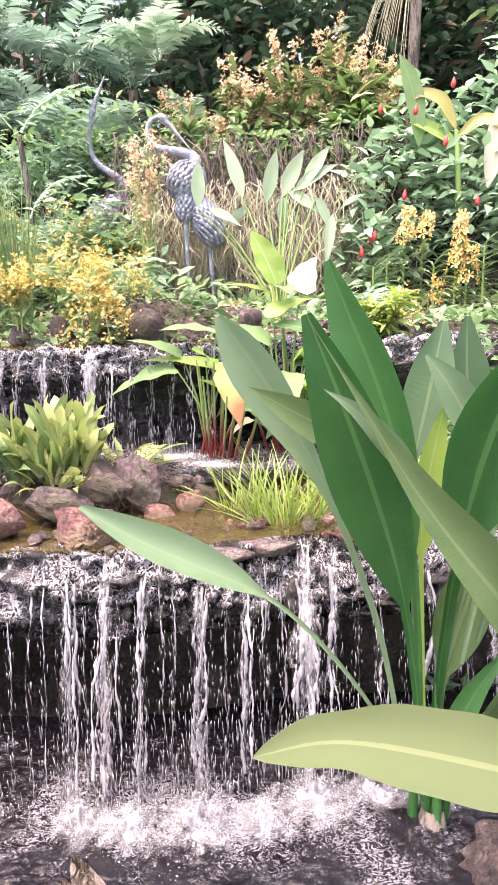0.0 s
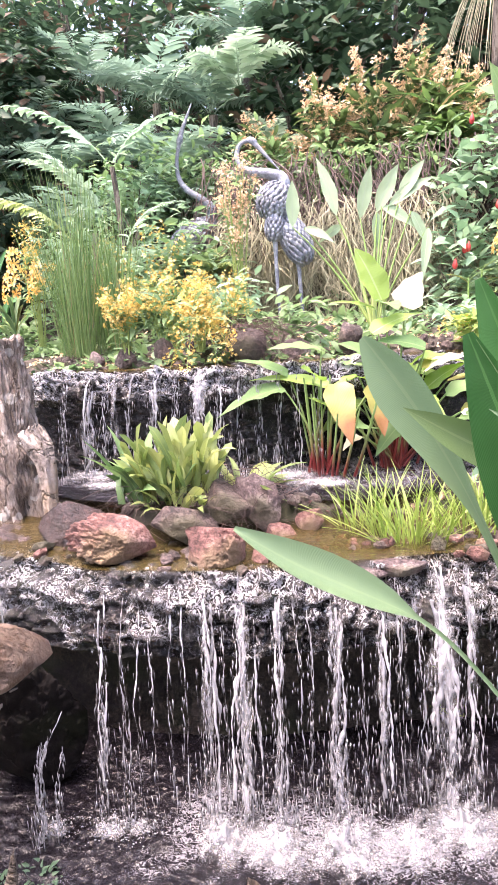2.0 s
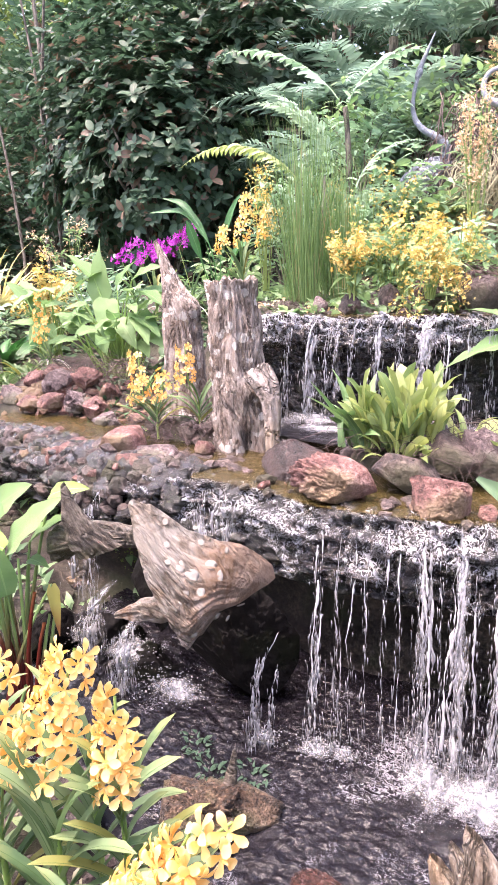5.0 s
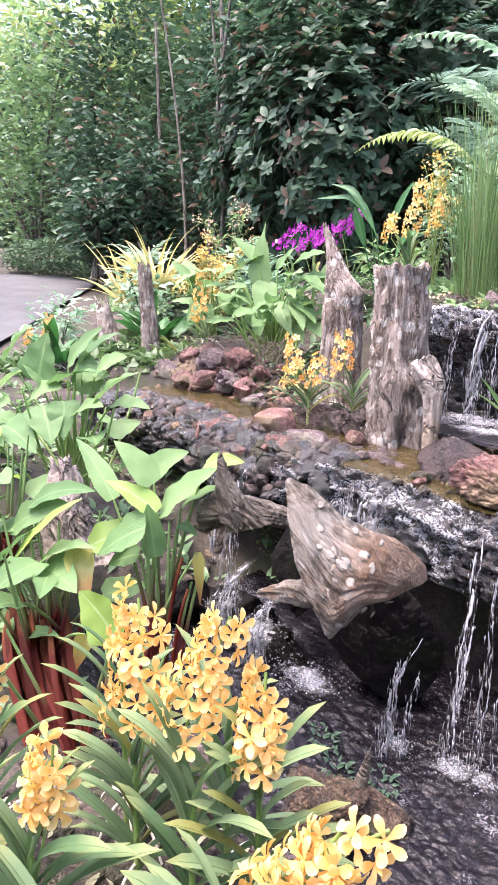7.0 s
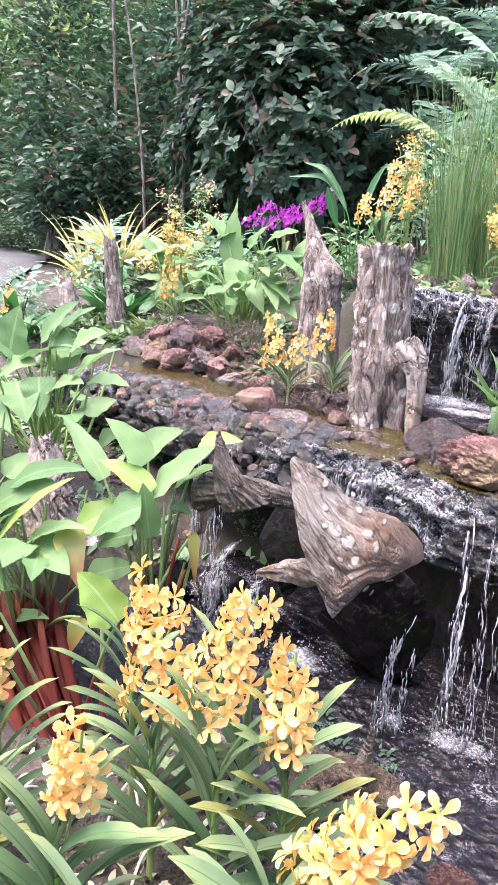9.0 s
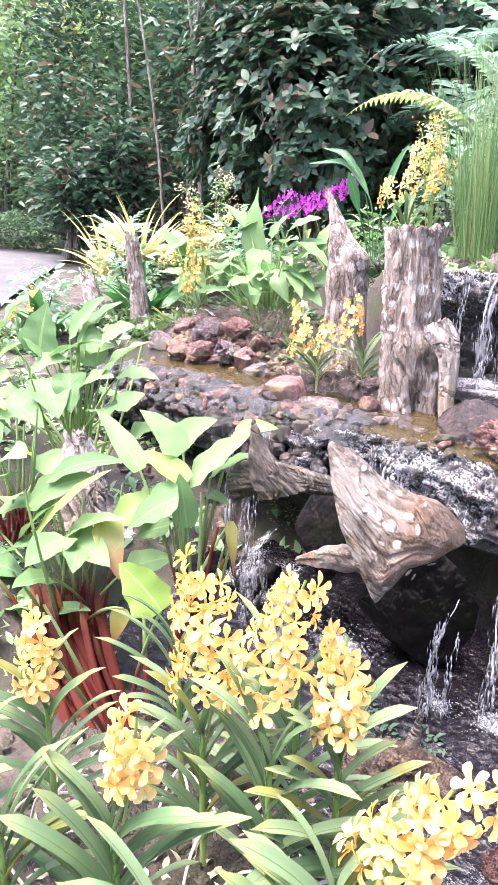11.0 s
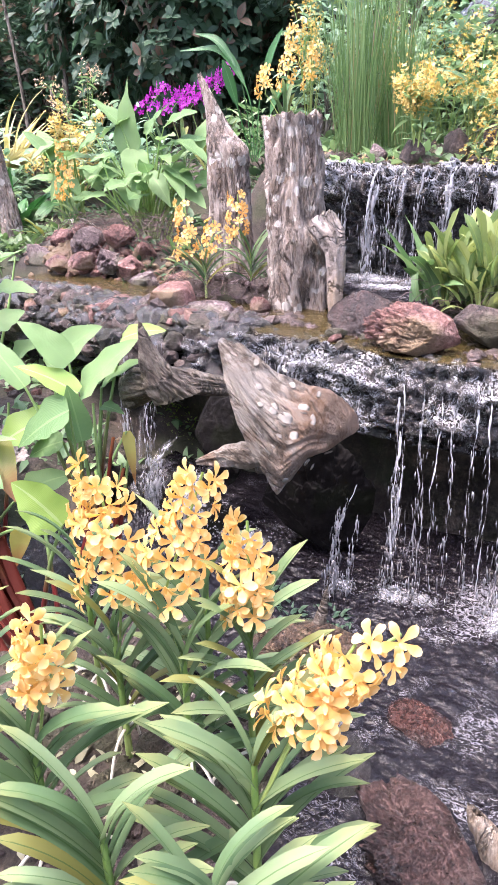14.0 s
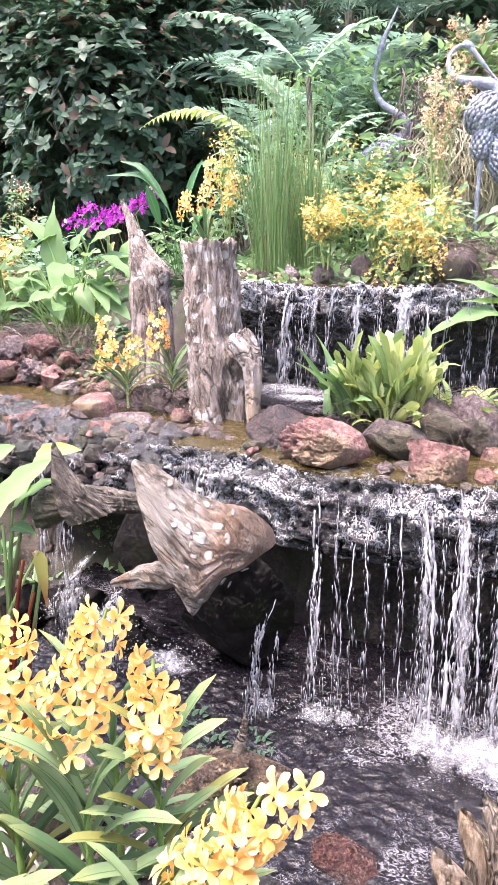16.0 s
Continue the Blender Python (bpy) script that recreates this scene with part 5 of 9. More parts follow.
# ---- falling water ----
def droplet(sides=4):
    v = np.array([(0, 0, 1)] + [(math.cos(a), math.sin(a), 0.25) for a in np.linspace(0, 6.283, sides, endpoint=False)] + [(0, 0, -1)], float)
    f = [(0, 1 + i, 1 + (i + 1) % sides) for i in range(sides)] + [(sides + 1, 1 + (i + 1) % sides, 1 + i) for i in range(sides)]
    return v, np.array(f), np.zeros((len(v), 2))


DROP = droplet()


def slant(x):
    """How far a stream swings outward along the curved ledge as it falls."""
    return float(np.clip(-0.33 * x, 0.0, 0.3))


def stream(x, line, z_top, z_foot, throw, width, strength, seed, label, swing=0.0):
    """One thread of falling water: braided strands that swell, thin out and break, and drops beside them."""
    rg = np.random.default_rng(seed)
    y = float(np.interp(x, line[:, 0], line[:, 1]))
    b = Build()
    h = z_top - z_foot
    far = 0.1 + throw

    def path(s):
        out = np.interp(s, [0, 0.06, 0.14, 0.4, 1], [0, 0.075, 0.13, 0.13 + throw * 0.4, far])
        return x - swing * (far - out), y - out, z_top + 0.06 - (h + 0.06) * s

    n = int(150 * strength)
    s = rg.uniform(0.03, 1, n) ** 0.8
    px, py, pz = path(s)
    at = np.stack([px + rg.normal(0, 1, n) * width * (0.35 + 0.55 * s), py + rg.normal(0, 0.012, n), pz], 1)
    ln = rg.uniform(0.007, 0.028, n) * (0.6 + 0.7 * s)
    wd = rg.uniform(0.0008, 0.0024, n)
    mats = np.zeros((n, 3, 3))
    mats[:, 0, 0], mats[:, 1, 1], mats[:, 2, 2], mats[:, 0, 2] = wd, wd, ln, rg.normal(0, 0.06, n) * ln
    scatter(b, DROP, mats, at)
    for k in range(max(1, int(round(3.0 * strength)))):
        t = np.linspace(rg.uniform(0.0, 0.22), rg.uniform(0.8, 1.0), 130)
        sx, sy, sz = path(t)
        q = rg.uniform(0, 900)
        flow = lambda f, j: vnoise(t * f + q, 0 * t + j + seed, 0 * t)
        sx = sx + rg.normal(0, width * 0.4) * (0.3 + 0.9 * t) + (0.006 + width * 0.3) * flow(3.2, 5) + (0.0035 + width * 0.16) * flow(9, 3) + 0.0018 * flow(31, 7)
        full = (0.42 if strength > 0.7 else 0.12) + 0.6 * flow(6, 1) + 0.5 * flow(21, 2) + 0.3 * flow(60, 4)
        rr = np.clip(full, 0.0, 1.3) * (0.0024 + width * 0.15) * rg.uniform(0.6, 1.2) * np.interp(t, [0, 0.12, 1], [0.4, 1, 0.8]) + 0.00025
        rr[0] = rr[-1] = 0.0002
        v, f, uv = tube(np.stack([sx, sy + rg.normal(0, 0.008) + 0.006 * flow(7, 9), sz], 1), rr, 6)
        b.add(v, f, uv)
    ob = part("water_stream", b, M_STREAM)
    return tagged(ob, label, "waterfall", "streams of the waterfall", "stuff")


def veil(x, line, z_top, z_foot, throw, width, seed, full, label, swing=0.0):
    """A broad milky sheet of falling water, ragged and full of gaps."""
    rg = np.random.default_rng(seed)
    y = float(np.interp(x, line[:, 0], line[:, 1]))
    t, u = np.linspace(0, 1, 40)[None], np.linspace(0, 1, 9)[:, None]
    h = z_top - z_foot
    w = width * (0.55 + 0.6 * t + 0.2 * np.sin(7 * t + seed))
    out = np.interp(t, [0, 0.06, 0.14, 0.4, 1], [0, 0.08, 0.135, 0.135 + throw * 0.4, 0.105 + throw])
    px = x - swing * (0.105 + throw - out) + 0.006 * np.sin(5 * t + seed) + (u - 0.5) * w + 0.004 * np.sin(19 * t + 5 * u)
    py = y - out + 0.01 * np.sin(6 * u + 9 * t + seed)
    pz = z_top + 0.06 - (h + 0.06) * t + 0 * u
    gap = full + 0.1 * fbm(px * 20, t * 5 + 0 * u, seed + 0 * px, 2) - 0.12 * np.exp(-t / 0.03)
    uv = np.stack([u + 0 * t, gap], -1).reshape(-1, 2)
    ob = part("water_veil", Build().add(np.stack([px, py + 0 * px, pz], -1).reshape(-1, 3), grid_faces(9, 40), uv), M_VEIL)
    return tagged(ob, label, "waterfall", "streams of the waterfall", "stuff")


for i, (x, w, full) in enumerate([(-0.87, 0.04, -0.06), (-0.55, 0.06, 0.03), (-0.445, 0.06, 0.06), (-0.345, 0.05, -0.02), (-0.18, 0.09, 0.06), (-0.05, 0.06, -0.02), (0.02, 0.05, -0.06), (0.135, 0.13, 0.06), (0.22, 0.07, 0.0), (0.36, 0.06, -0.05), (0.53, 0.08, -0.02), (0.72, 0.08, -0.02)]):
    veil(x, RIM, 1.0 + 0.03 * math.sin(9 * x), POOL, 0.24, w, 400 + i, full, "milky sheet of water falling from the lower ledge", slant(x))
for i, (x, w, full) in enumerate([(-1.55, 0.06, -0.04), (-1.42, 0.1, 0.04), (-1.28, 0.1, 0.02), (-1.08, 0.1, 0.0), (-0.86, 0.14, 0.08), (-0.7, 0.07, -0.03), (-0.5, 0.07, -0.06)]):
    veil(x, URIM, TOP - 0.06, BASIN, 0.12, w, 430 + i, full, "milky sheet of water falling from the upper ledge")
for i, (x, y, z0, z1, w, full) in enumerate([(-1.6, 2.02, 0.6, 0.42, 0.16, 0.06), (-1.78, 2.06, 0.66, 0.42, 0.18, 0.05), (-1.46, 2.36, 1.02, 0.6, 0.16, -0.01), (-1.36, 2.34, 1.0, 0.62, 0.08, -0.04), (-1.98, 2.3, 0.98, 0.5, 0.12, -0.03)]):
    veil(x, np.array([(-9.0, y), (9.0, y)]), z0, z1, 0.1, w, 450 + i, full, "milky sheet of water in the side cascade")
for i, (x, w, k) in enumerate([(-0.87, 0.02, 1.0), (-0.8, 0.014, 0.55), (-0.755, 0.008, 0.2), (-0.715, 0.01, 0.35), (-0.66, 0.01, 0.22), (-0.62, 0.008, 0.2), (-0.55, 0.028, 1.6), (-0.5, 0.012, 0.3), (-0.445, 0.028, 1.8), (-0.4, 0.014, 0.3), (-0.345, 0.026, 1.3), (-0.29, 0.012, 0.35), (-0.255, 0.014, 0.5), (-0.18, 0.04, 2.0), (-0.11, 0.016, 0.5), (-0.05, 0.028, 1.0), (0.0, 0.018, 0.5), (0.06, 0.02, 0.5), (0.135, 0.05, 1.9), (0.22, 0.035, 1.0), (0.29, 0.02, 0.4), (0.36, 0.02, 0.6), (0.44, 0.02, 0.4), (0.53, 0.03, 0.8), (0.63, 0.02, 0.5), (0.74, 0.03, 0.8)]):
    stream(x, RIM, 1.0 + 0.03 * math.sin(9 * x), POOL, 0.24, w, k, 100 + i, "white stream of water falling from the lower ledge", slant(x))
for i, (x, w, k) in enumerate([(-1.55, 0.02, 0.6), (-1.42, 0.03, 1.0), (-1.33, 0.02, 0.6), (-1.2, 0.02, 0.5), (-1.08, 0.03, 0.9), (-0.97, 0.02, 0.6), (-0.86, 0.05, 1.5), (-0.76, 0.03, 0.7), (-0.66, 0.02, 0.5), (-0.57, 0.02, 0.5), (-0.48, 0.02, 0.5), (-0.4, 0.02, 0.4), (-0.3, 0.02, 0.4)]):
    stream(x, URIM, TOP - 0.06, BASIN, 0.12, w, k, 200 + i, "thin white stream falling from the upper ledge")
for i, (x, y, z0, z1, w, k) in enumerate([(-1.5, 2.4, 1.02, 0.6, 0.035, 0.8), (-1.42, 2.38, 1.0, 0.55, 0.03, 0.8), (-1.6, 2.02, 0.6, 0.42, 0.05, 0.9), (-1.78, 2.06, 0.66, 0.42, 0.05, 0.9), (-1.95, 2.3, 1.0, 0.5, 0.03, 0.7), (-2.15, 2.4, 1.0, 0.55, 0.03, 0.6), (-1.33, 2.34, 1.0, 0.6, 0.016, 0.5), (-1.03, 1.96, 0.68, 0.42, 0.016, 0.9), (-0.98, 1.98, 0.64, 0.42, 0.012, 0.3)]):
    stream(x, np.array([(-9.0, y), (9.0, y)]), z0, z1, 0.1, w, k, 300 + i, "white trickle of the side cascade over dark rock")


def splash(name, spots, z, seed, label):
    """Foam where streams land: bubbles, drops thrown up and white froth."""
    rg = np.random.default_rng(seed)
    b = Build()
    v8, f8 = ico(1)
    for x, y, rx, ry, n, hi in spots:
        px, py = rg.normal(0, 1, n), rg.normal(0, 1, n)
        q = np.exp(-0.5 * (px ** 2 + py ** 2))
        at = np.stack([x + px * rx, y + py * ry, z + rg.uniform(0, 1, n) ** 2.5 * hi * q + 0.002], 1)
        s = rg.uniform(0.001, 0.0038, n) * (0.5 + 0.9 * q)
        m = np.zeros((n, 3, 3))
        m[:, 0, 0], m[:, 1, 1], m[:, 2, 2] = s * rg.uniform(0.8, 1.6, n), s * rg.uniform(0.7, 1.3, n), s * rg.uniform(0.6, 1.2, n)
        scatter(b, (v8, f8, np.zeros((len(v8), 2))), m, at)
    ob = part(name, b, M_FOAM)
    return tagged(ob, label, "foam", kind="stuff")


def froth(x, y, z, rx, ry, hi, seed, label):
    """A low mound of froth."""
    b = Build()
    th = np.linspace(0, 2 * np.pi, 56, endpoint=False)[:, None]
    r = np.linspace(0.0, 1.0, 26)[None]
    px, py = r * np.cos(th) * rx * 1.7, r * np.sin(th) * ry * 1.7
    g = np.exp(-2.6 * r ** 2)
    lump = 0.25 + 0.9 * abs(fbm(px * 26 + 7, py * 26, 3.0, 3, seed)) + 0.35 * fbm(px * 60, py * 60, 1.0, 2, seed)
    pz = 0.006 + hi * g * lump + 0.006 * fbm(px * 40, py * 40, 1, 2, seed)
    uv = np.stack(np.broadcast_arrays(th / 6.283, r), -1).reshape(-1, 2)
    b.add(np.stack([px, py, pz], -1).reshape(-1, 3), grid_faces(56, 26, True), uv)
    return tagged(part("froth", b, M_FROTH, m=pose(x, y, z)), label, "foam", kind="stuff")


for i, (x, y, rx, ry, hi) in enumerate([(-0.5, 1.82, 0.13, 0.1, 0.08), (-0.36, 1.8, 0.14, 0.11, 0.09), (-0.17, 1.82, 0.17, 0.13, 0.1), (0.0, 1.86, 0.13, 0.1, 0.07), (0.15, 1.92, 0.16, 0.12, 0.09), (0.32, 1.98, 0.12, 0.08, 0.05), (0.5, 1.98, 0.12, 0.08, 0.04), (-0.86, 1.84, 0.07, 0.05, 0.04), (-0.77, 1.86, 0.05, 0.04, 0.015), (-1.02, 1.82, 0.05, 0.04, 0.025)]):
    froth(x, y, POOL, rx, ry, hi, 3.0 + i, "white froth where a stream lands in the pool")
for i, (x, y, rx, ry, hi) in enumerate([(-1.4, 3.22, 0.2, 0.13, 0.03), (-1.1, 3.18, 0.22, 0.14, 0.025), (-0.85, 3.24, 0.17, 0.12, 0.035), (-0.5, 3.2, 0.24, 0.15, 0.025), (-0.28, 3.05, 0.2, 0.12, 0.015), (-1.28, 3.05, 0.2, 0.1, 0.015)]):
    froth(x, y, BASIN + 0.004, rx, ry, hi, 13.0 + i, "white froth below the upper fall")
for i, (x, y, rx, ry, hi) in enumerate([(-1.7, 2.0, 0.14, 0.1, 0.04), (-1.38, 1.86, 0.12, 0.08, 0.04), (-1.95, 2.05, 0.12, 0.1, 0.04)]):
    froth(x, y, POOL + 0.04, rx, ry, hi, 23.0 + i, "white froth at the side cascade")


splash("splash_foam", [(-0.5, 1.84, 0.06, 0.05, 320, 0.1), (-0.35, 1.82, 0.06, 0.05, 320, 0.1), (-0.17, 1.83, 0.08, 0.06, 520, 0.12), (0.14, 1.93, 0.09, 0.06, 480, 0.12), (0.4, 1.98, 0.12, 0.06, 160, 0.07)], POOL, 3, "white foam and spray where the main streams land")
splash("splash_foam", [(-0.86, 1.85, 0.05, 0.04, 240, 0.05), (-0.77, 1.86, 0.05, 0.04, 120, 0.03), (-1.02, 1.83, 0.04, 0.035, 140, 0.04)], POOL, 4, "small patches of foam on the dark pool")
splash("splash_foam", [(-1.4, 3.28, 0.12, 0.06, 350, 0.04), (-1.1, 3.22, 0.15, 0.07, 300, 0.03), (-0.85, 3.28, 0.1, 0.06, 300, 0.05), (-0.5, 3.25, 0.18, 0.1, 400, 0.03), (-0.3, 3.1, 0.12, 0.08, 150, 0.01)], BASIN, 5, "white foam in the upper basin")
splash("splash_foam", [(-1.7, 2.0, 0.12, 0.08, 240, 0.05), (-1.4, 1.85, 0.1, 0.08, 220, 0.05), (-1.95, 2.05, 0.1, 0.08, 160, 0.05)], POOL + 0.06, 6, "foam at the foot of the side cascade")


# ---- plants ----
def leaf_rows(ob, at, rows, mat, shape="heart", up=(0, -0.35, 1), arch=0.06, fold=0.2, foot=None, stem_mat=None, thick=0.006, name="leaf", slim=1.0):
    """Single large leaves, each from its joint to its tip, with stalks down to the plant's foot."""
    at = np.array(at)
    rg = np.random.default_rng(len(rows) * 7 + 1)
    for j, (a, t, w) in enumerate(rows):
        a, t = np.array(a) - at, np.array(t) - at
        if np.linalg.norm(t - a) < 0.13 and w > 0.09:
            t = a + (t - a) * 0.16 / np.linalg.norm(t - a)
        c = (a + t) / 2 + np.array([0, 0, arch * np.linalg.norm(t - a) * 2])
        pts = curve(a, c, t, 12)
        u = np.array(up, float) + rg.normal(0, 0.18, 3)
        mm = mat[j % len(mat)] if isinstance(mat, (list, tuple)) else mat
        part(name, Build().add(*ribbon(pts, w * slim, u, shape, fold, 13, 5, twist=rg.normal(0, 0.35), wave=0.1)), mm, ob)
        if foot is not None:
            fx = np.array(foot) - at + np.append(rg.normal(0, 0.03, 2), 0)
            mid = (fx + a) / 2 + np.append((a - fx)[:2] * -0.12, 0.05)
            part("stem", Build().add(*tube(curve(fx, mid, a, 9), np.linspace(thick * 1.5, thick * 0.6, 9), 6)), stem_mat, ob)


# the tall canna in the pool
CANNA_AT = (0.46, 1.9, 0.36)
canna = thing("canna_plant", CANNA_AT, "tall canna with broad upright dark green leaves standing in the pool", "water plant")


def blade(ob, at, pts, width, mat, up, fold=0.35, twist=0.0, shape="canna", label=""):
    p = np.array(pts, float) - np.array(at)
    k = np.linspace(0, 1, len(p))
    t = np.linspace(0, 1, 30)
    q = np.stack([np.interp(t, k, p[:, i]) for i in range(3)], 1)
    kern = np.ones(7) / 7
    s = np.stack([np.convolve(np.pad(q[:, i], 3, "reflect", reflect_type="odd"), kern, "valid") for i in range(3)], 1)
    return part("leaf", Build().add(*ribbon(s, width, up, shape, fold, 26, 9, twist, 0.03)), mat, ob, label)


CG, CP = G["canna"], G["canna_pale"]
blade(canna, CANNA_AT, [(0.43, 1.9, 0.55), (0.294, 1.88, 0.817), (0.159, 1.86, 0.989), (0.074, 1.84, 1.093), (-0.037, 1.82, 1.162), (-0.202, 1.8, 1.236), (-0.319, 1.78, 1.309), (-0.408, 1.77, 1.372)], 0.105, CP, (-0.2, -0.7, 1), 0.6, shape="canna_long", label="long pale leaf bent outward over the fall")
blade(canna, CANNA_AT, [(0.41, 1.9, 0.52), (0.357, 1.92, 0.894), (0.293, 1.94, 1.112), (0.215, 1.96, 1.309), (0.12, 1.98, 1.503), (0.012, 1.99, 1.681), (-0.085, 2.0, 1.812)], 0.14, CP, (-0.6, -1, 0.2), 0.45, shape="canna_tip", label="upright leaf with a greyish underside")
blade(canna, CANNA_AT, [(0.45, 1.92, 0.5), (0.444, 1.92, 0.692), (0.43, 1.93, 1.086), (0.395, 1.94, 1.391), (0.316, 1.95, 1.651), (0.25, 1.95, 1.791), (0.193, 1.95, 1.938)], 0.14, CG, (-0.5, -1, 0.1), 0.6, shape="canna_mid")
blade(canna, CANNA_AT, [(0.45, 1.87, 0.5), (0.433, 1.86, 0.718), (0.411, 1.85, 0.92), (0.374, 1.83, 1.147), (0.315, 1.81, 1.343), (0.257, 1.79, 1.513), (0.198, 1.78, 1.671), (0.14, 1.77, 1.815)], 0.172, CG, (-0.35, -1, 0.25), 0.55, shape="canna_mid", label="broad upright dark green leaf")
blade(canna, CANNA_AT, [(0.312, 1.93, 1.493), (0.274, 1.91, 1.508), (0.204, 1.88, 1.529), (0.128, 1.85, 1.573), (0.062, 1.83, 1.614), (0.002, 1.81, 1.651)], 0.098, G["canna_olive"], (0.1, -1, 0.25), 0.3, shape="lance")
blade(canna, CANNA_AT, [(0.56, 1.88, 0.7), (0.66, 1.82, 0.9), (0.64, 1.77, 1.08), (0.565, 1.74, 1.18), (0.462, 1.73, 1.302), (0.357, 1.72, 1.45), (0.255, 1.7, 1.625), (0.142, 1.68, 1.805)], 0.17, G["canna_olive"], (0.45, -1, 0.5), 0.5, shape="canna_low", label="folded greyish leaf arching across the clump")
blade(canna, CANNA_AT, [(0.4, 1.78, 1.42), (0.356, 1.755, 1.479), (0.296, 1.735, 1.549), (0.245, 1.725, 1.608), (0.175, 1.715, 1.655)], 0.06, CP, (0.3, -1, 0.5), 0.3, shape="lance", label="pale folded leaf edge")
blade(canna, CANNA_AT, [(0.46, 1.96, 0.5), (0.44, 2.0, 0.9), (0.415, 2.05, 1.313), (0.433, 2.06, 1.437), (0.461, 2.07, 1.559), (0.484, 2.08, 1.679), (0.503, 2.08, 1.785)], 0.13, CP, (-0.3, -1, 0.2), 0.3, shape="canna_long")
blade(canna, CANNA_AT, [(0.5, 1.98, 0.6), (0.55, 2.05, 1.0), (0.585, 2.1, 1.427), (0.576, 2.1, 1.584), (0.569, 2.1, 1.676), (0.566, 2.1, 1.795)], 0.12, CP, (0.2, -1, 0.2), 0.3, shape="canna_mid")
blade(canna, CANNA_AT, [(0.5, 1.96, 0.8), (0.6, 1.99, 1.25), (0.588, 2.0, 1.45), (0.548, 2.0, 1.547), (0.503, 2.0, 1.628), (0.444, 2.0, 1.702)], 0.1, CP, (0.1, -1, 0.4), 0.3, shape="canna_mid")
blade(canna, CANNA_AT, [(0.463, 1.9, 0.55), (0.486, 1.88, 1.0), (0.513, 1.86, 1.254), (0.543, 1.83, 1.461), (0.589, 1.8, 1.624), (0.655, 1.78, 1.77)], 0.24, CG, (0.2, -1, 0.2), 0.5, shape="canna_mid", label="broad upright dark green leaf")
blade(canna, CANNA_AT, [(0.46, 1.95, 0.7), (0.446, 1.99, 1.1), (0.444, 2.0, 1.201), (0.451, 2.0, 1.328), (0.47, 2.0, 1.451), (0.494, 2.0, 1.575)], 0.085, G["lime"], (0.1, -1, 0.1), 0.3)
blade(canna, CANNA_AT, [(0.456, 1.95, 0.5), (0.502, 1.96, 0.788), (0.541, 1.97, 0.953), (0.585, 1.98, 1.097), (0.637, 1.98, 1.225)], 0.14, G["canna_olive"], (-0.4, -1, 0.3), 0.4)
blade(canna, CANNA_AT, [(0.51, 1.9, 0.6), (0.524, 1.9, 0.674), (0.552, 1.88, 0.783), (0.592, 1.86, 0.887), (0.65, 1.84, 0.994)], 0.07, CG, (-0.6, -1, 0.6), 0.3, shape="lance")
blade(canna, CANNA_AT, [(0.48, 1.9, 0.56), (0.496, 1.9, 0.603), (0.563, 1.88, 0.69), (0.626, 1.86, 0.774), (0.699, 1.84, 0.854)], 0.07, CG, (-0.4, -0.6, 1), 0.3, shape="lance")
blade(canna, CANNA_AT, [(0.56, 1.84, 1.0), (0.64, 1.82, 1.4), (0.66, 1.8, 1.8), (0.58, 1.8, 2.15)], 0.12, CP, (-0.5, -1, 0.1), 0.3)
blade(canna, CANNA_AT, [(0.54, 1.9, 0.9), (0.62, 1.95, 1.3), (0.7, 1.95, 1.7), (0.7, 1.95, 2.05)], 0.14, CP, (-0.5, -1, 0.1), 0.3)
for i, (dx, dy, lx) in enumerate([(0.0, 0.0, 0.02), (0.03, -0.02, -0.02), (-0.03, 0.02, 0.0), (0.05, 0.02, 0.05)]):
    part("stalk", Build().add(*tube(curve((dx, dy, -0.1), (dx, dy, 0.1), (dx + lx, dy, 0.5), 9), np.linspace(0.022, 0.003, 9), 8)), G["canna"], canna)
part("root_stock", Build().add(*tube(curve((0.01, 0, -0.14), (0.015, -0.01, 0.0), (0.02, 0, 0.1), 8), [0.05, 0.055, 0.052, 0.05, 0.045, 0.04, 0.036, 0.03], 12)), M_BARK, canna, "brown sheathed root stock")

BROAD_AT = (0.66, 0.9, 0.35)
broad = thing("broad_leaf_plant", BROAD_AT, "pale green broad-leaved plant leaning over the pool", "water plant")
blade(broad, BROAD_AT, [(0.5, 0.9, 1.33), (0.4, 0.91, 1.35), (0.28, 0.93, 1.365), (0.16, 0.95, 1.37), (0.07, 0.965, 1.33)], 0.088, G["broad"], (0, -0.75, 1), 0.35, shape="ovate_tip", label="wide pale green leaf with a light midrib")
part("stem", Build().add(*tube(curve((0, 0, 0), (-0.02, 0, 0.7), (-0.16, 0, 0.98), 10), np.linspace(0.01, 0.006, 10), 7)), M_GREENSTEM, broad)
blade(broad, BROAD_AT, [(0.66, 0.9, 0.9), (0.75, 0.9, 1.1), (0.85, 0.92, 1.2), (0.95, 0.95, 1.2)], 0.11, G["broad"], (0, -0.5, 1), 0.25, shape="lance")

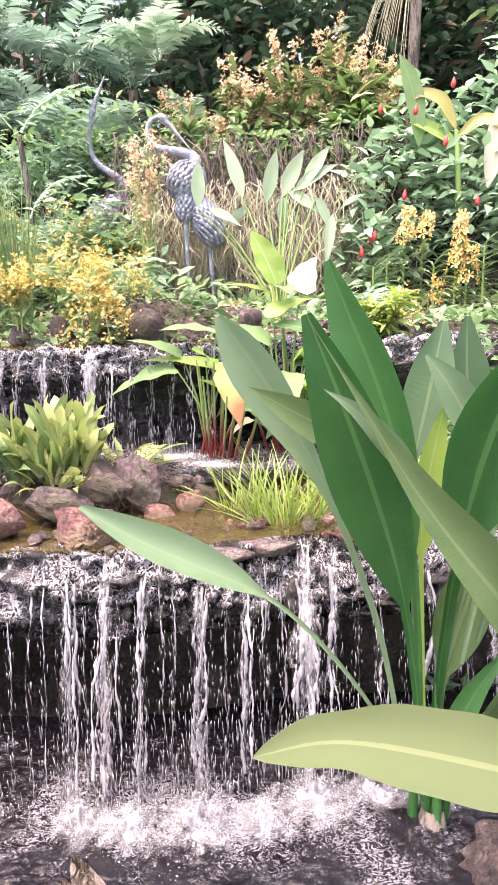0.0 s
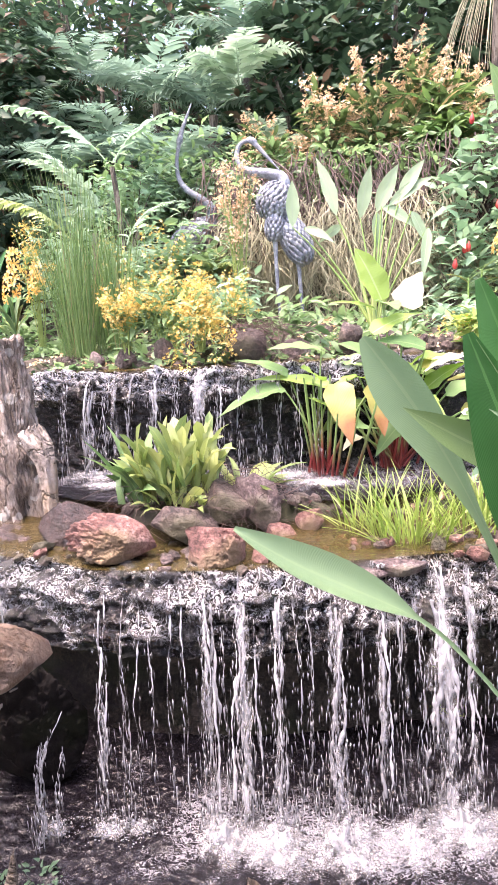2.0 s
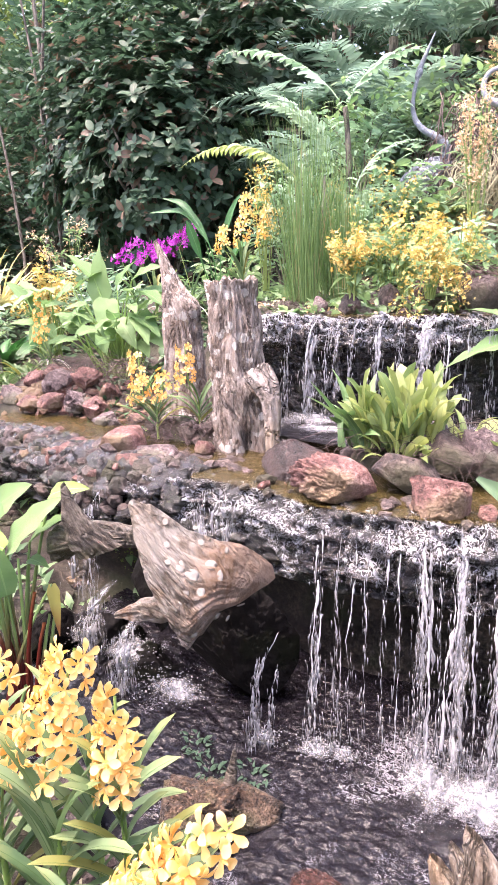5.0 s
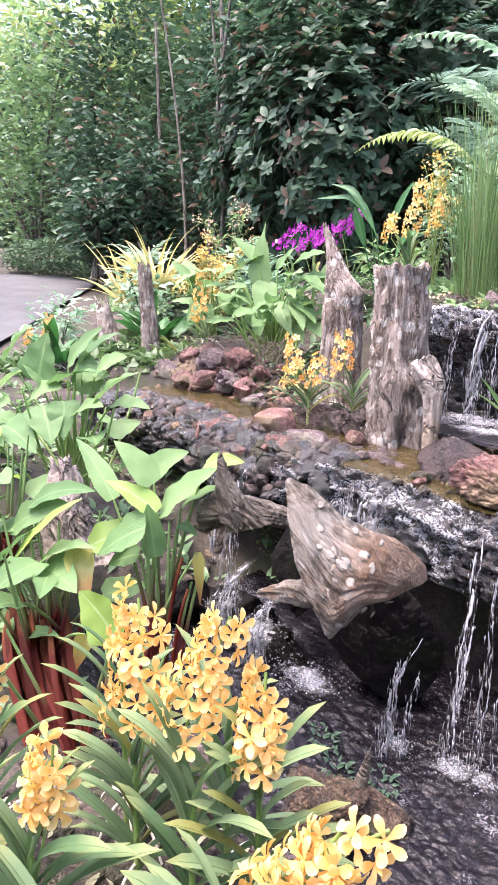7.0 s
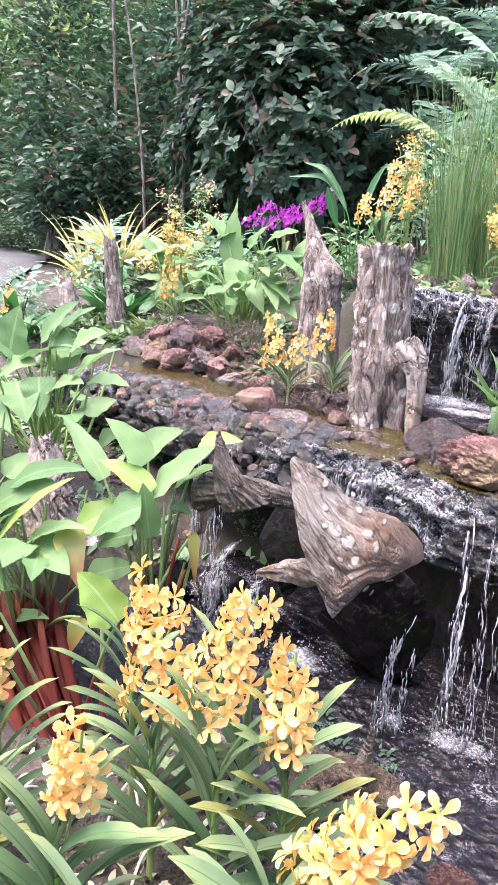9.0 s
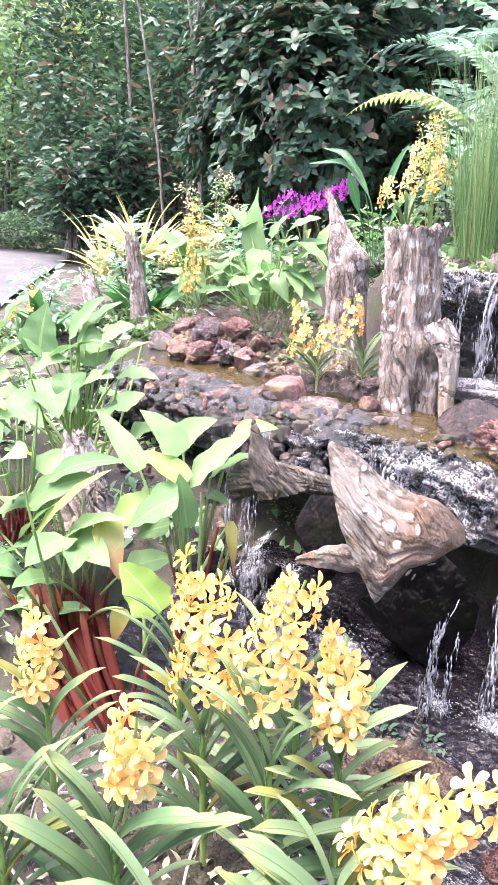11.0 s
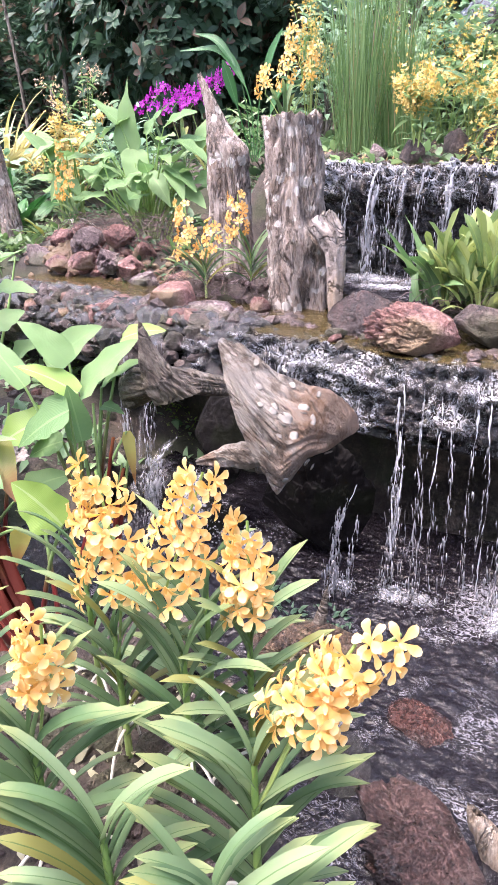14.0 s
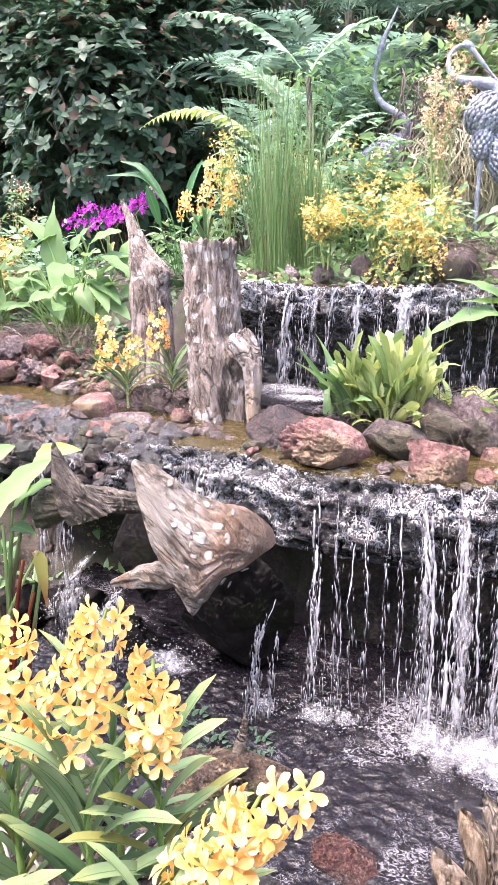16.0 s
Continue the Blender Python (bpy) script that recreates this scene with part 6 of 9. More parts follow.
# arrowroots: joint, tip, width
def arrowroot(at, rows, mats, label, name="arrowroot_plant", stem_mat=M_REDSTEM, extra=0, seed=0, spread=0.12, dome=None, **kw):
    at = (at[0], at[1], max(at[2], float(ground_z(at[0], at[1])) - 0.03))
    ob = thing(name, at, label, "water plant")
    if dome:
        rd = np.random.default_rng(seed + 70)
        rows = list(rows)
        for _ in range(dome[0]):
            a, q = rd.uniform(0, 6.28), math.sqrt(rd.uniform(0, 1))
            j = np.array([at[0] + math.cos(a) * q * dome[1], at[1] + math.sin(a) * q * dome[1] * 0.6, at[2] + dome[2] * (1 - 0.45 * q * q) * rd.uniform(0.6, 1.0)])
            L = rd.uniform(0.13, 0.22)
            rows.append((j, j + np.array([math.cos(a) * L, math.sin(a) * L, rd.normal(0.0, 0.07)]), L * rd.uniform(0.5, 0.68)))
    leaf_rows(ob, at, rows, mats, foot=at, stem_mat=stem_mat, **kw)
    rg = np.random.default_rng(seed)
    for i in range(extra):
        a = rg.normal(0, spread, 2)
        part("stem", Build().add(*tube(curve((a[0] * 0.4, a[1] * 0.4, 0), (a[0] * 0.7, a[1] * 0.7, 0.2), (a[0], a[1], rg.uniform(0.3, 0.55)), 7), np.linspace(0.009, 0.004, 7), 6)), stem_mat, ob)
    return ob


TH, LI, YE, CR, PA = G["thalia"], G["lime"], G["yellowing"], G["cream"], G["thalia_pale"]
arrowroot((-0.28, 3.3, 1.06), [
    ((-0.46, 3.30, 1.56), (-0.76, 3.15, 1.44), 0.16), ((-0.28, 3.40, 1.72), (-0.53, 3.30, 1.74), 0.12), ((-0.44, 3.35, 1.62), (-0.70, 3.25, 1.70), 0.09),
    ((-0.23, 3.35, 1.55), (-0.62, 3.30, 1.60), 0.08), ((-0.21, 3.20, 1.58), (-0.14, 3.08, 1.32), 0.14), ((-0.28, 3.30, 1.59), (-0.36, 3.16, 1.66), 0.1), ((-0.04, 3.25, 1.56), (0.0, 3.15, 1.34), 0.13)],
    [TH, TH, TH, LI, YE, LI, YE], "arrowroot with wide green leaves on stems red at the foot", extra=14, seed=4)
arrowroot((0.06, 3.42, 1.08), [
    ((0.01, 3.50, 1.94), (-0.11, 3.50, 2.19), 0.165), ((0.12, 3.50, 1.90), (0.2, 3.50, 2.06), 0.16), ((-0.02, 3.50, 1.90), (-0.24, 3.40, 1.94), 0.05),
    ((-0.02, 3.40, 1.67), (-0.20, 3.35, 1.75), 0.1), ((0.20, 3.40, 1.71), (-0.02, 3.40, 1.75), 0.11), ((0.09, 3.40, 1.58), (0.20, 3.40, 1.68), 0.11),
    ((0.31, 3.50, 1.54), (0.60, 3.40, 1.56), 0.085), ((-0.04, 3.40, 1.79), (0.20, 3.50, 1.87), 0.11), ((0.09, 3.30, 1.38), (-0.04, 3.20, 1.24), 0.1), ((0.02, 3.5, 1.93), (0.06, 3.4, 1.9), 0.12)],
    [LI, CR, LI, TH, TH, LI, YE, LI, TH, TH], "arrowroot with lime leaves and one cream young leaf", extra=8, seed=5, dome=(30, 0.34, 0.62))
arrowroot((0.0, 4.35, 1.75), [
    ((-0.22, 4.40, 2.48), (-0.33, 4.40, 2.82), 0.13), ((-0.08, 4.40, 2.45), (-0.01, 4.40, 2.75), 0.12), ((0.02, 4.40, 2.48), (0.15, 4.40, 2.74), 0.13),
    ((0.15, 4.40, 2.54), (0.30, 4.40, 2.75), 0.11), ((0.09, 4.40, 2.51), (0.35, 4.40, 2.65), 0.1), ((0.05, 4.40, 2.51), (0.25, 4.40, 2.37), 0.1), ((0.02, 4.40, 2.48), (0.02, 4.40, 2.26), 0.09),
    ((-0.48, 4.30, 2.42), (-0.47, 4.30, 2.69), 0.12), ((-0.41, 4.30, 2.41), (-0.23, 4.30, 2.31), 0.08), ((0.22, 4.40, 2.47), (0.32, 4.40, 2.24), 0.09), ((0.32, 4.40, 2.37), (0.27, 4.30, 2.04), 0.09), ((-0.19, 4.40, 2.42), (-0.33, 4.40, 2.33), 0.08)],
    PA, "arrowroot with pale grey-green pointed leaves before dry roots", stem_mat=M_GREENSTEM, up=(0.25, -1, 0.3), shape="lance", slim=0.72)
NEAR = (0.35, -0.5, 1)
arrowroot((-1.74, 1.52, 0.5), [
    ((-1.79, 1.55, 1.15), (-1.925, 1.5, 1.275), 0.085), ((-1.93, 1.6, 1.104), (-1.743, 1.66, 1.241), 0.12), ((-1.763, 1.55, 1.051), (-1.6, 1.64, 1.22), 0.115), ((-1.933, 1.5, 1.074), (-2.2, 1.55, 1.23), 0.075),
    ((-1.744, 1.52, 1.074), (-1.91, 1.45, 1.155), 0.08), ((-1.719, 1.45, 1.047), (-1.872, 1.38, 0.93), 0.14), ((-1.69, 1.68, 1.205), (-1.54, 1.7, 1.238), 0.06), ((-1.738, 1.62, 1.065), (-1.58, 1.66, 1.16), 0.078),
    ((-1.733, 1.5, 0.93), (-1.743, 1.48, 1.111), 0.076), ((-1.81, 1.5, 0.916), (-1.91, 1.45, 0.865), 0.08), ((-1.728, 1.6, 1.011), (-1.645, 1.6, 0.994), 0.046), ((-1.643, 1.6, 0.941), (-1.613, 1.58, 0.775), 0.036)],
    [TH, TH, TH, TH, LI, TH, LI, TH, TH, TH, TH, YE], "arrowroot with broad bluish-green leaves and red stems beside the cascade", extra=5, seed=6, up=NEAR, spread=0.07, slim=1.08)
arrowroot((-2.1, 1.35, 0.48), [
    ((-2.3, 1.42, 0.99), (-1.895, 1.4, 1.135), 0.082), ((-2.4, 1.4, 0.88), (-2.015, 1.4, 1.056), 0.11), ((-2.275, 1.32, 0.807), (-1.908, 1.36, 1.118), 0.07), ((-2.129, 1.35, 0.855), (-1.835, 1.35, 0.976), 0.095),
    ((-2.4, 1.36, 0.77), (-2.167, 1.36, 0.951), 0.114), ((-2.098, 1.32, 0.844), (-1.842, 1.28, 0.851), 0.135), ((-2.4, 1.3, 0.735), (-2.05, 1.28, 0.84), 0.11), ((-1.973, 1.38, 0.932), (-1.851, 1.32, 0.787), 0.09),
    ((-1.748, 1.24, 0.766), (-1.774, 1.22, 0.647), 0.052), ((-2.34, 1.25, 0.57), (-2.135, 1.22, 0.617), 0.115), ((-2.12, 1.26, 0.6), (-1.905, 1.25, 0.695), 0.058), ((-2.7, 1.4, 0.74), (-2.303, 1.4, 0.897), 0.136), ((-2.65, 1.3, 0.6), (-2.296, 1.28, 0.671), 0.136)],
    [TH, TH, LI, TH, TH, TH, TH, YE, YE, TH, TH, TH, TH], "arrowroot with large bluish-green leaves and dark red stems", extra=10, seed=7, spread=0.16, dome=(5, 0.3, 0.55), up=NEAR, slim=1.08)
arrowroot((-1.62, 1.2, 0.46), [((-1.551, 1.2, 0.848), (-1.685, 1.18, 0.95), 0.135)], [LI], "young arrowroot with one pale leaf behind orchids", extra=4, seed=8, up=(0.5, -1, 0.6))
arrowroot((-2.95, 2.05, 0.75), [
    ((-3.141, 2.0, 1.283), (-3.11, 2.05, 1.52), 0.185), ((-3.028, 2.1, 1.361), (-2.81, 2.15, 1.558), 0.11), ((-3.006, 2.15, 1.371), (-2.755, 2.2, 1.532), 0.11), ((-3.013, 2.0, 1.281), (-2.62, 2.0, 1.376), 0.117),
    ((-2.685, 2.0, 1.234), (-2.38, 2.0, 1.4), 0.14), ((-2.77, 1.95, 1.182), (-2.495, 1.9, 1.253), 0.1), ((-3.151, 1.95, 1.194), (-2.865, 1.95, 1.282), 0.138), ((-2.953, 1.9, 1.196), (-2.775, 1.82, 1.05), 0.174),
    ((-2.854, 1.95, 1.224), (-2.766, 1.88, 1.065), 0.142), ((-3.148, 1.8, 1.085), (-2.79, 1.75, 1.02), 0.145), ((-3.53, 2.0, 1.192), (-3.22, 2.0, 1.331), 0.18), ((-3.6, 2.1, 1.352), (-3.33, 2.1, 1.537), 0.175),
    ((-2.859, 2.1, 1.241), (-2.956, 2.15, 1.441), 0.128), ((-2.808, 2.1, 1.35), (-2.575, 2.1, 1.442), 0.105), ((-3.5, 1.9, 1.035), (-3.235, 1.9, 1.179), 0.18)],
    [TH], "arrowroot clump with large mint-green leaves over the water", extra=10, seed=9, spread=0.18, stem_mat=M_GREENSTEM, dome=(9, 0.38, 0.6), up=NEAR, slim=1.15)
arrowroot((-3.12, 3.85, 1.2), [
    ((-3.28, 3.90, 1.75), (-3.24, 3.90, 2.20), 0.19), ((-3.33, 3.90, 1.94), (-3.61, 3.90, 2.12), 0.15), ((-3.23, 3.90, 1.79), (-3.14, 3.75, 1.49), 0.18), ((-3.08, 3.90, 1.76), (-2.68, 3.90, 1.83), 0.16),
    ((-2.92, 3.80, 1.69), (-2.65, 3.70, 1.53), 0.15), ((-3.28, 3.80, 1.66), (-3.44, 3.66, 1.6), 0.16), ((-3.54, 3.90, 1.87), (-3.7, 3.86, 1.76), 0.17)] + [
    ((-2.99, 3.90, 1.91), (-2.74, 3.90, 1.98), 0.15),
    ((-2.85, 3.80, 1.83), (-2.55, 3.74, 1.66), 0.15), ((-3.06, 3.80, 1.65), (-2.84, 3.70, 1.45), 0.14), ((-3.48, 3.90, 1.87), (-3.23, 3.90, 1.98), 0.16), ((-3.13, 3.90, 1.87), (-3.0, 4.00, 2.05), 0.15),
    ((-2.76, 3.90, 1.76), (-2.72, 4.00, 1.96), 0.14), ((-3.35, 3.80, 1.75), (-3.45, 3.68, 1.55), 0.15), ((-3.20, 3.75, 1.62), (-3.07, 3.66, 1.42), 0.17), ((-2.91, 3.80, 1.50), (-2.75, 3.70, 1.40), 0.12)],
    [TH], "lush arrowroot clump with pointed green leaves behind red rocks", extra=10, seed=10, spread=0.2, stem_mat=M_GREENSTEM, dome=(30, 0.42, 0.75))
arrowroot((-3.85, 3.95, 1.2), [((-3.98, 3.90, 1.70), (-3.59, 3.90, 1.75), 0.15), ((-4.14, 4.00, 1.78), (-3.79, 4.00, 1.87), 0.15), ((-3.9, 3.9, 1.6), (-4.15, 3.85, 1.62), 0.14), ((-3.8, 3.85, 1.6), (-3.6, 3.75, 1.5), 0.13), ((-4.0, 4.0, 1.75), (-4.2, 4.05, 1.95), 0.13)], [TH], "arrowroot with long green leaves by the post", extra=6, seed=11, stem_mat=M_GREENSTEM, dome=(14, 0.35, 0.6))

arrowroot((-2.7, 1.5, 0.6), [((-2.75, 1.5, 1.0), (-3.0, 1.5, 1.12), 0.15), ((-2.65, 1.45, 0.98), (-2.4, 1.4, 1.05), 0.15)], [TH, TH, LI], "arrowroot with broad green leaves at the pool's far bank", extra=8, seed=13, dome=(11, 0.4, 0.45))
arrowroot((-3.4, 1.7, 0.75), [((-3.4, 1.7, 1.2), (-3.6, 1.7, 1.35), 0.17), ((-3.3, 1.65, 1.15), (-3.05, 1.6, 1.2), 0.16)], [TH, TH, TH, LI], "arrowroot with broad green leaves at the pool's far bank", extra=6, seed=14, stem_mat=M_GREENSTEM, dome=(12, 0.4, 0.5))
red = thing("arrowroot_sheaths", (-1.85, 1.18, 0.44), "dark red leaf sheaths at the foot of the arrowroots", "water plant")
rg = np.random.default_rng(17)
for i in range(30):
    x0, y0 = -1.64 - 0.26 * rg.uniform(0, 1), 1.08 + 0.16 * rg.uniform(0, 1)
    u = rg.uniform(0, 1)
    L = rg.uniform(0.4, 0.68)
    x1, z1, y1 = x0 - L * (1.0 - 0.45 * u), 0.45 + L * (0.06 + 0.46 * u), y0 + L * 0.28
    mid = np.array([(x0 + x1) / 2 - 0.02, (y0 + y1) / 2, 0.44 + (z1 - 0.44) * 0.6])
    blade(red, (-1.85, 1.18, 0.44), [(x0, y0, 0.42), (0.5 * x0 + 0.5 * mid[0], 0.5 * y0 + 0.5 * mid[1], 0.43 + 0.5 * (mid[2] - 0.43)), tuple(mid), (x1, y1, z1)], rg.uniform(0.018, 0.045), G["sheath"], (0.3, -1, 0.5), 0.7, shape="strap")
for x0, x1, z0, z1 in [(-1.635, -1.611, 0.6, 0.965), (-1.605, -1.586, 0.6, 0.87)]:
    part("stem", Build().add(*tube(curve((x0 + 1.85, 0.25, z0 - 0.44 - 0.15), (x0 + 1.85, 0.27, (z0 + z1) / 2 - 0.44), (x1 + 1.85, 0.32, z1 - 0.44), 8), np.linspace(0.008, 0.005, 8), 7)), G["sheath"], red, "thin crimson stem")


# ---- orchids ----
def flower_mesh(name, mat, size, slim=0.62):
    b = Build()
    for k, a in enumerate([90, 18, 162, 306, 234]):
        v, f, uv = leaf(size * (1.0 if k < 3 else 0.95), size * slim * (1.0 if k != 0 else 0.9), "petal", 0.9, 0.3, 0.12, 7, 3, 0.6)
        b.add(xf(v, pose(0, 0, 0, 0, 0, a - 90)), f, uv)
    v, f, uv = leaf(size * 0.5, size * 0.3, "ovate", -1.2, 0.5, 0, 4, 3, 0.5)
    b.add(xf(v, pose(0, 0, 0.002, 0, 0, 180)), f, uv)
    return b.mesh(name, mat)


FLOWER = [flower_mesh("flower", G["petal"], s, k) for s, k in ((0.037, 0.5), (0.035, 0.45), (0.033, 0.54))]
FLOWER_SMALL = [flower_mesh("flower", G["petal"], 0.032, 0.68), flower_mesh("flower", G["petal"], 0.028, 0.6)]
FLOWER_ORANGE = [flower_mesh("flower", G["orange_bloom"], 0.034, 0.6), flower_mesh("flower", G["orange_bloom"], 0.03, 0.66)]
FLOWER_MAGENTA = [flower_mesh("flower", G["magenta"], 0.03, 0.55), flower_mesh("flower", G["magenta"], 0.026, 0.6)]
ORCHID_LEAF = [Build().add(*leaf(L, w * 0.94, "strap", bd, 0.55, 0.02, 10, 5)).mesh("leaf", G["orchid"]) for L, w, bd in ((0.27, 0.031, 0.7), (0.25, 0.031, 0.95), (0.23, 0.028, 1.25), (0.28, 0.029, 0.55), (0.21, 0.026, 0.7))]


def spike(ob, foot, a, z, n, width, flowers, seed, face=-100.0, size=1.0):
    """A flower spike: a stalk from foot to z over a, with flowers all round its upper part."""
    rg = np.random.default_rng(seed)
    a, z = np.array(a, float), np.array(z, float)
    st = part("flower_spike", Build().add(*tube(np.concatenate([curve(foot, (np.array(foot) + a) / 2 + (0, 0, 0.02), a, 6), curve(a, (a + z) / 2, z, 6)[1:]]), 0.003, 5)), M_GREENSTEM, ob)
    d = z - a
    n = max(int(n * 0.86), 3)
    for i in range(n):
        s = (i + 0.5) / n
        c = a + d * s
        ang = radians(face) + (i * 2.4 % 6.283 - 3.14) * 0.55 + rg.normal(0, 0.2)
        r = width * (1.0 - 0.45 * s) * rg.uniform(0.55, 1.0)
        p = c + np.array([math.cos(ang) * r, math.sin(ang) * r, rg.normal(0, 0.008)])
        tilt = 78 + rg.normal(0, 16)
        fl = part("flower", flowers[i % len(flowers)], None, st)
        fl.matrix_basis = pose(*p, 0, 0, math.degrees(ang) + 90) @ pose(0, 0, 0, tilt, 0, 0) @ pose(0, 0, 0, 0, 0, rg.uniform(-25, 25)) @ Matrix.Scale(size * rg.uniform(0.85, 1.12), 4)
    return st


def orchid(at, height, n_leaf, spikes, label, rz=0.0, size=1.0, flowers=FLOWER, seed=1, roots=4, group="", leaves=ORCHID_LEAF, lean=(0, 0), low=0.15, z_up=80):
    """A strap-leaved orchid: two ranks of arching leaves on one stem, flower spikes, pale roots."""
    at = (at[0], at[1], max(at[2], float(ground_z(at[0], at[1])) - 0.03))
    ob = thing("orchid_plant", at, label, "orchid", group)
    rg = np.random.default_rng(seed)
    tip = np.array([lean[0], lean[1], height])
    part("stem", Build().add(*tube(curve((0, 0, -0.03), tip * 0.5, tip, 8), np.linspace(0.009, 0.006, 8) * size, 7)), M_GREENSTEM, ob)
    for i in range(n_leaf):
        s = low + (1 - low) * i / max(n_leaf - 1, 1)
        side = 180 * (i % 2)
        p = tip * s
        lf = part("leaf", leaves[int(rg.integers(len(leaves)))], None, ob)
        up = z_up - 32 * (1 - s) + rg.normal(0, 6)
        lf.matrix_basis = pose(*p, 0, 0, rz + side + rg.normal(0, 9)) @ pose(0, 0, 0, up, rg.normal(0, 9), 0) @ Matrix.Scale(size * rg.uniform(0.8, 1.1) * (0.8 + 0.3 * (1 - abs(s - 0.5))), 4)
    for j in range(roots):
        a = rg.uniform(0, 6.28)
        q = np.array([math.cos(a), math.sin(a), 0]) * rg.uniform(0.06, 0.16)
        part("root", Build().add(*tube(curve((0, 0, 0.08), q * 0.6 + (0, 0, 0.1), q + (0, 0, -0.02), 8), 0.0035, 5)), M_WHITEROOT, ob, "pale aerial root")
    for k, (a, z, n, w) in enumerate(spikes):
        at_a, at_z = np.array(a) - np.array(at), np.array(z) - np.array(at)
        spike(ob, tip * 0.7, at_a, at_z, n, w, flowers, seed * 10 + k, size=size if flowers is not FLOWER else 1.0)
    return ob


FRONT = "yellow orchids in the foreground"
YL = "yellow-flowered orchid with arching strap leaves on the bank"
orchid((-0.8, 0.8, 0.43), 0.36, 21, [((-0.755, 0.865, 0.875), (-0.69, 0.92, 1.01), 32, 0.075), ((-0.72, 0.88, 0.96), (-0.63, 0.95, 1.03), 10, 0.05)], YL, -62, seed=3, group=FRONT, lean=(-0.02, 0.03))
orchid((-0.94, 1.05, 0.45), 0.4, 18, [((-0.94, 1.05, 0.89), (-0.95, 1.07, 1.08), 30, 0.058)], YL, -48, seed=4, group=FRONT, size=0.95)
orchid((-1.05, 0.98, 0.45), 0.36, 18, [((-1.11, 1.02, 0.91), (-1.04, 1.07, 1.16), 42, 0.08)], YL, -72, seed=5, group=FRONT)
orchid((-1.22, 0.98, 0.45), 0.34, 21, [((-1.2, 1.0, 0.91), (-1.27, 1.04, 1.13), 46, 0.092)], YL, -55, seed=6, group=FRONT)
orchid((-1.2, 0.72, 0.42), 0.36, 21, [((-1.19, 0.76, 0.85), (-1.17, 0.76, 0.993), 26, 0.058)], YL, -66, seed=7, group=FRONT, size=1.05)
orchid((-1.55, 0.84, 0.46), 0.32, 15, [((-1.58, 0.85, 0.8), (-1.56, 0.86, 1.0), 24, 0.06)], YL, -45, seed=8, group=FRONT)
orchid((-1.0, 0.66, 0.42), 0.3, 18, [], "leafy orchid plant without flowers on the bank", -60, seed=9, group=FRONT)
orchid((-1.4, 0.62, 0.42), 0.3, 18, [], "leafy orchid plant without flowers on the bank", -52, seed=10, group=FRONT, size=1.05)
orchid((-1.08, 1.12, 0.45), 0.42, 15, [], "leafy orchid plant without flowers on the bank", -80, seed=12, group=FRONT)
orchid((-1.38, 1.08, 0.46), 0.4, 18, [], "leafy orchid plant without flowers on the bank", -40, seed=13, group=FRONT, size=0.9)
orchid((-1.62, 0.66, 0.44), 0.26, 15, [], "leafy orchid plant without flowers on the bank", -70, seed=14, group=FRONT)
for k, (x, y, r) in enumerate([(-0.8, 0.66, -58)]):
    orchid((x, y, 0.42), 0.3, 19, [], "leafy orchid plant without flowers on the bank", r, seed=15 + k, group=FRONT)

ISLET = "small orchids on the islet"
orchid((-2.08, 2.82, 1.13), 0.13, 17, [((-2.16, 2.83, 1.28), (-2.2, 2.86, 1.52), 30, 0.085), ((-2.06, 2.84, 1.3), (-2.05, 2.86, 1.45), 14, 0.06)], "small orange-yellow orchid among stones on the islet", -40, 0.8, seed=21, group=ISLET, flowers=FLOWER_SMALL[:1] + FLOWER_ORANGE, roots=0)
orchid((-1.88, 2.9, 1.14), 0.14, 16, [((-1.92, 2.88, 1.38), (-1.93, 2.88, 1.56), 24, 0.07)], "small orange-yellow orchid beside the stump", -50, 0.8, seed=22, group=ISLET, flowers=FLOWER_SMALL[:1] + FLOWER_ORANGE, roots=0)
BACKO = "orchids behind the stumps"
orchid((-2.3, 4.2, 1.78), 0.16, 10, [((-2.42, 4.18, 2.08), (-2.42, 4.2, 2.22), 16, 0.06), ((-2.28, 4.18, 2.1), (-2.24, 4.2, 2.42), 26, 0.06), ((-2.14, 4.2, 2.1), (-2.1, 4.22, 2.34), 14, 0.045)], "golden-yellow orchid in bloom behind the stump", 0, 0.9, seed=23, group=BACKO)
for k, (x, z) in enumerate([(-3.5, 2.12), (-3.3, 2.1), (-3.12, 2.12), (-2.95, 2.2)]):
    orchid((x, 4.6, 1.62), 0.2, 6, [((x - 0.08, 4.56, z - 0.06), (x + 0.06, 4.6, z + 0.1), 34, 0.12)], "magenta orchid in full bloom before dark shrubs", 30 * k, 0.9, seed=25 + k, group=BACKO, flowers=FLOWER_MAGENTA)
ORA = "orange orchids by the red rocks"
for k, (x, y, z0, z1, n) in enumerate([(-3.72, 3.75, 1.5, 1.85, 24), (-3.62, 3.7, 1.48, 1.7, 14), (-4.85, 3.2, 1.3, 1.5, 18), (-4.95, 3.1, 1.25, 1.4, 12)]):
    orchid((x, y, float(ground_z(x, y))), 0.14, 9, [((x - 0.02, y - 0.03, z0), (x, y, z1), n, 0.05)], "orange orchid with narrow leaves beside the water", 25 * k, 0.75, seed=30 + k, group=ORA, flowers=FLOWER_ORANGE)
RIGHTO = "tall yellow orchids on the slope"
SHORT = [Build().add(*leaf(L, 0.022, "strap", bd, 0.4, 0.0, 6, 3)).mesh("leaf", G["orchid"]) for L, bd in ((0.2, 0.8), (0.17, 1.0))]
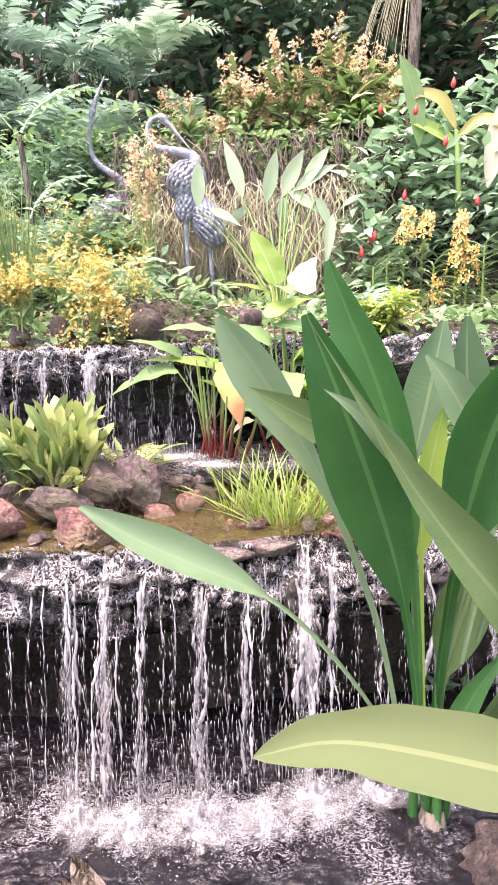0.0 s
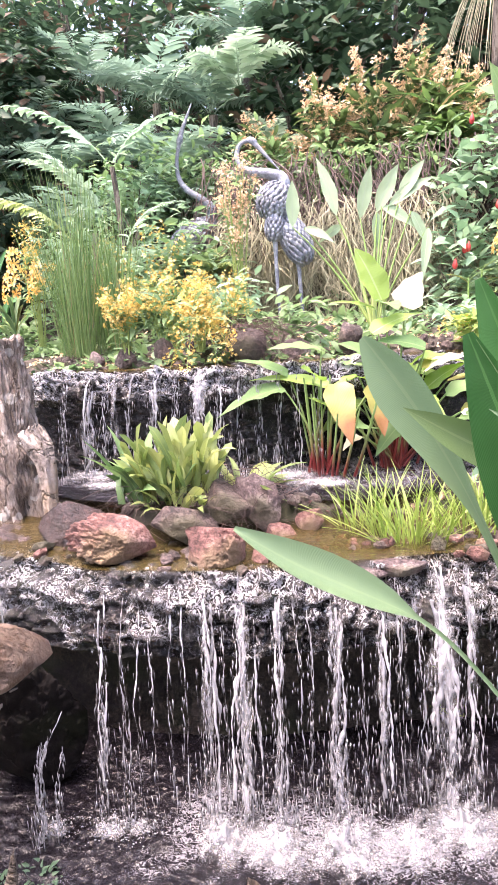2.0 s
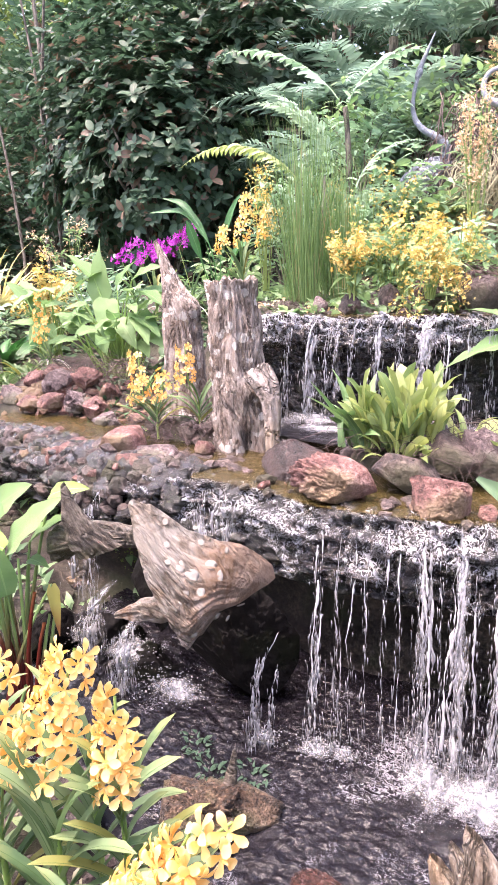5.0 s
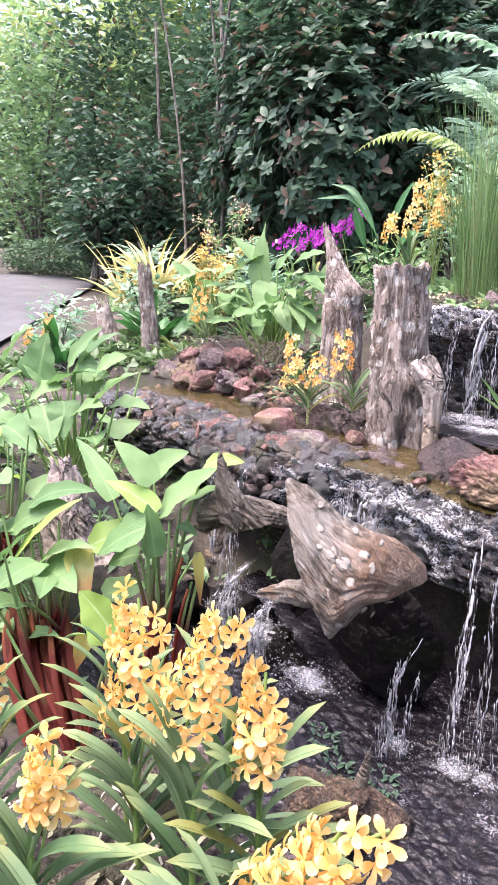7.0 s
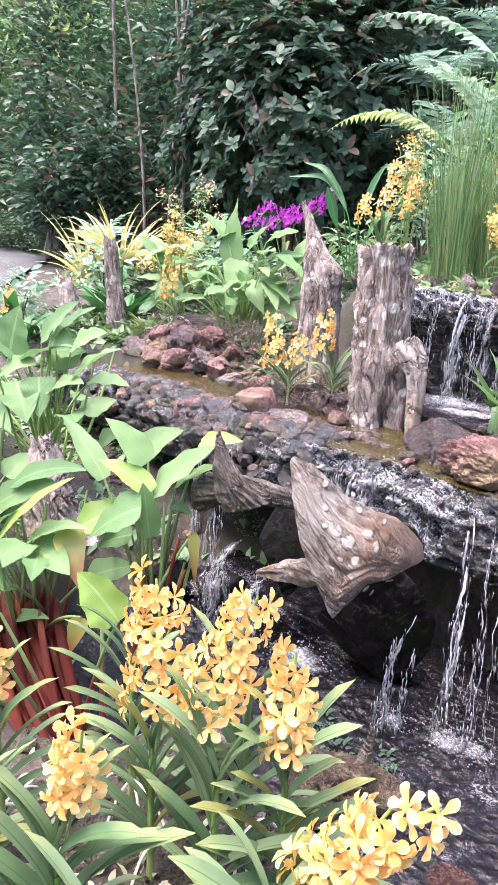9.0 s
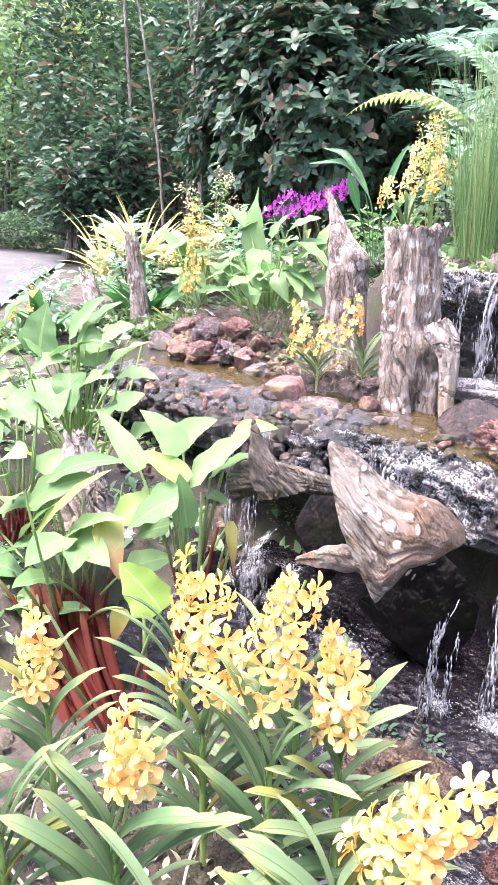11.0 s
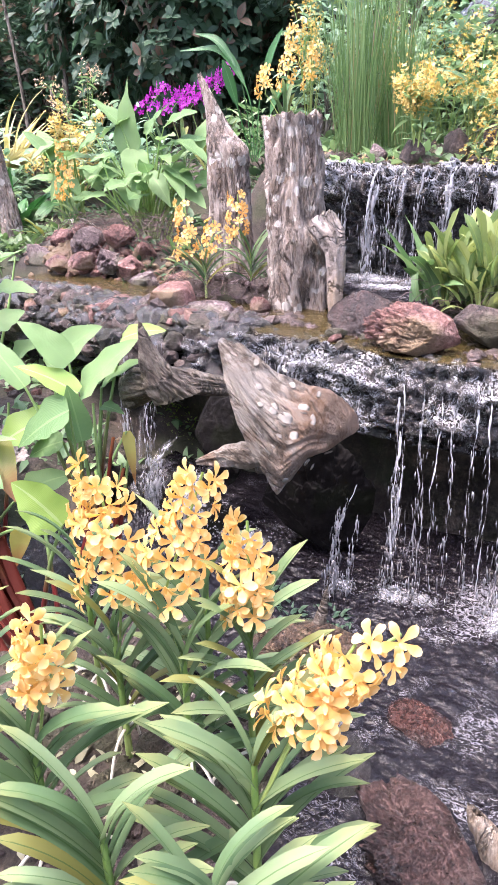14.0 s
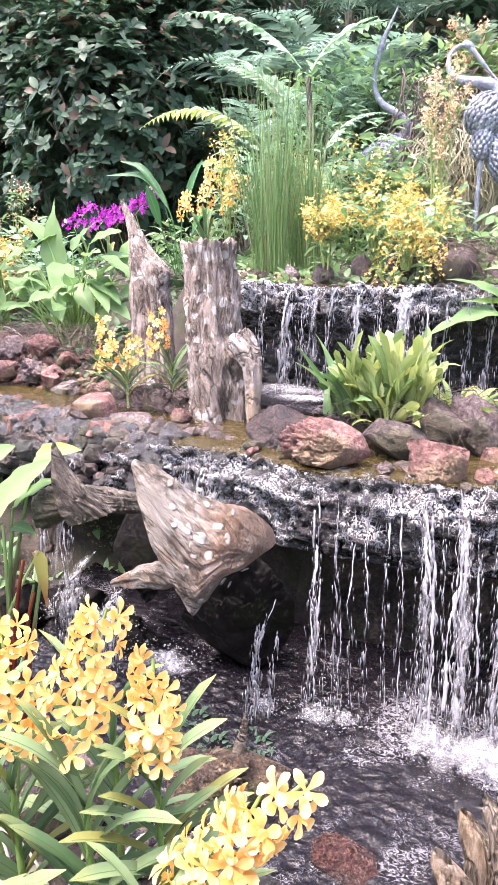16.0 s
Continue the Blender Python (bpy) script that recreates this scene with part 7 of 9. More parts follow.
for k, (x, y, h, a, z, n) in enumerate([(0.8, 4.78, 0.5, 2.22, 2.45, 26), (0.92, 4.8, 0.42, 2.26, 2.4, 18), (1.14, 4.8, 0.36, 2.05, 2.4, 40), (1.2, 4.75, 0.3, 1.95, 2.2, 20), (0.98, 4.7, 0.3, 1.74, 2.0, 14), (0.7, 4.85, 0.34, 0, 0, 0), (1.32, 4.8, 0.4, 0, 0, 0), (0.6, 4.75, 0.3, 0, 0, 0)]):
    g0 = float(ground_z(x, y)) - 0.12
    orchid((x, y, g0), h, 22, [((x, y - 0.05, a), (x + 0.03, y - 0.02, z), n, 0.06)] if n else [], "tall yellow orchid with stacked short leaves", 10 * k, 1.0, seed=40 + k, group=RIGHTO, roots=0, leaves=SHORT, z_up=40)


# ---- clumps, reeds, sedges ----
def clump(name, at, n, length, width, spread, mats, label, category, seed, shape="lance", up=(35, 80), bend=(0.4, 1.2), variants=6, swing=35):
    ob = thing(name, at, label, category)
    rg = np.random.default_rng(seed)
    meshes = [Build().add(*leaf(length * rg.uniform(0.7, 1.15), width * rg.uniform(0.8, 1.2), shape, rg.uniform(*bend), 0.35, 0.08, 9, 5)).mesh("leaf", mats) for _ in range(variants)]
    for i in range(n):
        a, r = rg.uniform(0, 360), spread * math.sqrt(rg.uniform(0, 1))
        p = (r * math.cos(radians(a)), r * math.sin(radians(a)) * 0.6, rg.uniform(0, length * 0.85 if n > 80 else 0.03))
        lf = part("leaf", meshes[i % variants], None, ob)
        lf.matrix_basis = pose(*p, 0, 0, a - 90 + rg.normal(0, swing)) @ pose(0, 0, 0, rg.uniform(*up), rg.normal(0, 20), 0) @ Matrix.Scale(rg.uniform(0.7, 1.1), 4)
    return ob


clump("leaf_clump", (-0.82, 2.66, 1.18), 130, 0.19, 0.037, 0.17, G["nest"], "bushy yellow-green strap-leaved clump on the stones", "foliage plant", 51, "strap", (70, 108), (0.1, 1.5), 18, 80)
clump("leaf_clump", (-0.9, 2.68, 1.18), 42, 0.2, 0.038, 0.17, G["nest_dark"], "darker green leaves mixed into the clump on the stones", "foliage plant", 151, "strap", (66, 104), (0.2, 1.6), 14, 80)
clump("leaf_clump", (-0.78, 2.6, 1.19), 22, 0.12, 0.03, 0.16, G["nest"], "short drooping leaves at the foot of the clump", "foliage plant", 71, "lance", (20, 70), (0.8, 1.9), 8)
clump("leaf_clump", (-1.0, 2.72, 1.16), 12, 0.36, 0.06, 0.05, G["thalia"], "darker green broad leaves beside the yellow-green clump", "foliage plant", 52, "lance", (45, 85), (0.2, 1.0))
clump("leaf_clump", (-0.56, 2.74, 1.18), 16, 0.24, 0.04, 0.06, G["nest"], "small green leaf clump on the stones", "foliage plant", 53)
clump("leaf_clump", (-3.75, 3.6, 1.2), 26, 0.22, 0.02, 0.14, G["orchid"], "narrow-leaved green plants behind the red rocks", "foliage plant", 54, "strap")
clump("leaf_clump", (-4.4, 3.9, 1.15), 18, 0.45, 0.12, 0.15, G["canna"], "dark broad-leaved clump by the posts", "foliage plant", 55)
clump("leaf_clump", (-4.9, 3.3, 1.1), 16, 0.4, 0.12, 0.15, G["canna"], "dark broad-leaved clump beside the path", "foliage plant", 55)
for x, y in [(-1.1, 1.62), (-0.98, 1.66), (-1.2, 1.7)]:
    clump("water_weed", (x, y, 0.41), 40, 0.026, 0.012, 0.07, G["dark"], "dark green weed floating at the rocks", "water plant", 66, "ovate", (0, 60), (0.2, 1.0))
clump("leaf_clump", (-2.68, 3.5, 1.18), 14, 0.14, 0.03, 0.05, G["thalia"], "small green seedling by the red rocks", "foliage plant", 56)
clump("dracaena", (-5.15, 4.6, 1.68), 76, 0.66, 0.05, 0.1, G["variegated"], "yellow-striped arching strap-leaved dracaena", "foliage plant", 57, "blade", (20, 80), (0.3, 1.1))
clump("dracaena", (-5.5, 4.5, 1.55), 46, 0.6, 0.048, 0.1, G["variegated"], "yellow-striped arching strap-leaved dracaena", "foliage plant", 58, "blade", (15, 80), (0.4, 1.2))
LONG_AT = (-2.62, 4.42, 1.7)
long_leaf = thing("long_leaf_plant", LONG_AT, "dark green plant with long arching leaves behind the stumps", "foliage plant")
for pts, w in [([(-2.62, 4.42, 1.7), (-2.63, 4.4, 2.1), (-2.82, 4.4, 2.38), (-3.16, 4.4, 2.39)], 0.065), ([(-2.63, 4.42, 1.7), (-2.69, 4.4, 2.2), (-2.86, 4.4, 2.43), (-3.04, 4.4, 2.48)], 0.055), ([(-2.61, 4.42, 1.7), (-2.57, 4.4, 2.1), (-2.47, 4.4, 2.33), (-2.4, 4.4, 2.45)], 0.075), ([(-2.6, 4.42, 1.7), (-2.5, 4.38, 1.95), (-2.4, 4.36, 2.1), (-2.3, 4.34, 2.12)], 0.1), ([(-2.64, 4.42, 1.7), (-2.7, 4.36, 2.0), (-2.75, 4.32, 2.2), (-2.78, 4.3, 2.3)], 0.07)]:
    blade(long_leaf, LONG_AT, pts, w, G["canna"], (0, -0.8, 1), 0.4, shape="canna_mid")
clump("leaf_clump", (0.4, 2.8, 1.12), 26, 0.22, 0.035, 0.16, G["nest"], "green leaf clump on the bank above the ledge", "foliage plant", 59)
clump("leaf_clump", (0.55, 3.2, 1.2), 30, 0.3, 0.04, 0.2, G["thalia"], "green leaf clump on the bank", "foliage plant", 60)


def blades(name, at, n, height, width, spread, mat, label, category, seed, lean=12, bend=(0.05, 0.35), drop=0.0):
    """A tuft of thin blades, too many to count."""
    rg = np.random.default_rng(seed)
    b = Build()
    for k in range(4):
        m = n // 4
        t = leaf(height, width, "blade", rg.uniform(*bend), 0.3, 0, 7, 2)
        yaw, r = rg.uniform(0, 6.28, m), np.sqrt(rg.uniform(0, 1, m))
        pos = np.stack([np.cos(yaw) * r * spread[0], np.sin(yaw) * r * spread[1], rg.uniform(-0.02, 0.01, m)], 1)
        pitch = np.radians(90 - np.abs(rg.normal(0, lean, m)) - (6 if lean > 6 else 1))
        scatter(b, t, turns(yaw - 1.57 + rg.normal(0, 0.5, m), pitch, rg.uniform(-0.6, 0.6, m), 0.45 + 0.75 * rg.uniform(0, 1, m) ** 1.3), pos)
    ob = part(name, b, mat, m=pose(*at))
    return tagged(ob, label, category, kind="stuff")


blades("reeds", (-1.76, 4.0, 1.74), 400, 0.98, 0.0058, (0.13, 0.1), G["reed"], "tall clump of fine green reeds above the upper fall", "reeds", 61, 6, (0.05, 0.3))
blades("reeds", (-1.56, 4.1, 1.76), 240, 0.82, 0.006, (0.1, 0.1), G["reed"], "tall clump of fine green reeds above the upper fall", "reeds", 62, 5)
blades("sedge", (0.06, 2.52, 1.07), 150, 0.3, 0.007, (0.13, 0.06), G["sedge"], "bright yellow-green sedge tuft at the ledge", "sedge", 63, 22, (0.3, 0.9))
blades("sedge", (-0.1, 2.66, 1.08), 70, 0.26, 0.006, (0.1, 0.06), G["sedge"], "thin sedge stalks in the shallow water", "sedge", 64, 28, (0.2, 0.7))
blades("sedge", (0.3, 2.6, 1.1), 120, 0.24, 0.008, (0.2, 0.08), G["sedge"], "bright green sedge on the bank", "sedge", 65, 25, (0.3, 0.9))


# ---- the crane statues, each one plain mesh ----
def ellipsoid(c, r, rot=(0, 0, 0), sub=3):
    v, f = ico(sub)
    return xf(v * np.array(r), pose(*c, *rot)), f


def smooth_path(pts, n=30):
    p = np.array(pts, float)
    k = np.linspace(0, 1, len(p))
    t = np.linspace(0, 1, n)
    q = np.stack([np.interp(t, k, p[:, i]) for i in range(3)], 1)
    kern = np.ones(5) / 5
    return np.stack([np.convolve(np.pad(q[:, i], 2, "reflect", reflect_type="odd"), kern, "valid") for i in range(3)], 1)


def plumage(b, c, r, rot, rows, n, seed, size=0.035):
    """Overlapping scale-like feathers over an ellipsoid body."""
    v, f = ico(1)
    m = np.array(pose(*c, *rot))
    rg = np.random.default_rng(seed)
    for i in range(rows):
        u = -0.92 + 1.84 * (i + 0.5) / rows
        k = max(3, int(n * math.sqrt(1 - u * u)))
        for j in range(k):
            a = (j + 0.5 * (i % 2)) / k * 6.283
            d = np.array([math.sqrt(1 - u * u) * math.cos(a), math.sqrt(1 - u * u) * math.sin(a), u])
            p = d * np.array(r)
            nrm = d / np.array(r)
            nrm /= np.linalg.norm(nrm)
            dn = np.array([0, 0, -1.0]) - nrm * (-nrm[2])
            dn /= np.linalg.norm(dn) + 1e-6
            sd = np.cross(nrm, dn)
            s = size * rg.uniform(0.85, 1.15)
            basis = np.stack([sd * s * 0.62, dn * s, nrm * s * 0.28 + dn * 0.0], 1)
            w = v @ basis.T + p + nrm * 0.002
            b.add(w @ m[:3, :3].T + m[:3, 3], f)


def crane(name, at, pose_no, label):
    b = Build()
    if pose_no == 0:
        plumage(b, (-0.02, 0, 0.83), (0.13, 0.12, 0.14), (0, 25, 0), 13, 22, 1, 0.026)
        b.add(*ellipsoid((-0.02, 0, 0.83), (0.13, 0.12, 0.14)))
        plumage(b, (0.11, 0.02, 0.56), (0.1, 0.1, 0.19), (0, -24, 0), 15, 19, 2, 0.03)
        b.add(*ellipsoid((0.11, 0.02, 0.56), (0.1, 0.1, 0.19), (0, -24, 0)))
        plumage(b, (-0.03, -0.04, 0.66), (0.065, 0.06, 0.11), (0, 6, 0), 8, 13, 3, 0.024)
        b.add(*ellipsoid((-0.03, -0.04, 0.66), (0.065, 0.06, 0.11)))
        neck = smooth_path([(0.02, 0, 0.9), (0.06, 0.0, 0.98), (-0.06, -0.02, 1.02), (-0.2, -0.03, 1.04), (-0.27, -0.02, 1.1), (-0.28, -0.01, 1.18), (-0.24, -0.02, 1.24), (-0.17, -0.02, 1.245)])
        b.add(*tube(neck, np.interp(np.linspace(0, 1, 30), [0, 0.2, 0.5, 0.85, 1], [0.055, 0.042, 0.019, 0.014, 0.016]), 12)[:2])
        b.add(*ellipsoid((-0.16, -0.02, 1.24), (0.042, 0.024, 0.024), (0, 30, 0)))
        b.add(*tube(np.linspace((-0.15, -0.02, 1.23), (0.03, -0.04, 1.02), 8), np.linspace(0.02, 0.003, 8), 8)[:2])
        legs = [[(-0.03, -0.04, 0.58), (-0.03, -0.04, 0.3), (-0.02, -0.04, 0.0)], [(0.12, 0.03, 0.42), (0.13, 0.03, 0.2), (0.14, 0.03, 0.0)]]
    else:
        plumage(b, (0.0, 0, 0.86), (0.23, 0.12, 0.13), (0, -28, 0), 12, 24, 4, 0.028)
        b.add(*ellipsoid((0.0, 0, 0.86), (0.23, 0.12, 0.13), (0, -28, 0)))
        neck = smooth_path([(0.14, 0, 0.96), (0.18, 0, 1.08), (0.1, 0, 1.16), (-0.04, 0, 1.24), (-0.1, 0, 1.36), (-0.09, 0, 1.5), (-0.06, 0, 1.6)])
        b.add(*tube(neck, np.interp(np.linspace(0, 1, 30), [0, 0.3, 0.8, 1], [0.05, 0.03, 0.014, 0.016]), 12)[:2])
        b.add(*ellipsoid((-0.055, 0, 1.62), (0.026, 0.026, 0.05), (0, 20, 0)))
        b.add(*tube(np.linspace((-0.05, 0, 1.65), (0.06, 0, 1.88), 8), np.linspace(0.022, 0.004, 8), 8)[:2])
        legs = [[(-0.02, -0.03, 0.78), (-0.02, -0.03, 0.4), (-0.01, -0.03, 0.0)], [(0.06, 0.04, 0.78), (0.05, 0.04, 0.4), (0.08, 0.04, 0.0)]]
    for lg in legs:
        b.add(*tube(smooth_path(lg, 16), np.interp(np.linspace(0, 1, 16), [0, 0.25, 0.5, 0.55, 1], [0.022, 0.014, 0.016, 0.012, 0.011]), 8)[:2])
        for a in (-60, -100, -140):
            b.add(*tube(np.linspace(lg[-1], np.array(lg[-1]) + 0.09 * np.array([math.cos(radians(a)), math.sin(radians(a)), 0.01]), 5), np.linspace(0.011, 0.004, 5), 6)[:2])
    ob = part(name, b, M_BRONZE, m=pose(*at))
    return tagged(ob, label, "statue")


crane("crane_statue", (-0.64, 5.0, 1.87), 0, "weathered blue-grey crane statue with scaled plumage, neck bent back")
crane("crane_statue", (-1.42, 5.6, 1.72), 1, "weathered blue-grey crane statue looking upward, half hidden by plants")


# ---- blossoming sprays ----
def floret(size):
    b = Build()
    for a in (0, 90, 180, 270):
        v, f, uv = leaf(size, size * 0.75, "petal", 0.5, 0.1, 0, 3, 2, 0.4)
        b.add(xf(v, pose(0, 0, 0, 0, 0, a)), f, uv)
    return np.concatenate(b.v), np.concatenate(b.q), np.concatenate(b.uv)


def spray(at, n_stem, height, spread, n_flower, size, bloom, label, seed, leaves=0, leaf_mat=None, droop=0.25, category="flowering plant", leaf_len=0.12, group=""):
    """Thin branching stalks with many small blossoms, and some leaves."""
    rg = np.random.default_rng(seed)
    ob = thing("flowering_plant", at, label, category, group)
    sb, tips, along = Build(), [], []
    for i in range(n_stem):
        a = rg.uniform(0, 6.28)
        r = math.sqrt(rg.uniform(0, 1))
        end = np.array([math.cos(a) * r * spread[0], math.sin(a) * r * spread[1], height * rg.uniform(0.55, 1.0)])
        root = end * np.array([0.2, 0.2, 0])
        c = curve(root, (root + end) / 2 + np.array([0, 0, height * 0.25]), end + np.array([end[0] * droop, end[1] * droop, -height * droop * r]), 8)
        sb.add(*tube(c, np.linspace(0.004, 0.0015, 8), 4))
        along.append(c)
    tagged(part("stalk_tangle", sb, M_GREENSTEM, ob), kind="stuff")
    along = np.array(along)
    fb = Build()
    k = rg.integers(0, n_stem, n_flower)
    s = 1 - rg.uniform(0, 1, n_flower) ** 1.6 * 0.62
    j = np.clip(s * 7, 0, 6.99)
    j0 = j.astype(int)
    p = along[k, j0] + (along[k, np.minimum(j0 + 1, 7)] - along[k, j0]) * (j - j0)[:, None]
    p = p + rg.normal(0, 0.022, (n_flower, 3))
    scatter(fb, floret(size), turns(rg.uniform(0, 6.28, n_flower), rg.uniform(-1.4, 1.0, n_flower), rg.uniform(-1, 1, n_flower), rg.uniform(0.6, 1.25, n_flower)), p)
    tagged(part("blossoms", fb, bloom, ob), kind="stuff")
    if leaves:
        lb = Build()
        k = rg.integers(0, n_stem, leaves)
        s = rg.uniform(0.0, 0.85, leaves)
        j0 = (s * 6.9).astype(int)
        p = along[k, j0] + rg.normal(0, 0.02, (leaves, 3))
        scatter(lb, leaf(leaf_len, leaf_len * 0.22, "lance", 0.8, 0.3, 0, 5, 3), turns(rg.uniform(0, 6.28, leaves), rg.uniform(-0.2, 0.9, leaves), rg.normal(0, 0.4, leaves), rg.uniform(0.6, 1.2, leaves)), p)
        tagged(part("foliage", lb, leaf_mat, ob), kind="stuff")
    return ob


YB, BB = G["yellow_bloom"], G["bronze_bloom"]
YG = "yellow sprays above the upper fall"
spray((-0.9, 3.52, 1.74), 26, 0.46, (0.1, 0.1), 1200, 0.011, YB, "yellow dancing-lady blossoms hanging over the upper ledge", 1, 60, G["mid"], 0.95, group=YG)
spray((-1.32, 3.6, 1.74), 18, 0.46, (0.1, 0.09), 900, 0.0115, YB, "yellow blossom spray beside the reeds", 2, 60, G["mid"], 0.3, group=YG)
spray((-1.08, 3.75, 1.76), 20, 0.55, (0.24, 0.12), 620, 0.011, YB, "yellow-gold blossom spray with fine stalks", 3, 90, G["mid"], 0.3, group=YG)
spray((-0.82, 3.8, 1.76), 16, 0.45, (0.15, 0.12), 520, 0.011, YB, "yellow-gold blossom spray with fine stalks", 4, 80, G["mid"], 0.3, group=YG)
spray((-2.18, 4.32, 1.8), 16, 1.0, (0.14, 0.1), 520, 0.011, YB, "pale yellow blossom cluster among reeds", 5, 30, G["mid"], 0.2, group=YG)
spray((-0.92, 4.84, 1.9), 22, 1.28, (0.14, 0.1), 900, 0.012, BB, "bronze-yellow blossoms climbing beside the crane statue", 6, 60, G["mid"], 0.2)
spray((-1.6, 4.9, 1.9), 14, 0.85, (0.3, 0.2), 340, 0.014, YB, "yellow blossoms among green leaves", 7, 120, G["mint"], 0.2)
spray((-1.35, 4.4, 1.8), 14, 0.5, (0.3, 0.15), 260, 0.013, YB, "yellow blossoms among green leaves", 8, 160, G["mid"], 0.2)
spray((-4.25, 4.4, 1.35), 20, 0.9, (0.32, 0.2), 900, 0.015, YB, "pale yellow blossom bush behind arrowroots", 9, 420, G["variegated"], 0.25)
spray((-4.9, 5.4, 1.5), 14, 0.95, (0.4, 0.25), 320, 0.014, BB, "rusty seed heads before dark shrubs", 10, 120, G["mid"], 0.2)
spray((0.55, 3.9, 1.7), 12, 0.25, (0.3, 0.12), 160, 0.012, YB, "low yellow-green plants on the bank", 11, 260, G["sedge"], 0.4)
BRN = "bronze flowering shrubs at the top of the slope"
for k, (x, y, h) in enumerate([(-0.8, 6.1, 1.2), (-0.35, 6.2, 1.45), (0.05, 6.2, 1.65), (0.42, 6.2, 1.75), (0.7, 6.1, 1.5)]):
    spray((x, y, 2.55), 26, h, (0.3, 0.25), 1500, 0.019, BB, "shrub with bronze-pink blossoms and strap leaves", 20 + k, 420, G["canna_olive"], 0.2, leaf_len=0.24, group=BRN)
spray((0.62, 6.0, 2.6), 14, 1.25, (0.22, 0.2), 60, 0.012, BB, "tall green strap-leaved shrub", 30, 420, G["reed"], 0.15, leaf_len=0.3)


# ---- dry hanging roots on the bank behind the statue ----
def hanging(name, x0, x1, y, z0, z1, n, mat, label, seed, r=0.004):
    rg = np.random.default_rng(seed)
    b = Build()
    for i in range(n):
        x, h = rg.uniform(x0, x1), rg.uniform(0.3, 1.0)
        top = z0 + (z1 - z0) * rg.uniform(0.45, 1.0)
        bot = max(z0 - 0.03, top - (z1 - z0) * h)
        yy = y + rg.normal(0, 0.08) + 0.18 * (top - z0) / (z1 - z0)
        p = curve((x, yy + 0.05, top), (x + rg.normal(0, 0.14), yy - 0.12, (top + bot) / 2 + 0.1), (x + rg.normal(0, 0.2), yy - rg.uniform(0, 0.16), bot), 7)
        p[1:-1] += rg.normal(0, 0.02, (5, 3))
        b.add(*tube(p, np.linspace(1.2, 0.5, 7) * r * rg.uniform(0.5, 1.4), 4))
    ob = part(name, b, mat)
    return tagged(ob, label, "dry roots", kind="stuff")


hanging("hanging_roots", -1.15, 0.75, 5.28, 1.86, 2.8, 1300, G["straw"], "tangle of dry straw-coloured roots hanging down the bank", 1)
hanging("hanging_roots", -1.3, 0.9, 5.45, 2.1, 3.2, 500, G["root"], "darker dry stems behind the straw-coloured roots", 2)
hanging("root_hairs", -0.95, -0.42, 2.6, 1.1, 1.3, 160, G["root"], "dark root hairs hanging over the stones", 3, 0.0013)
hanging("root_hairs", -2.3, -1.85, 2.72, 1.08, 1.2, 90, G["root"], "dark root hairs over the islet stones", 4, 0.0012)
hanging("root_hairs", -3.5, -2.7, 3.38, 1.2, 1.42, 160, G["root"], "dark root hairs above the red rocks", 5, 0.0015)
hanging("root_hairs", -0.85, -0.55, 3.62, 1.7, 1.9, 120, G["root"], "dark root mat beside the upper ledge", 6, 0.0018)


# ---- ferns ----
def frond(length, width, n, mat, bend, seed, parent, m, droop=0.4, thick=0.32):
    rg = np.random.default_rng(seed)
    t = np.linspace(0, 1, 14)
    ang = 0.9 - bend * t
    st = length / 13
    rach = np.stack([0 * t, np.cumsum(np.cos(ang)) * st, np.cumsum(np.sin(ang)) * st], 1)
    b = Build()
    b.add(*tube(rach, np.linspace(0.006, 0.0015, 14), 4))
    s = np.linspace(0.12, 0.985, n)
    pos = np.stack([np.interp(s, t, rach[:, i]) for i in range(3)], 1)
    slope = np.interp(s, t, ang)
    ln = width * np.sin(np.pi * (0.12 + 0.86 * s) ** 0.8)
    tm = leaf(1.0, thick, "lance", droop, 0.2, 0, 5, 3)
    for side in (1, -1):
        yaw = np.full(n, -side * 1.25) + side * 0.35 * s
        scatter(b, tm, np.einsum("nij,njk->nik", turns(np.zeros(n), slope * 0.9, np.zeros(n), np.ones(n)), turns(yaw, rg.normal(0.0, 0.1, n), rg.normal(0, 0.15, n), ln)), pos)
    return part("frond", b, mat, parent, m=m)


def fern(at, n, length, width, mat, label, seed, pinnae=22, bend=1.4, raise_=(0, 30), sector=(0, 360), thick=0.22, name="fern"):
    ob = thing(name, at, label, "fern")
    rg = np.random.default_rng(seed)
    for i in range(n):
        a = sector[0] + (sector[1] - sector[0]) * (i + rg.uniform(0.2, 0.8)) / n
        frond(length * rg.uniform(0.75, 1.1), width * rg.uniform(0.85, 1.15), pinnae, mat, bend * rg.uniform(0.7, 1.2), seed * 31 + i, ob, pose(0, 0, 0, 0, 0, a) @ pose(0, 0, 0, rg.uniform(*raise_), rg.normal(0, 8), 0), thick=thick)
    return ob


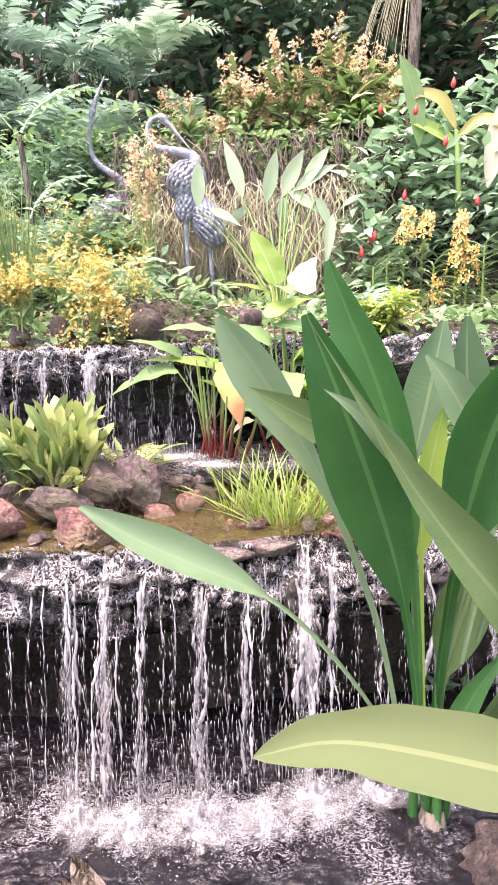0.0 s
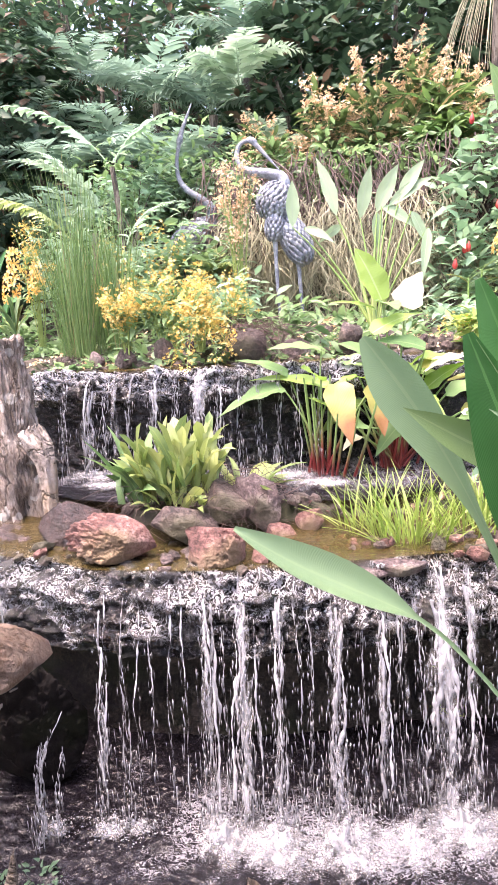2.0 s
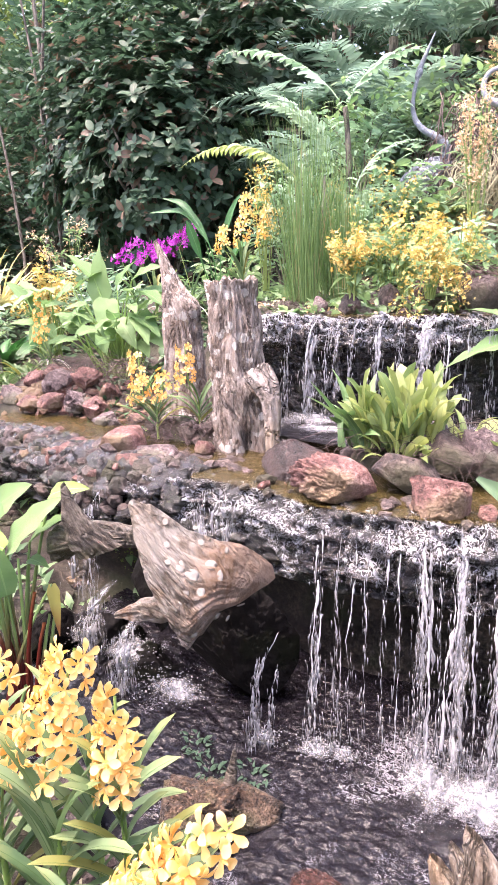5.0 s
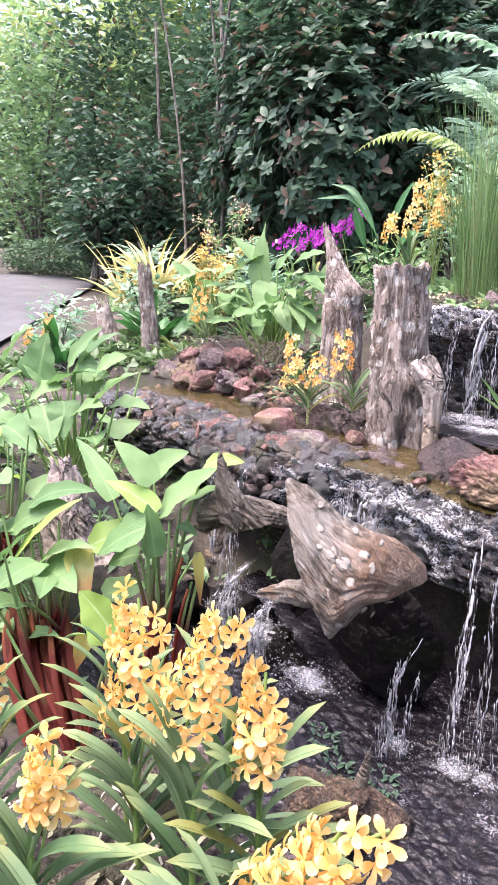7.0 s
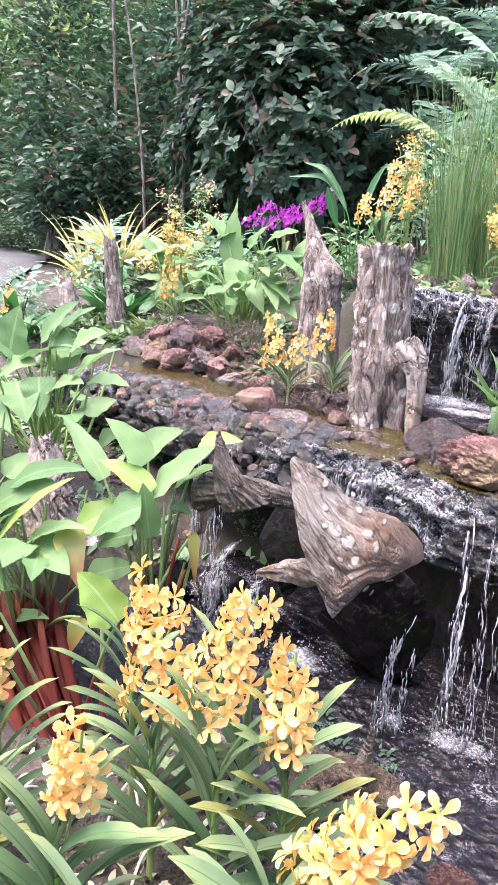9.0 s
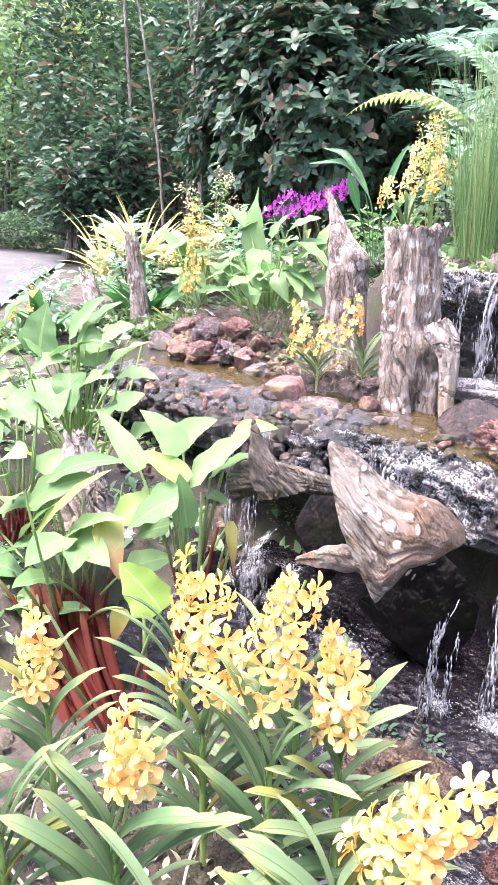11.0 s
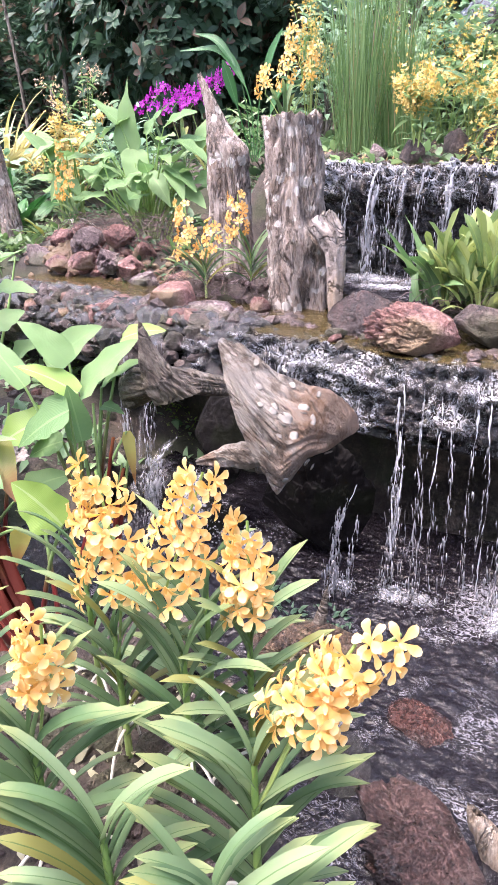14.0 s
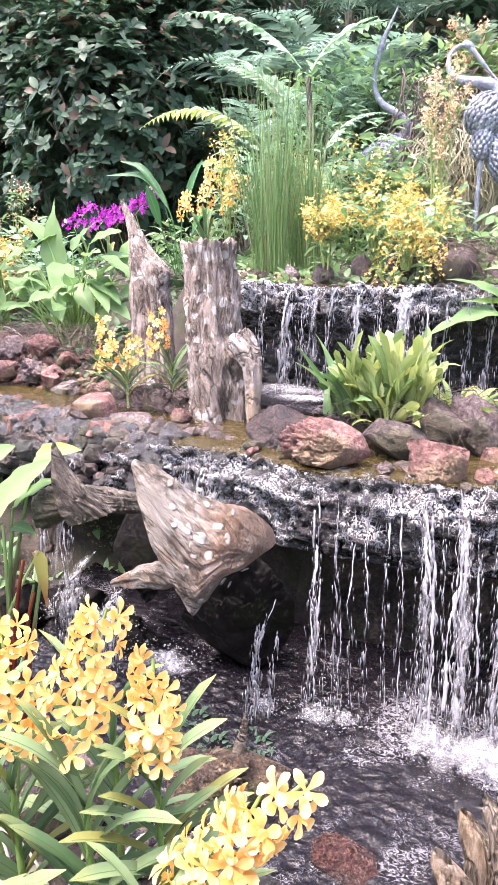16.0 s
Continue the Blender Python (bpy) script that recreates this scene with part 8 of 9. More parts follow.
fern((-1.12, 6.5, 3.95), 9, 0.75, 0.2, G["fern"], "silvery green fern with wide feathery fronds", 1, 16, sector=(20, 340), bend=1.9, thick=0.24)
fern((-0.85, 6.5, 3.3), 6, 0.6, 0.14, G["fern"], "small blue-green fern under tall shrubs", 2, 22)
for k, (x, y, z) in enumerate([(-2.9, 6.6, 3.3), (-2.4, 6.9, 3.5), (-1.9, 6.5, 3.2), (-3.4, 7.0, 3.6), (-2.1, 7.1, 4.1), (-1.5, 7.0, 3.9), (-2.7, 6.3, 2.7), (-1.9, 6.1, 2.6), (-2.9, 7.3, 4.4), (-1.2, 7.4, 4.6)]):
    fern((x, y, z), 9, 1.0, 0.24, G["fern_dark"], "dark green tree fern in shade", 10 + k, 20, 1.7, name="tree_fern", thick=0.19)
    part("trunk", Build().add(*tube(np.linspace((0, 0, float(ground_z(x, y)) - z - 0.1), (0.02, 0, 0.02), 8), np.linspace(0.06, 0.045, 8), 8)), M_BARK, bpy.data.objects[[o.name for o in scene.objects if o.name.startswith("tree_fern")][-1]])
lf = thing("fern", (-1.95, 4.62, 2.3), "yellow-green fern with an arching frond over the reeds", "fern")
frond(1.05, 0.15, 24, G["fern_lime"], 1.55, 71, lf, pose(-0.05, 0, 0.14, 0, 0, 94) @ pose(0, 0, 0, 8, 0, 0), thick=0.34, droop=1.1)
frond(0.6, 0.1, 24, G["fern"], 1.5, 72, lf, pose(0.3, 0, 0.1, 0, 0, -60) @ pose(0, 0, 0, 25, 0, 0), thick=0.3)
frond(0.8, 0.14, 24, G["fern"], 1.3, 73, lf, pose(0, 0.2, 0.3, 0, 0, 80) @ pose(0, 0, 0, 35, 0, 0), thick=0.4)
frond(0.8, 0.14, 24, G["fern"], 1.5, 74, lf, pose(0.1, 0.2, 0.3, 0, 0, 140) @ pose(0, 0, 0, 20, 0, 0), thick=0.4)
part("crown", Build().add(*tube(curve((0, 0, -0.55), (0.05, 0.05, -0.2), (0.05, 0.1, 0.25), 8), np.linspace(0.03, 0.02, 8), 7)), M_BARK, lf)
bf = thing("fern", (-1.95, 5.3, 2.5), "blue-green fern with one wide lobed frond", "fern")
frond(1.25, 0.17, 17, G["mint"], 1.0, 75, bf, pose(0, 0, 0.6, 0, 0, 86) @ pose(0, 0, 0, 4, 0, 0), thick=0.5, droop=0.8)
frond(0.9, 0.2, 16, G["mint"], 1.3, 76, bf, pose(0, 0, 0.6, 0, 0, -50) @ pose(0, 0, 0, 14, 0, 0), thick=0.45)
part("crown", Build().add(*tube(curve((0, 0, -0.7), (0.05, 0.05, 0.0), (0.0, 0.0, 0.62), 8), np.linspace(0.03, 0.02, 8), 7)), M_BARK, bf)
fern((-1.25, 5.2, 2.2), 7, 0.45, 0.1, G["fern_lime"], "light green fern behind the blossoms", 3, 22, 1.4, thick=0.26)
fern((-1.95, 5.4, 2.3), 7, 0.5, 0.12, G["fern"], "green fern before the shade", 4, 22, 1.4, thick=0.26)
fern((-7.6, 6.6, 1.9), 12, 0.7, 0.14, G["fern"], "bright green fern beside the path's hedge", 5, 22, 1.5)


# ---- shrubs ----
def shrub(name, at, size, n, leaf_size, mat, label, category, seed, shape="lance", rosette=0, aspect=0.4, trunk=0.05, stems=5, hollow=0.5, droop=(-0.4, 0.8)):
    """A bush: forked stems from one foot, and a crown of leaves in an uneven, gappy outline."""
    ob = thing(name, at, label, category)
    rg = np.random.default_rng(seed)
    s = np.array(size, float)
    limbs = Build()
    ends = []
    for i in range(stems):
        d = rg.normal(0, 1, 3)
        d = d / np.linalg.norm(d) * np.array([0.75, 0.75, 0.5])
        e = np.array([0, 0, s[2]]) + d * s
        c = curve((rg.normal(0, trunk), rg.normal(0, trunk), -0.1), np.array([e[0] * 0.25, e[1] * 0.25, e[2] * 0.6]), e, 9)
        limbs.add(*tube(c, np.linspace(trunk * 0.7, trunk * 0.15, 9), 6))
        ends.append(e)
    part("trunk", limbs, M_BARK, ob)
    g = int(n / max(rosette, 1))
    d = rg.normal(0, 1, (g, 3))
    d /= np.linalg.norm(d, axis=1)[:, None]
    r = (hollow + (1 - hollow) * rg.uniform(0, 1, g)) * (1 + 0.35 * fbm(d[:, 0] * 2.5, d[:, 1] * 2.5, d[:, 2] * 2.5, 2, seed))
    c = d * r[:, None] * s + np.array([0, 0, s[2]])
    keep = c[:, 2] > -0.05
    c, d = c[keep], d[keep]
    g = len(c)
    b = Build()
    tm = leaf(leaf_size, leaf_size * aspect, shape, 0.3 if rosette else 0.5, 0.25, 0, 6 if rosette else 4, 3)
    if rosette:
        ax = d * 0.8 + np.array([0, 0, 0.75]) + rg.normal(0, 0.25, d.shape)
        ax /= np.linalg.norm(ax, axis=1)[:, None]
        e1 = np.cross(ax, rg.normal(0, 1, d.shape))
        e1 /= np.linalg.norm(e1, axis=1)[:, None]
        facing = np.stack([e1, np.cross(ax, e1), ax], 2)
        size_r = rg.uniform(0.65, 1.15, g)
        for k in range(rosette):
            yaw = k * 6.283 / rosette + rg.normal(0, 0.25, g)
            local = turns(yaw, rg.uniform(0.0, 0.6, g), rg.normal(0, 0.2, g), size_r * rg.uniform(0.8, 1.1, g))
            scatter(b, tm, np.einsum("nij,njk->nik", facing, local), c + rg.normal(0, 0.008, (g, 3)))
    else:
        yaw = np.arctan2(d[:, 1], d[:, 0]) - 1.57 + rg.normal(0, 0.9, g)
        scatter(b, tm, turns(yaw, rg.uniform(*droop, g), rg.normal(0, 0.5, g), rg.uniform(0.6, 1.2, g)), c)
    tagged(part("crown", b, mat, ob), kind="stuff")
    return ob


MAG = "dark evergreen shrubs along the back"
for k, (x, y, z, sx, sz, n) in enumerate([(-4.4, 6.4, 1.75, 1.05, 1.5, 4400), (-5.5, 6.9, 1.75, 1.0, 1.7, 4200), (-3.5, 7.0, 1.9, 0.95, 1.7, 3600), (-6.3, 7.6, 1.8, 0.8, 1.9, 2600), (-4.7, 7.6, 2.2, 1.3, 2.1, 3800)]):
    tagged(shrub("evergreen_shrub", (x, y, z), (sx, 0.8, sz), int(n * 1.35), 0.135, G["dark"], "tall dark evergreen shrub with glossy leaves, some coppery", "shrub", 80 + k, "ovate_tip", 7, 0.5, 0.06, 7, 0.6), group=MAG)
RG = "leafy plants with red buds on the right slope"
for k, (x, y, z, sx, sz, n) in enumerate([(0.85, 5.35, 1.95, 0.4, 0.62, 520), (1.35, 5.3, 1.95, 0.4, 0.55, 480), (1.15, 5.6, 2.5, 0.5, 0.5, 420), (1.75, 5.5, 2.1, 0.45, 0.8, 520), (0.6, 5.15, 1.75, 0.22, 0.35, 240)]):
    sh = tagged(shrub("ginger_plant", (x, y, z), (sx, 0.3, sz), n, 0.15, G["mint"], "leafy green plant with small red bud spikes", "foliage plant", 90 + k, "ovate", 0, 0.45, 0.02, 7, 0.3), group=RG)
    for j in range(3):
        rg = np.random.default_rng(900 + k * 5 + j)
        p = np.array([rg.normal(0, sx * 0.5), -0.28, sz * rg.uniform(0.9, 1.9)])
        part("bud", Build().add(*tube(curve(p, p + (0, 0, 0.03), p + (0.005, 0, 0.07), 6), [0.008, 0.016, 0.018, 0.015, 0.009, 0.002], 8)), G["red"], sh, "red bud spike")
ML = "leafy plants round the statues"
for k, (x, y, z, sx, sz, n, mt) in enumerate([(-1.85, 5.0, 1.85, 0.35, 0.3, 360, "mint"), (-2.2, 5.3, 1.9, 0.4, 0.5, 360, "mint"), (-1.2, 5.3, 1.85, 0.3, 0.35, 300, "mint"), (-1.6, 6.0, 2.3, 0.5, 0.4, 460, "mint"), (-2.3, 4.9, 1.9, 0.3, 0.4, 300, "mint"), (-1.05, 5.75, 2.5, 0.3, 0.35, 260, "mint"), (-1.9, 5.6, 2.6, 0.45, 0.35, 360, "mint"), (-1.45, 5.9, 2.5, 0.5, 0.5, 420, "mid")] + [(-0.95, 5.9, 2.6, 0.4, 0.45, 360, "mid"), (-1.0, 4.6, 1.8, 0.3, 0.22, 260, "mint"), (-0.55, 3.95, 1.72, 0.3, 0.15, 200, "mid"), (-2.0, 5.9, 2.3, 0.5, 0.5, 360, "mid"), (-0.3, 5.85, 2.5, 0.6, 0.42, 520, "mid"), (0.4, 5.8, 2.5, 0.6, 0.42, 520, "mid"), (0.5, 4.5, 1.7, 0.3, 0.12, 160, "mint"), (-2.9, 5.2, 1.6, 0.5, 0.3, 300, "mid"), (-4.9, 4.2, 1.2, 0.35, 0.35, 260, "mint"), (-3.9, 4.6, 1.3, 0.5, 0.35, 360, "mint"), (-5.3, 3.6, 1.1, 0.3, 0.3, 220, "mint"), (1.2, 3.2, 1.1, 0.5, 0.35, 420, "mid"), (1.0, 2.8, 1.05, 0.3, 0.2, 260, "mint"), (-1.5, 5.15, 1.85, 0.3, 0.5, 420, "mint"), (-1.3, 5.05, 1.85, 0.22, 0.42, 260, "mid")]):
    tagged(shrub("leafy_plant", (x, y, z), (sx, 0.26, sz), n, 0.11, G[mt], "soft green leafy plant filling the bed", "foliage plant", 120 + k, "lance", 0, 0.36, 0.015, 6, 0.2), group=ML)
FAR = "trees behind the garden"
for k, (x, y, z, sx, sz, n, mt) in enumerate([(-9.5, 9.5, 1.8, 1.6, 2.6, 3200, "hedge"), (-12.0, 9.8, 1.8, 1.7, 3.4, 4200, "dark"), (-13.5, 8.6, 1.8, 1.5, 3.0, 3000, "mid"), (-8.0, 8.6, 1.8, 1.0, 2.2, 2400, "dark"), (-7.2, 9.8, 1.8, 1.4, 3.0, 2600, "hedge"), (-10.5, 8.0, 1.8, 1.0, 1.6, 1800, "dark"), (-3.5, 9.0, 2.2, 1.8, 2.8, 2600, "dark"), (-1.5, 8.6, 2.5, 1.6, 2.4, 2600, "dark"), (0.3, 8.2, 2.7, 1.3, 2.2, 2600, "dark")] + [(1.8, 8.0, 2.6, 1.2, 2.4, 2600, "dark"), (2.6, 6.6, 2.2, 0.8, 1.8, 1800, "mid"), (1.2, 7.2, 2.6, 0.7, 1.6, 1500, "dark"), (3.4, 5.0, 1.8, 0.9, 1.6, 1600, "mid"), (-5.8, 10.5, 2.0, 1.8, 3.2, 2400, "mid"), (-0.6, 7.4, 2.6, 0.8, 1.5, 1500, "dark"), (-12.5, 10.5, 1.8, 1.6, 2.8, 2200, "mid"), (-8.2, 7.2, 1.8, 0.6, 1.1, 1300, "dark"), (-9.0, 6.9, 1.8, 0.6, 0.8, 1100, "dark")]):
    tagged(shrub("garden_tree", (x, y, z), (sx, sx * 0.8, sz), n, 0.2, G[mt], "shady green tree behind the garden beds", "tree", 150 + k, "lance", 0, 0.4, 0.09, 9, 0.35), group=FAR)
for k, (x, y, lean, r) in enumerate([(-7.4, 7.2, 0.5, 0.028), (-6.6, 6.9, -0.4, 0.03), (-6.2, 6.7, 0.3, 0.025), (-7.0, 7.6, 0.1, 0.05), (-9.2, 8.4, 0.1, 0.05)]):
    g0 = float(ground_z(x, y))
    tagged(part("slim_trunk", Build().add(*tube(curve((0, 0, -0.1), (lean * 0.3, 0, 1.6), (-lean, 0, 4.2), 12), np.linspace(r, r * 0.5, 12), 8)), M_BARK, m=pose(x, y, g0)), "slim bare leaning trunk among dark shrubs", "tree trunk", "slim trunks in the shade")

# dry hanging palm frond and long banana leaves on the right slope
ban = thing("banana_plant", (1.25, 5.2, 1.9), "banana plant with yellowing long leaves on the slope", "foliage plant")
for pts, w, mt in [([(1.2, 5.2, 3.0), (1.1, 5.2, 3.2), (0.95, 5.2, 3.25), (0.9, 5.2, 3.2)], 0.1, YE), ([(1.2, 5.2, 2.9), (1.1, 5.2, 2.98), (0.95, 5.2, 3.05), (0.88, 5.2, 3.06)], 0.1, LI), ([(0.95, 5.2, 2.9), (0.92, 5.2, 3.2), (0.85, 5.2, 3.4), (0.8, 5.2, 3.5)], 0.13, TH), ([(1.4, 5.1, 2.6), (1.45, 5.1, 2.9), (1.5, 5.1, 3.1), (1.62, 5.1, 3.2)], 0.16, CR), ([(1.2, 5.2, 2.95), (1.35, 5.15, 3.05), (1.5, 5.1, 3.0), (1.6, 5.1, 2.9)], 0.1, YE)]:
    blade(ban, (1.25, 5.2, 1.9), pts, w, mt, (0, -1, 0.5), 0.3, shape="lance")
part("stalk", Build().add(*tube(curve((0, 0, -0.05), (0, 0, 0.6), (-0.05, 0, 1.1), 9), np.linspace(0.03, 0.015, 9), 8)), M_GREENSTEM, ban)
dry = thing("palm", (1.1, 6.6, 2.6), "palm with a dry brown hanging frond", "palm")
part("trunk", Build().add(*tube(curve((0, 0, -0.1), (0, 0, 1.0), (0.05, 0, 2.4), 9), np.linspace(0.06, 0.045, 9), 8)), M_BARK, dry)
db = Build()
for i in range(26):
    rg = np.random.default_rng(i)
    db.add(*tube(curve((0.0, -0.05, 2.2), (-0.05 - 0.012 * i, -0.2, 1.9), (-0.1 - 0.016 * i + rg.normal(0, 0.02), -0.25, 1.15 + rg.uniform(0, 0.3)), 6), np.linspace(0.006, 0.002, 6), 4))
tagged(part("dry_frond", db, G["straw"], dry, "brown dry palm frond"), kind="stuff")

# ---- the path at the side and its clipped edging ----
pv = []
for s in np.linspace(0, 0.62, 30):
    c = np.array([-6.75 - 6.4 * s, 2.9 + 7.2 * s])
    n = np.array([0.75, 0.66])
    for w in (-1.5, -0.9, -0.3, 0.3, 0.8):
        q = c + n * w
        pv.append((q[0], q[1], 0.5 * float(ground_z(q[0], q[1])) + 0.5 * float(ground_z(c[0], c[1])) + 0.05))
tagged(part("path", Build().add(np.array(pv), grid_faces(30, 5)), M_PATH), "pale grey paved garden path", "path", kind="structure")
for k, (x, y, z) in enumerate([(-9.7, 7.55, 1.6), (-11.3, 7.3, 1.7)]):
    tagged(shrub("clipped_hedge", (x, y, z), (1.15, 0.45, 0.34), 5200, 0.06, G["hedge"], "low clipped green hedge along the path", "hedge", 190 + k, "ovate", 0, 0.6, 0.02, 8, 0.6), group="clipped hedges along the path")


# ---- ground cover ----
def cover(name, x0, x1, y0, y1, n, size, mat, label, seed, keep=None):
    rg = np.random.default_rng(seed)
    x, y = rg.uniform(x0, x1, n), rg.uniform(y0, y1, n)
    k = fbm(x * 2.2, y * 2.2, 0, 2, seed) > -0.25
    k &= (2 * (x - x0) / (x1 - x0) - 1) ** 4 + (2 * (y - y0) / (y1 - y0) - 1) ** 4 < 0.75 + 0.6 * fbm(x * 1.5, y * 1.5, 0, 3, seed + 2.0)
    if keep is not None:
        k &= keep(x, y)
    x, y = x[k], y[k]
    b = Build()
    m = len(x)
    scatter(b, leaf(size, size * 0.4, "lance", 0.7, 0.25, 0, 4, 3), turns(rg.uniform(0, 6.28, m), rg.uniform(-0.1, 1.1, m), rg.normal(0, 0.4, m), rg.uniform(0.5, 1.2, m)), np.stack([x, y, ground_z(x, y) + 0.005], 1))
    return tagged(part(name, b, mat), label, "ground cover", kind="stuff")


cover("ground_cover", -2.6, 2.4, 3.5, 5.5, 6800, 0.1, G["mid"], "low green leaves between the flowering plants", 1)
cover("ground_cover", -2.6, 1.9, 5.0, 6.7, 4600, 0.13, G["mid"], "green leaves covering the top of the bank", 2)
cover("ground_cover", -6.0, -2.3, 3.9, 6.5, 5200, 0.11, G["hedge"], "low green leaves under the shrubs", 3)
cover("ground_cover", -9.5, -6.0, 5.5, 9.0, 3000, 0.14, G["mid"], "low green plants beside the path", 4, lambda x, y: (x + 6.4) * 0.75 + (y - 3.0) * 0.66 > 0.9)
cover("ground_cover", -5.4, -1.7, 0.5, 2.9, 3600, 0.09, G["mid"], "low green leaves under the large plants", 5)
cover("ground_cover", 0.2, 2.8, 2.3, 4.1, 3400, 0.09, G["mint"], "low green leaves on the right bank", 6)
cover("ground_cover", -6.0, -3.5, 2.9, 4.0, 2400, 0.12, G["canna_olive"], "low green leaves between posts and water", 11)
cover("ground_cover", -3.4, -2.0, 2.7, 3.2, 500, 0.03, G["sedge"], "small weeds among the rocks", 12)
cover("moss", -0.6, 0.3, 2.6, 2.95, 900, 0.02, G["sedge"], "yellow-green moss on stones and mud", 7)
cover("ground_cover", -3.0, -1.55, 2.95, 3.75, 1500, 0.06, G["hedge"], "low dark leaves between the stumps", 13)
cover("moss", -2.4, -1.5, 2.55, 3.05, 900, 0.018, G["sedge"], "yellow-green moss on the islet", 8)
cover("leaf_litter", -2.2, 0.5, 3.5, 5.2, 1400, 0.05, G["bronze_bloom"], "fallen brown leaves on the soil", 9)
cover("leaf_litter", -1.8, -0.6, 0.5, 1.3, 420, 0.04, G["straw"], "dry leaf litter under the orchids", 10)


# ---- distance: dense woods and a plain backdrop ----
def woods(name, spots, leaf_size, mat, label, seed):
    rg = np.random.default_rng(seed)
    b = Build()
    tm = leaf(leaf_size, leaf_size * 0.45, "lance", 0.5, 0.25, 0, 3, 3)
    for x, y, z, sx, sz, n in spots:
        d = rg.normal(0, 1, (n, 3))
        d /= np.linalg.norm(d, axis=1)[:, None]
        r = rg.uniform(0.45, 1, n) * (1 + 0.4 * fbm(d[:, 0] * 2.5, d[:, 1] * 2.5, d[:, 2] * 2.5, 2, x + y))
        c = np.array([x, y, z + sz]) + d * r[:, None] * np.array([sx, sx * 0.6, sz])
        scatter(b, tm, turns(rg.uniform(0, 6.28, n), rg.uniform(-0.7, 0.6, n), rg.normal(0, 0.5, n), rg.uniform(0.6, 1.2, n)), c)
    return tagged(part(name, b, mat), label, "woods", kind="stuff")


woods("far_woods", [(x, 12.0 + 1.2 * math.sin(x * 1.7), 1.5, 2.2, 3.4, 2200) for x in np.arange(-20, 9, 2.2)], 0.3, G["dark"], "dense dark woods behind the garden", 1)
woods("far_woods", [(x, 15.0 + math.sin(x), 2.0, 2.6, 4.4, 1600) for x in np.arange(-26, 12, 2.8)], 0.4, G["mid"], "sunlit green woods further back", 2)
# Added out of view: blocks sky light near the horizon, darkening the cave
woods("far_woods", [(x, -5.5 + 0.8 * math.sin(x * 1.3), 0.2, 1.9, 2.6, 900) for x in np.arange(-13, 10, 2.0)] + [(6.5, y, 0.4, 1.9, 2.6, 900) for y in np.arange(-4, 8, 2.2)], 0.34, G["dark"], "unseen tall dark shrubs added round the pool to block low sky light", 3)
woods("far_woods", [(x, 13.5 + 0.5 * math.sin(x), 2.2, 2.4, 4.4, 4200) for x in np.arange(-22, -8, 2.4)], 0.34, G["fern_lime"], "pale green leafy trees beyond the path", 4)
M_BACK = rough_surface("woods_backdrop", [(0.1, (0.012, 0.03, 0.018)), (0.5, (0.05, 0.09, 0.045)), (0.9, (0.2, 0.28, 0.14))], 0.5, 3.0, 0.9, 0.2)
bt = np.linspace(-1.15, 1.15, 60)
bv = np.stack([np.stack([-3 + 34 * np.sin(bt), 34 * np.cos(bt) - 4, np.full(60, z) + (0.8 * np.sin(bt * 23) if z > 5 else 0)], -1) for z in (-1.0, 4.0, 9.5)], 1)
tagged(part("backdrop", Build().add(bv.reshape(-1, 3), grid_faces(60, 3)), M_BACK), "hazy dark green wall of distant trees", "backdrop", kind="structure")


# ---- gravel ----
def bed_z(x, y):
    """The ground, or the bed of the middle pool behind the lower rim."""
    d = y - rim_y(x)
    return np.where((d > -0.02) & (d < 0.46), np.interp(d, [0, 0.08, 0.2, 0.6], [1.065, 1.08, 1.05, 0.99]) + 0.015, ground_z(x, y))


def patchy(x, y):
    return (fbm(x * 3.5, y * 3.5, 0, 2, 5.0) > 0.02) | (y - rim_y(x) > 0.5)


def gravel(x0, x1, y0, y1, n, size, mat, label, seed, keep=None, lift=0.0):
    rg = np.random.default_rng(seed)
    v, f = ico(1)
    x, y = rg.uniform(x0, x1, n), rg.uniform(y0, y1, n)
    if keep is not None:
        k = keep(x, y)
        x, y = x[k], y[k]
    m = len(x)
    s = size * rg.uniform(0.35, 1.3, m) ** 1.5
    mats = turns(rg.uniform(0, 6.28, m), rg.normal(0, 0.4, m), rg.normal(0, 0.4, m), s)
    mats = mats * np.stack([rg.uniform(0.8, 1.4, m), rg.uniform(0.7, 1.1, m), rg.uniform(0.45, 0.8, m)], 1)[:, None, :]
    b = Build()
    w = v * (1 + 0.25 * fbm(v[:, 0] * 2, v[:, 1] * 2, v[:, 2] * 2, 2, seed))[:, None]
    scatter(b, (w, f, np.zeros((len(v), 2))), mats, np.stack([x, y, bed_z(x, y) + 0.2 * s + lift], 1))
    return tagged(part("gravel", b, mat, smooth=False), label, "gravel", kind="stuff")


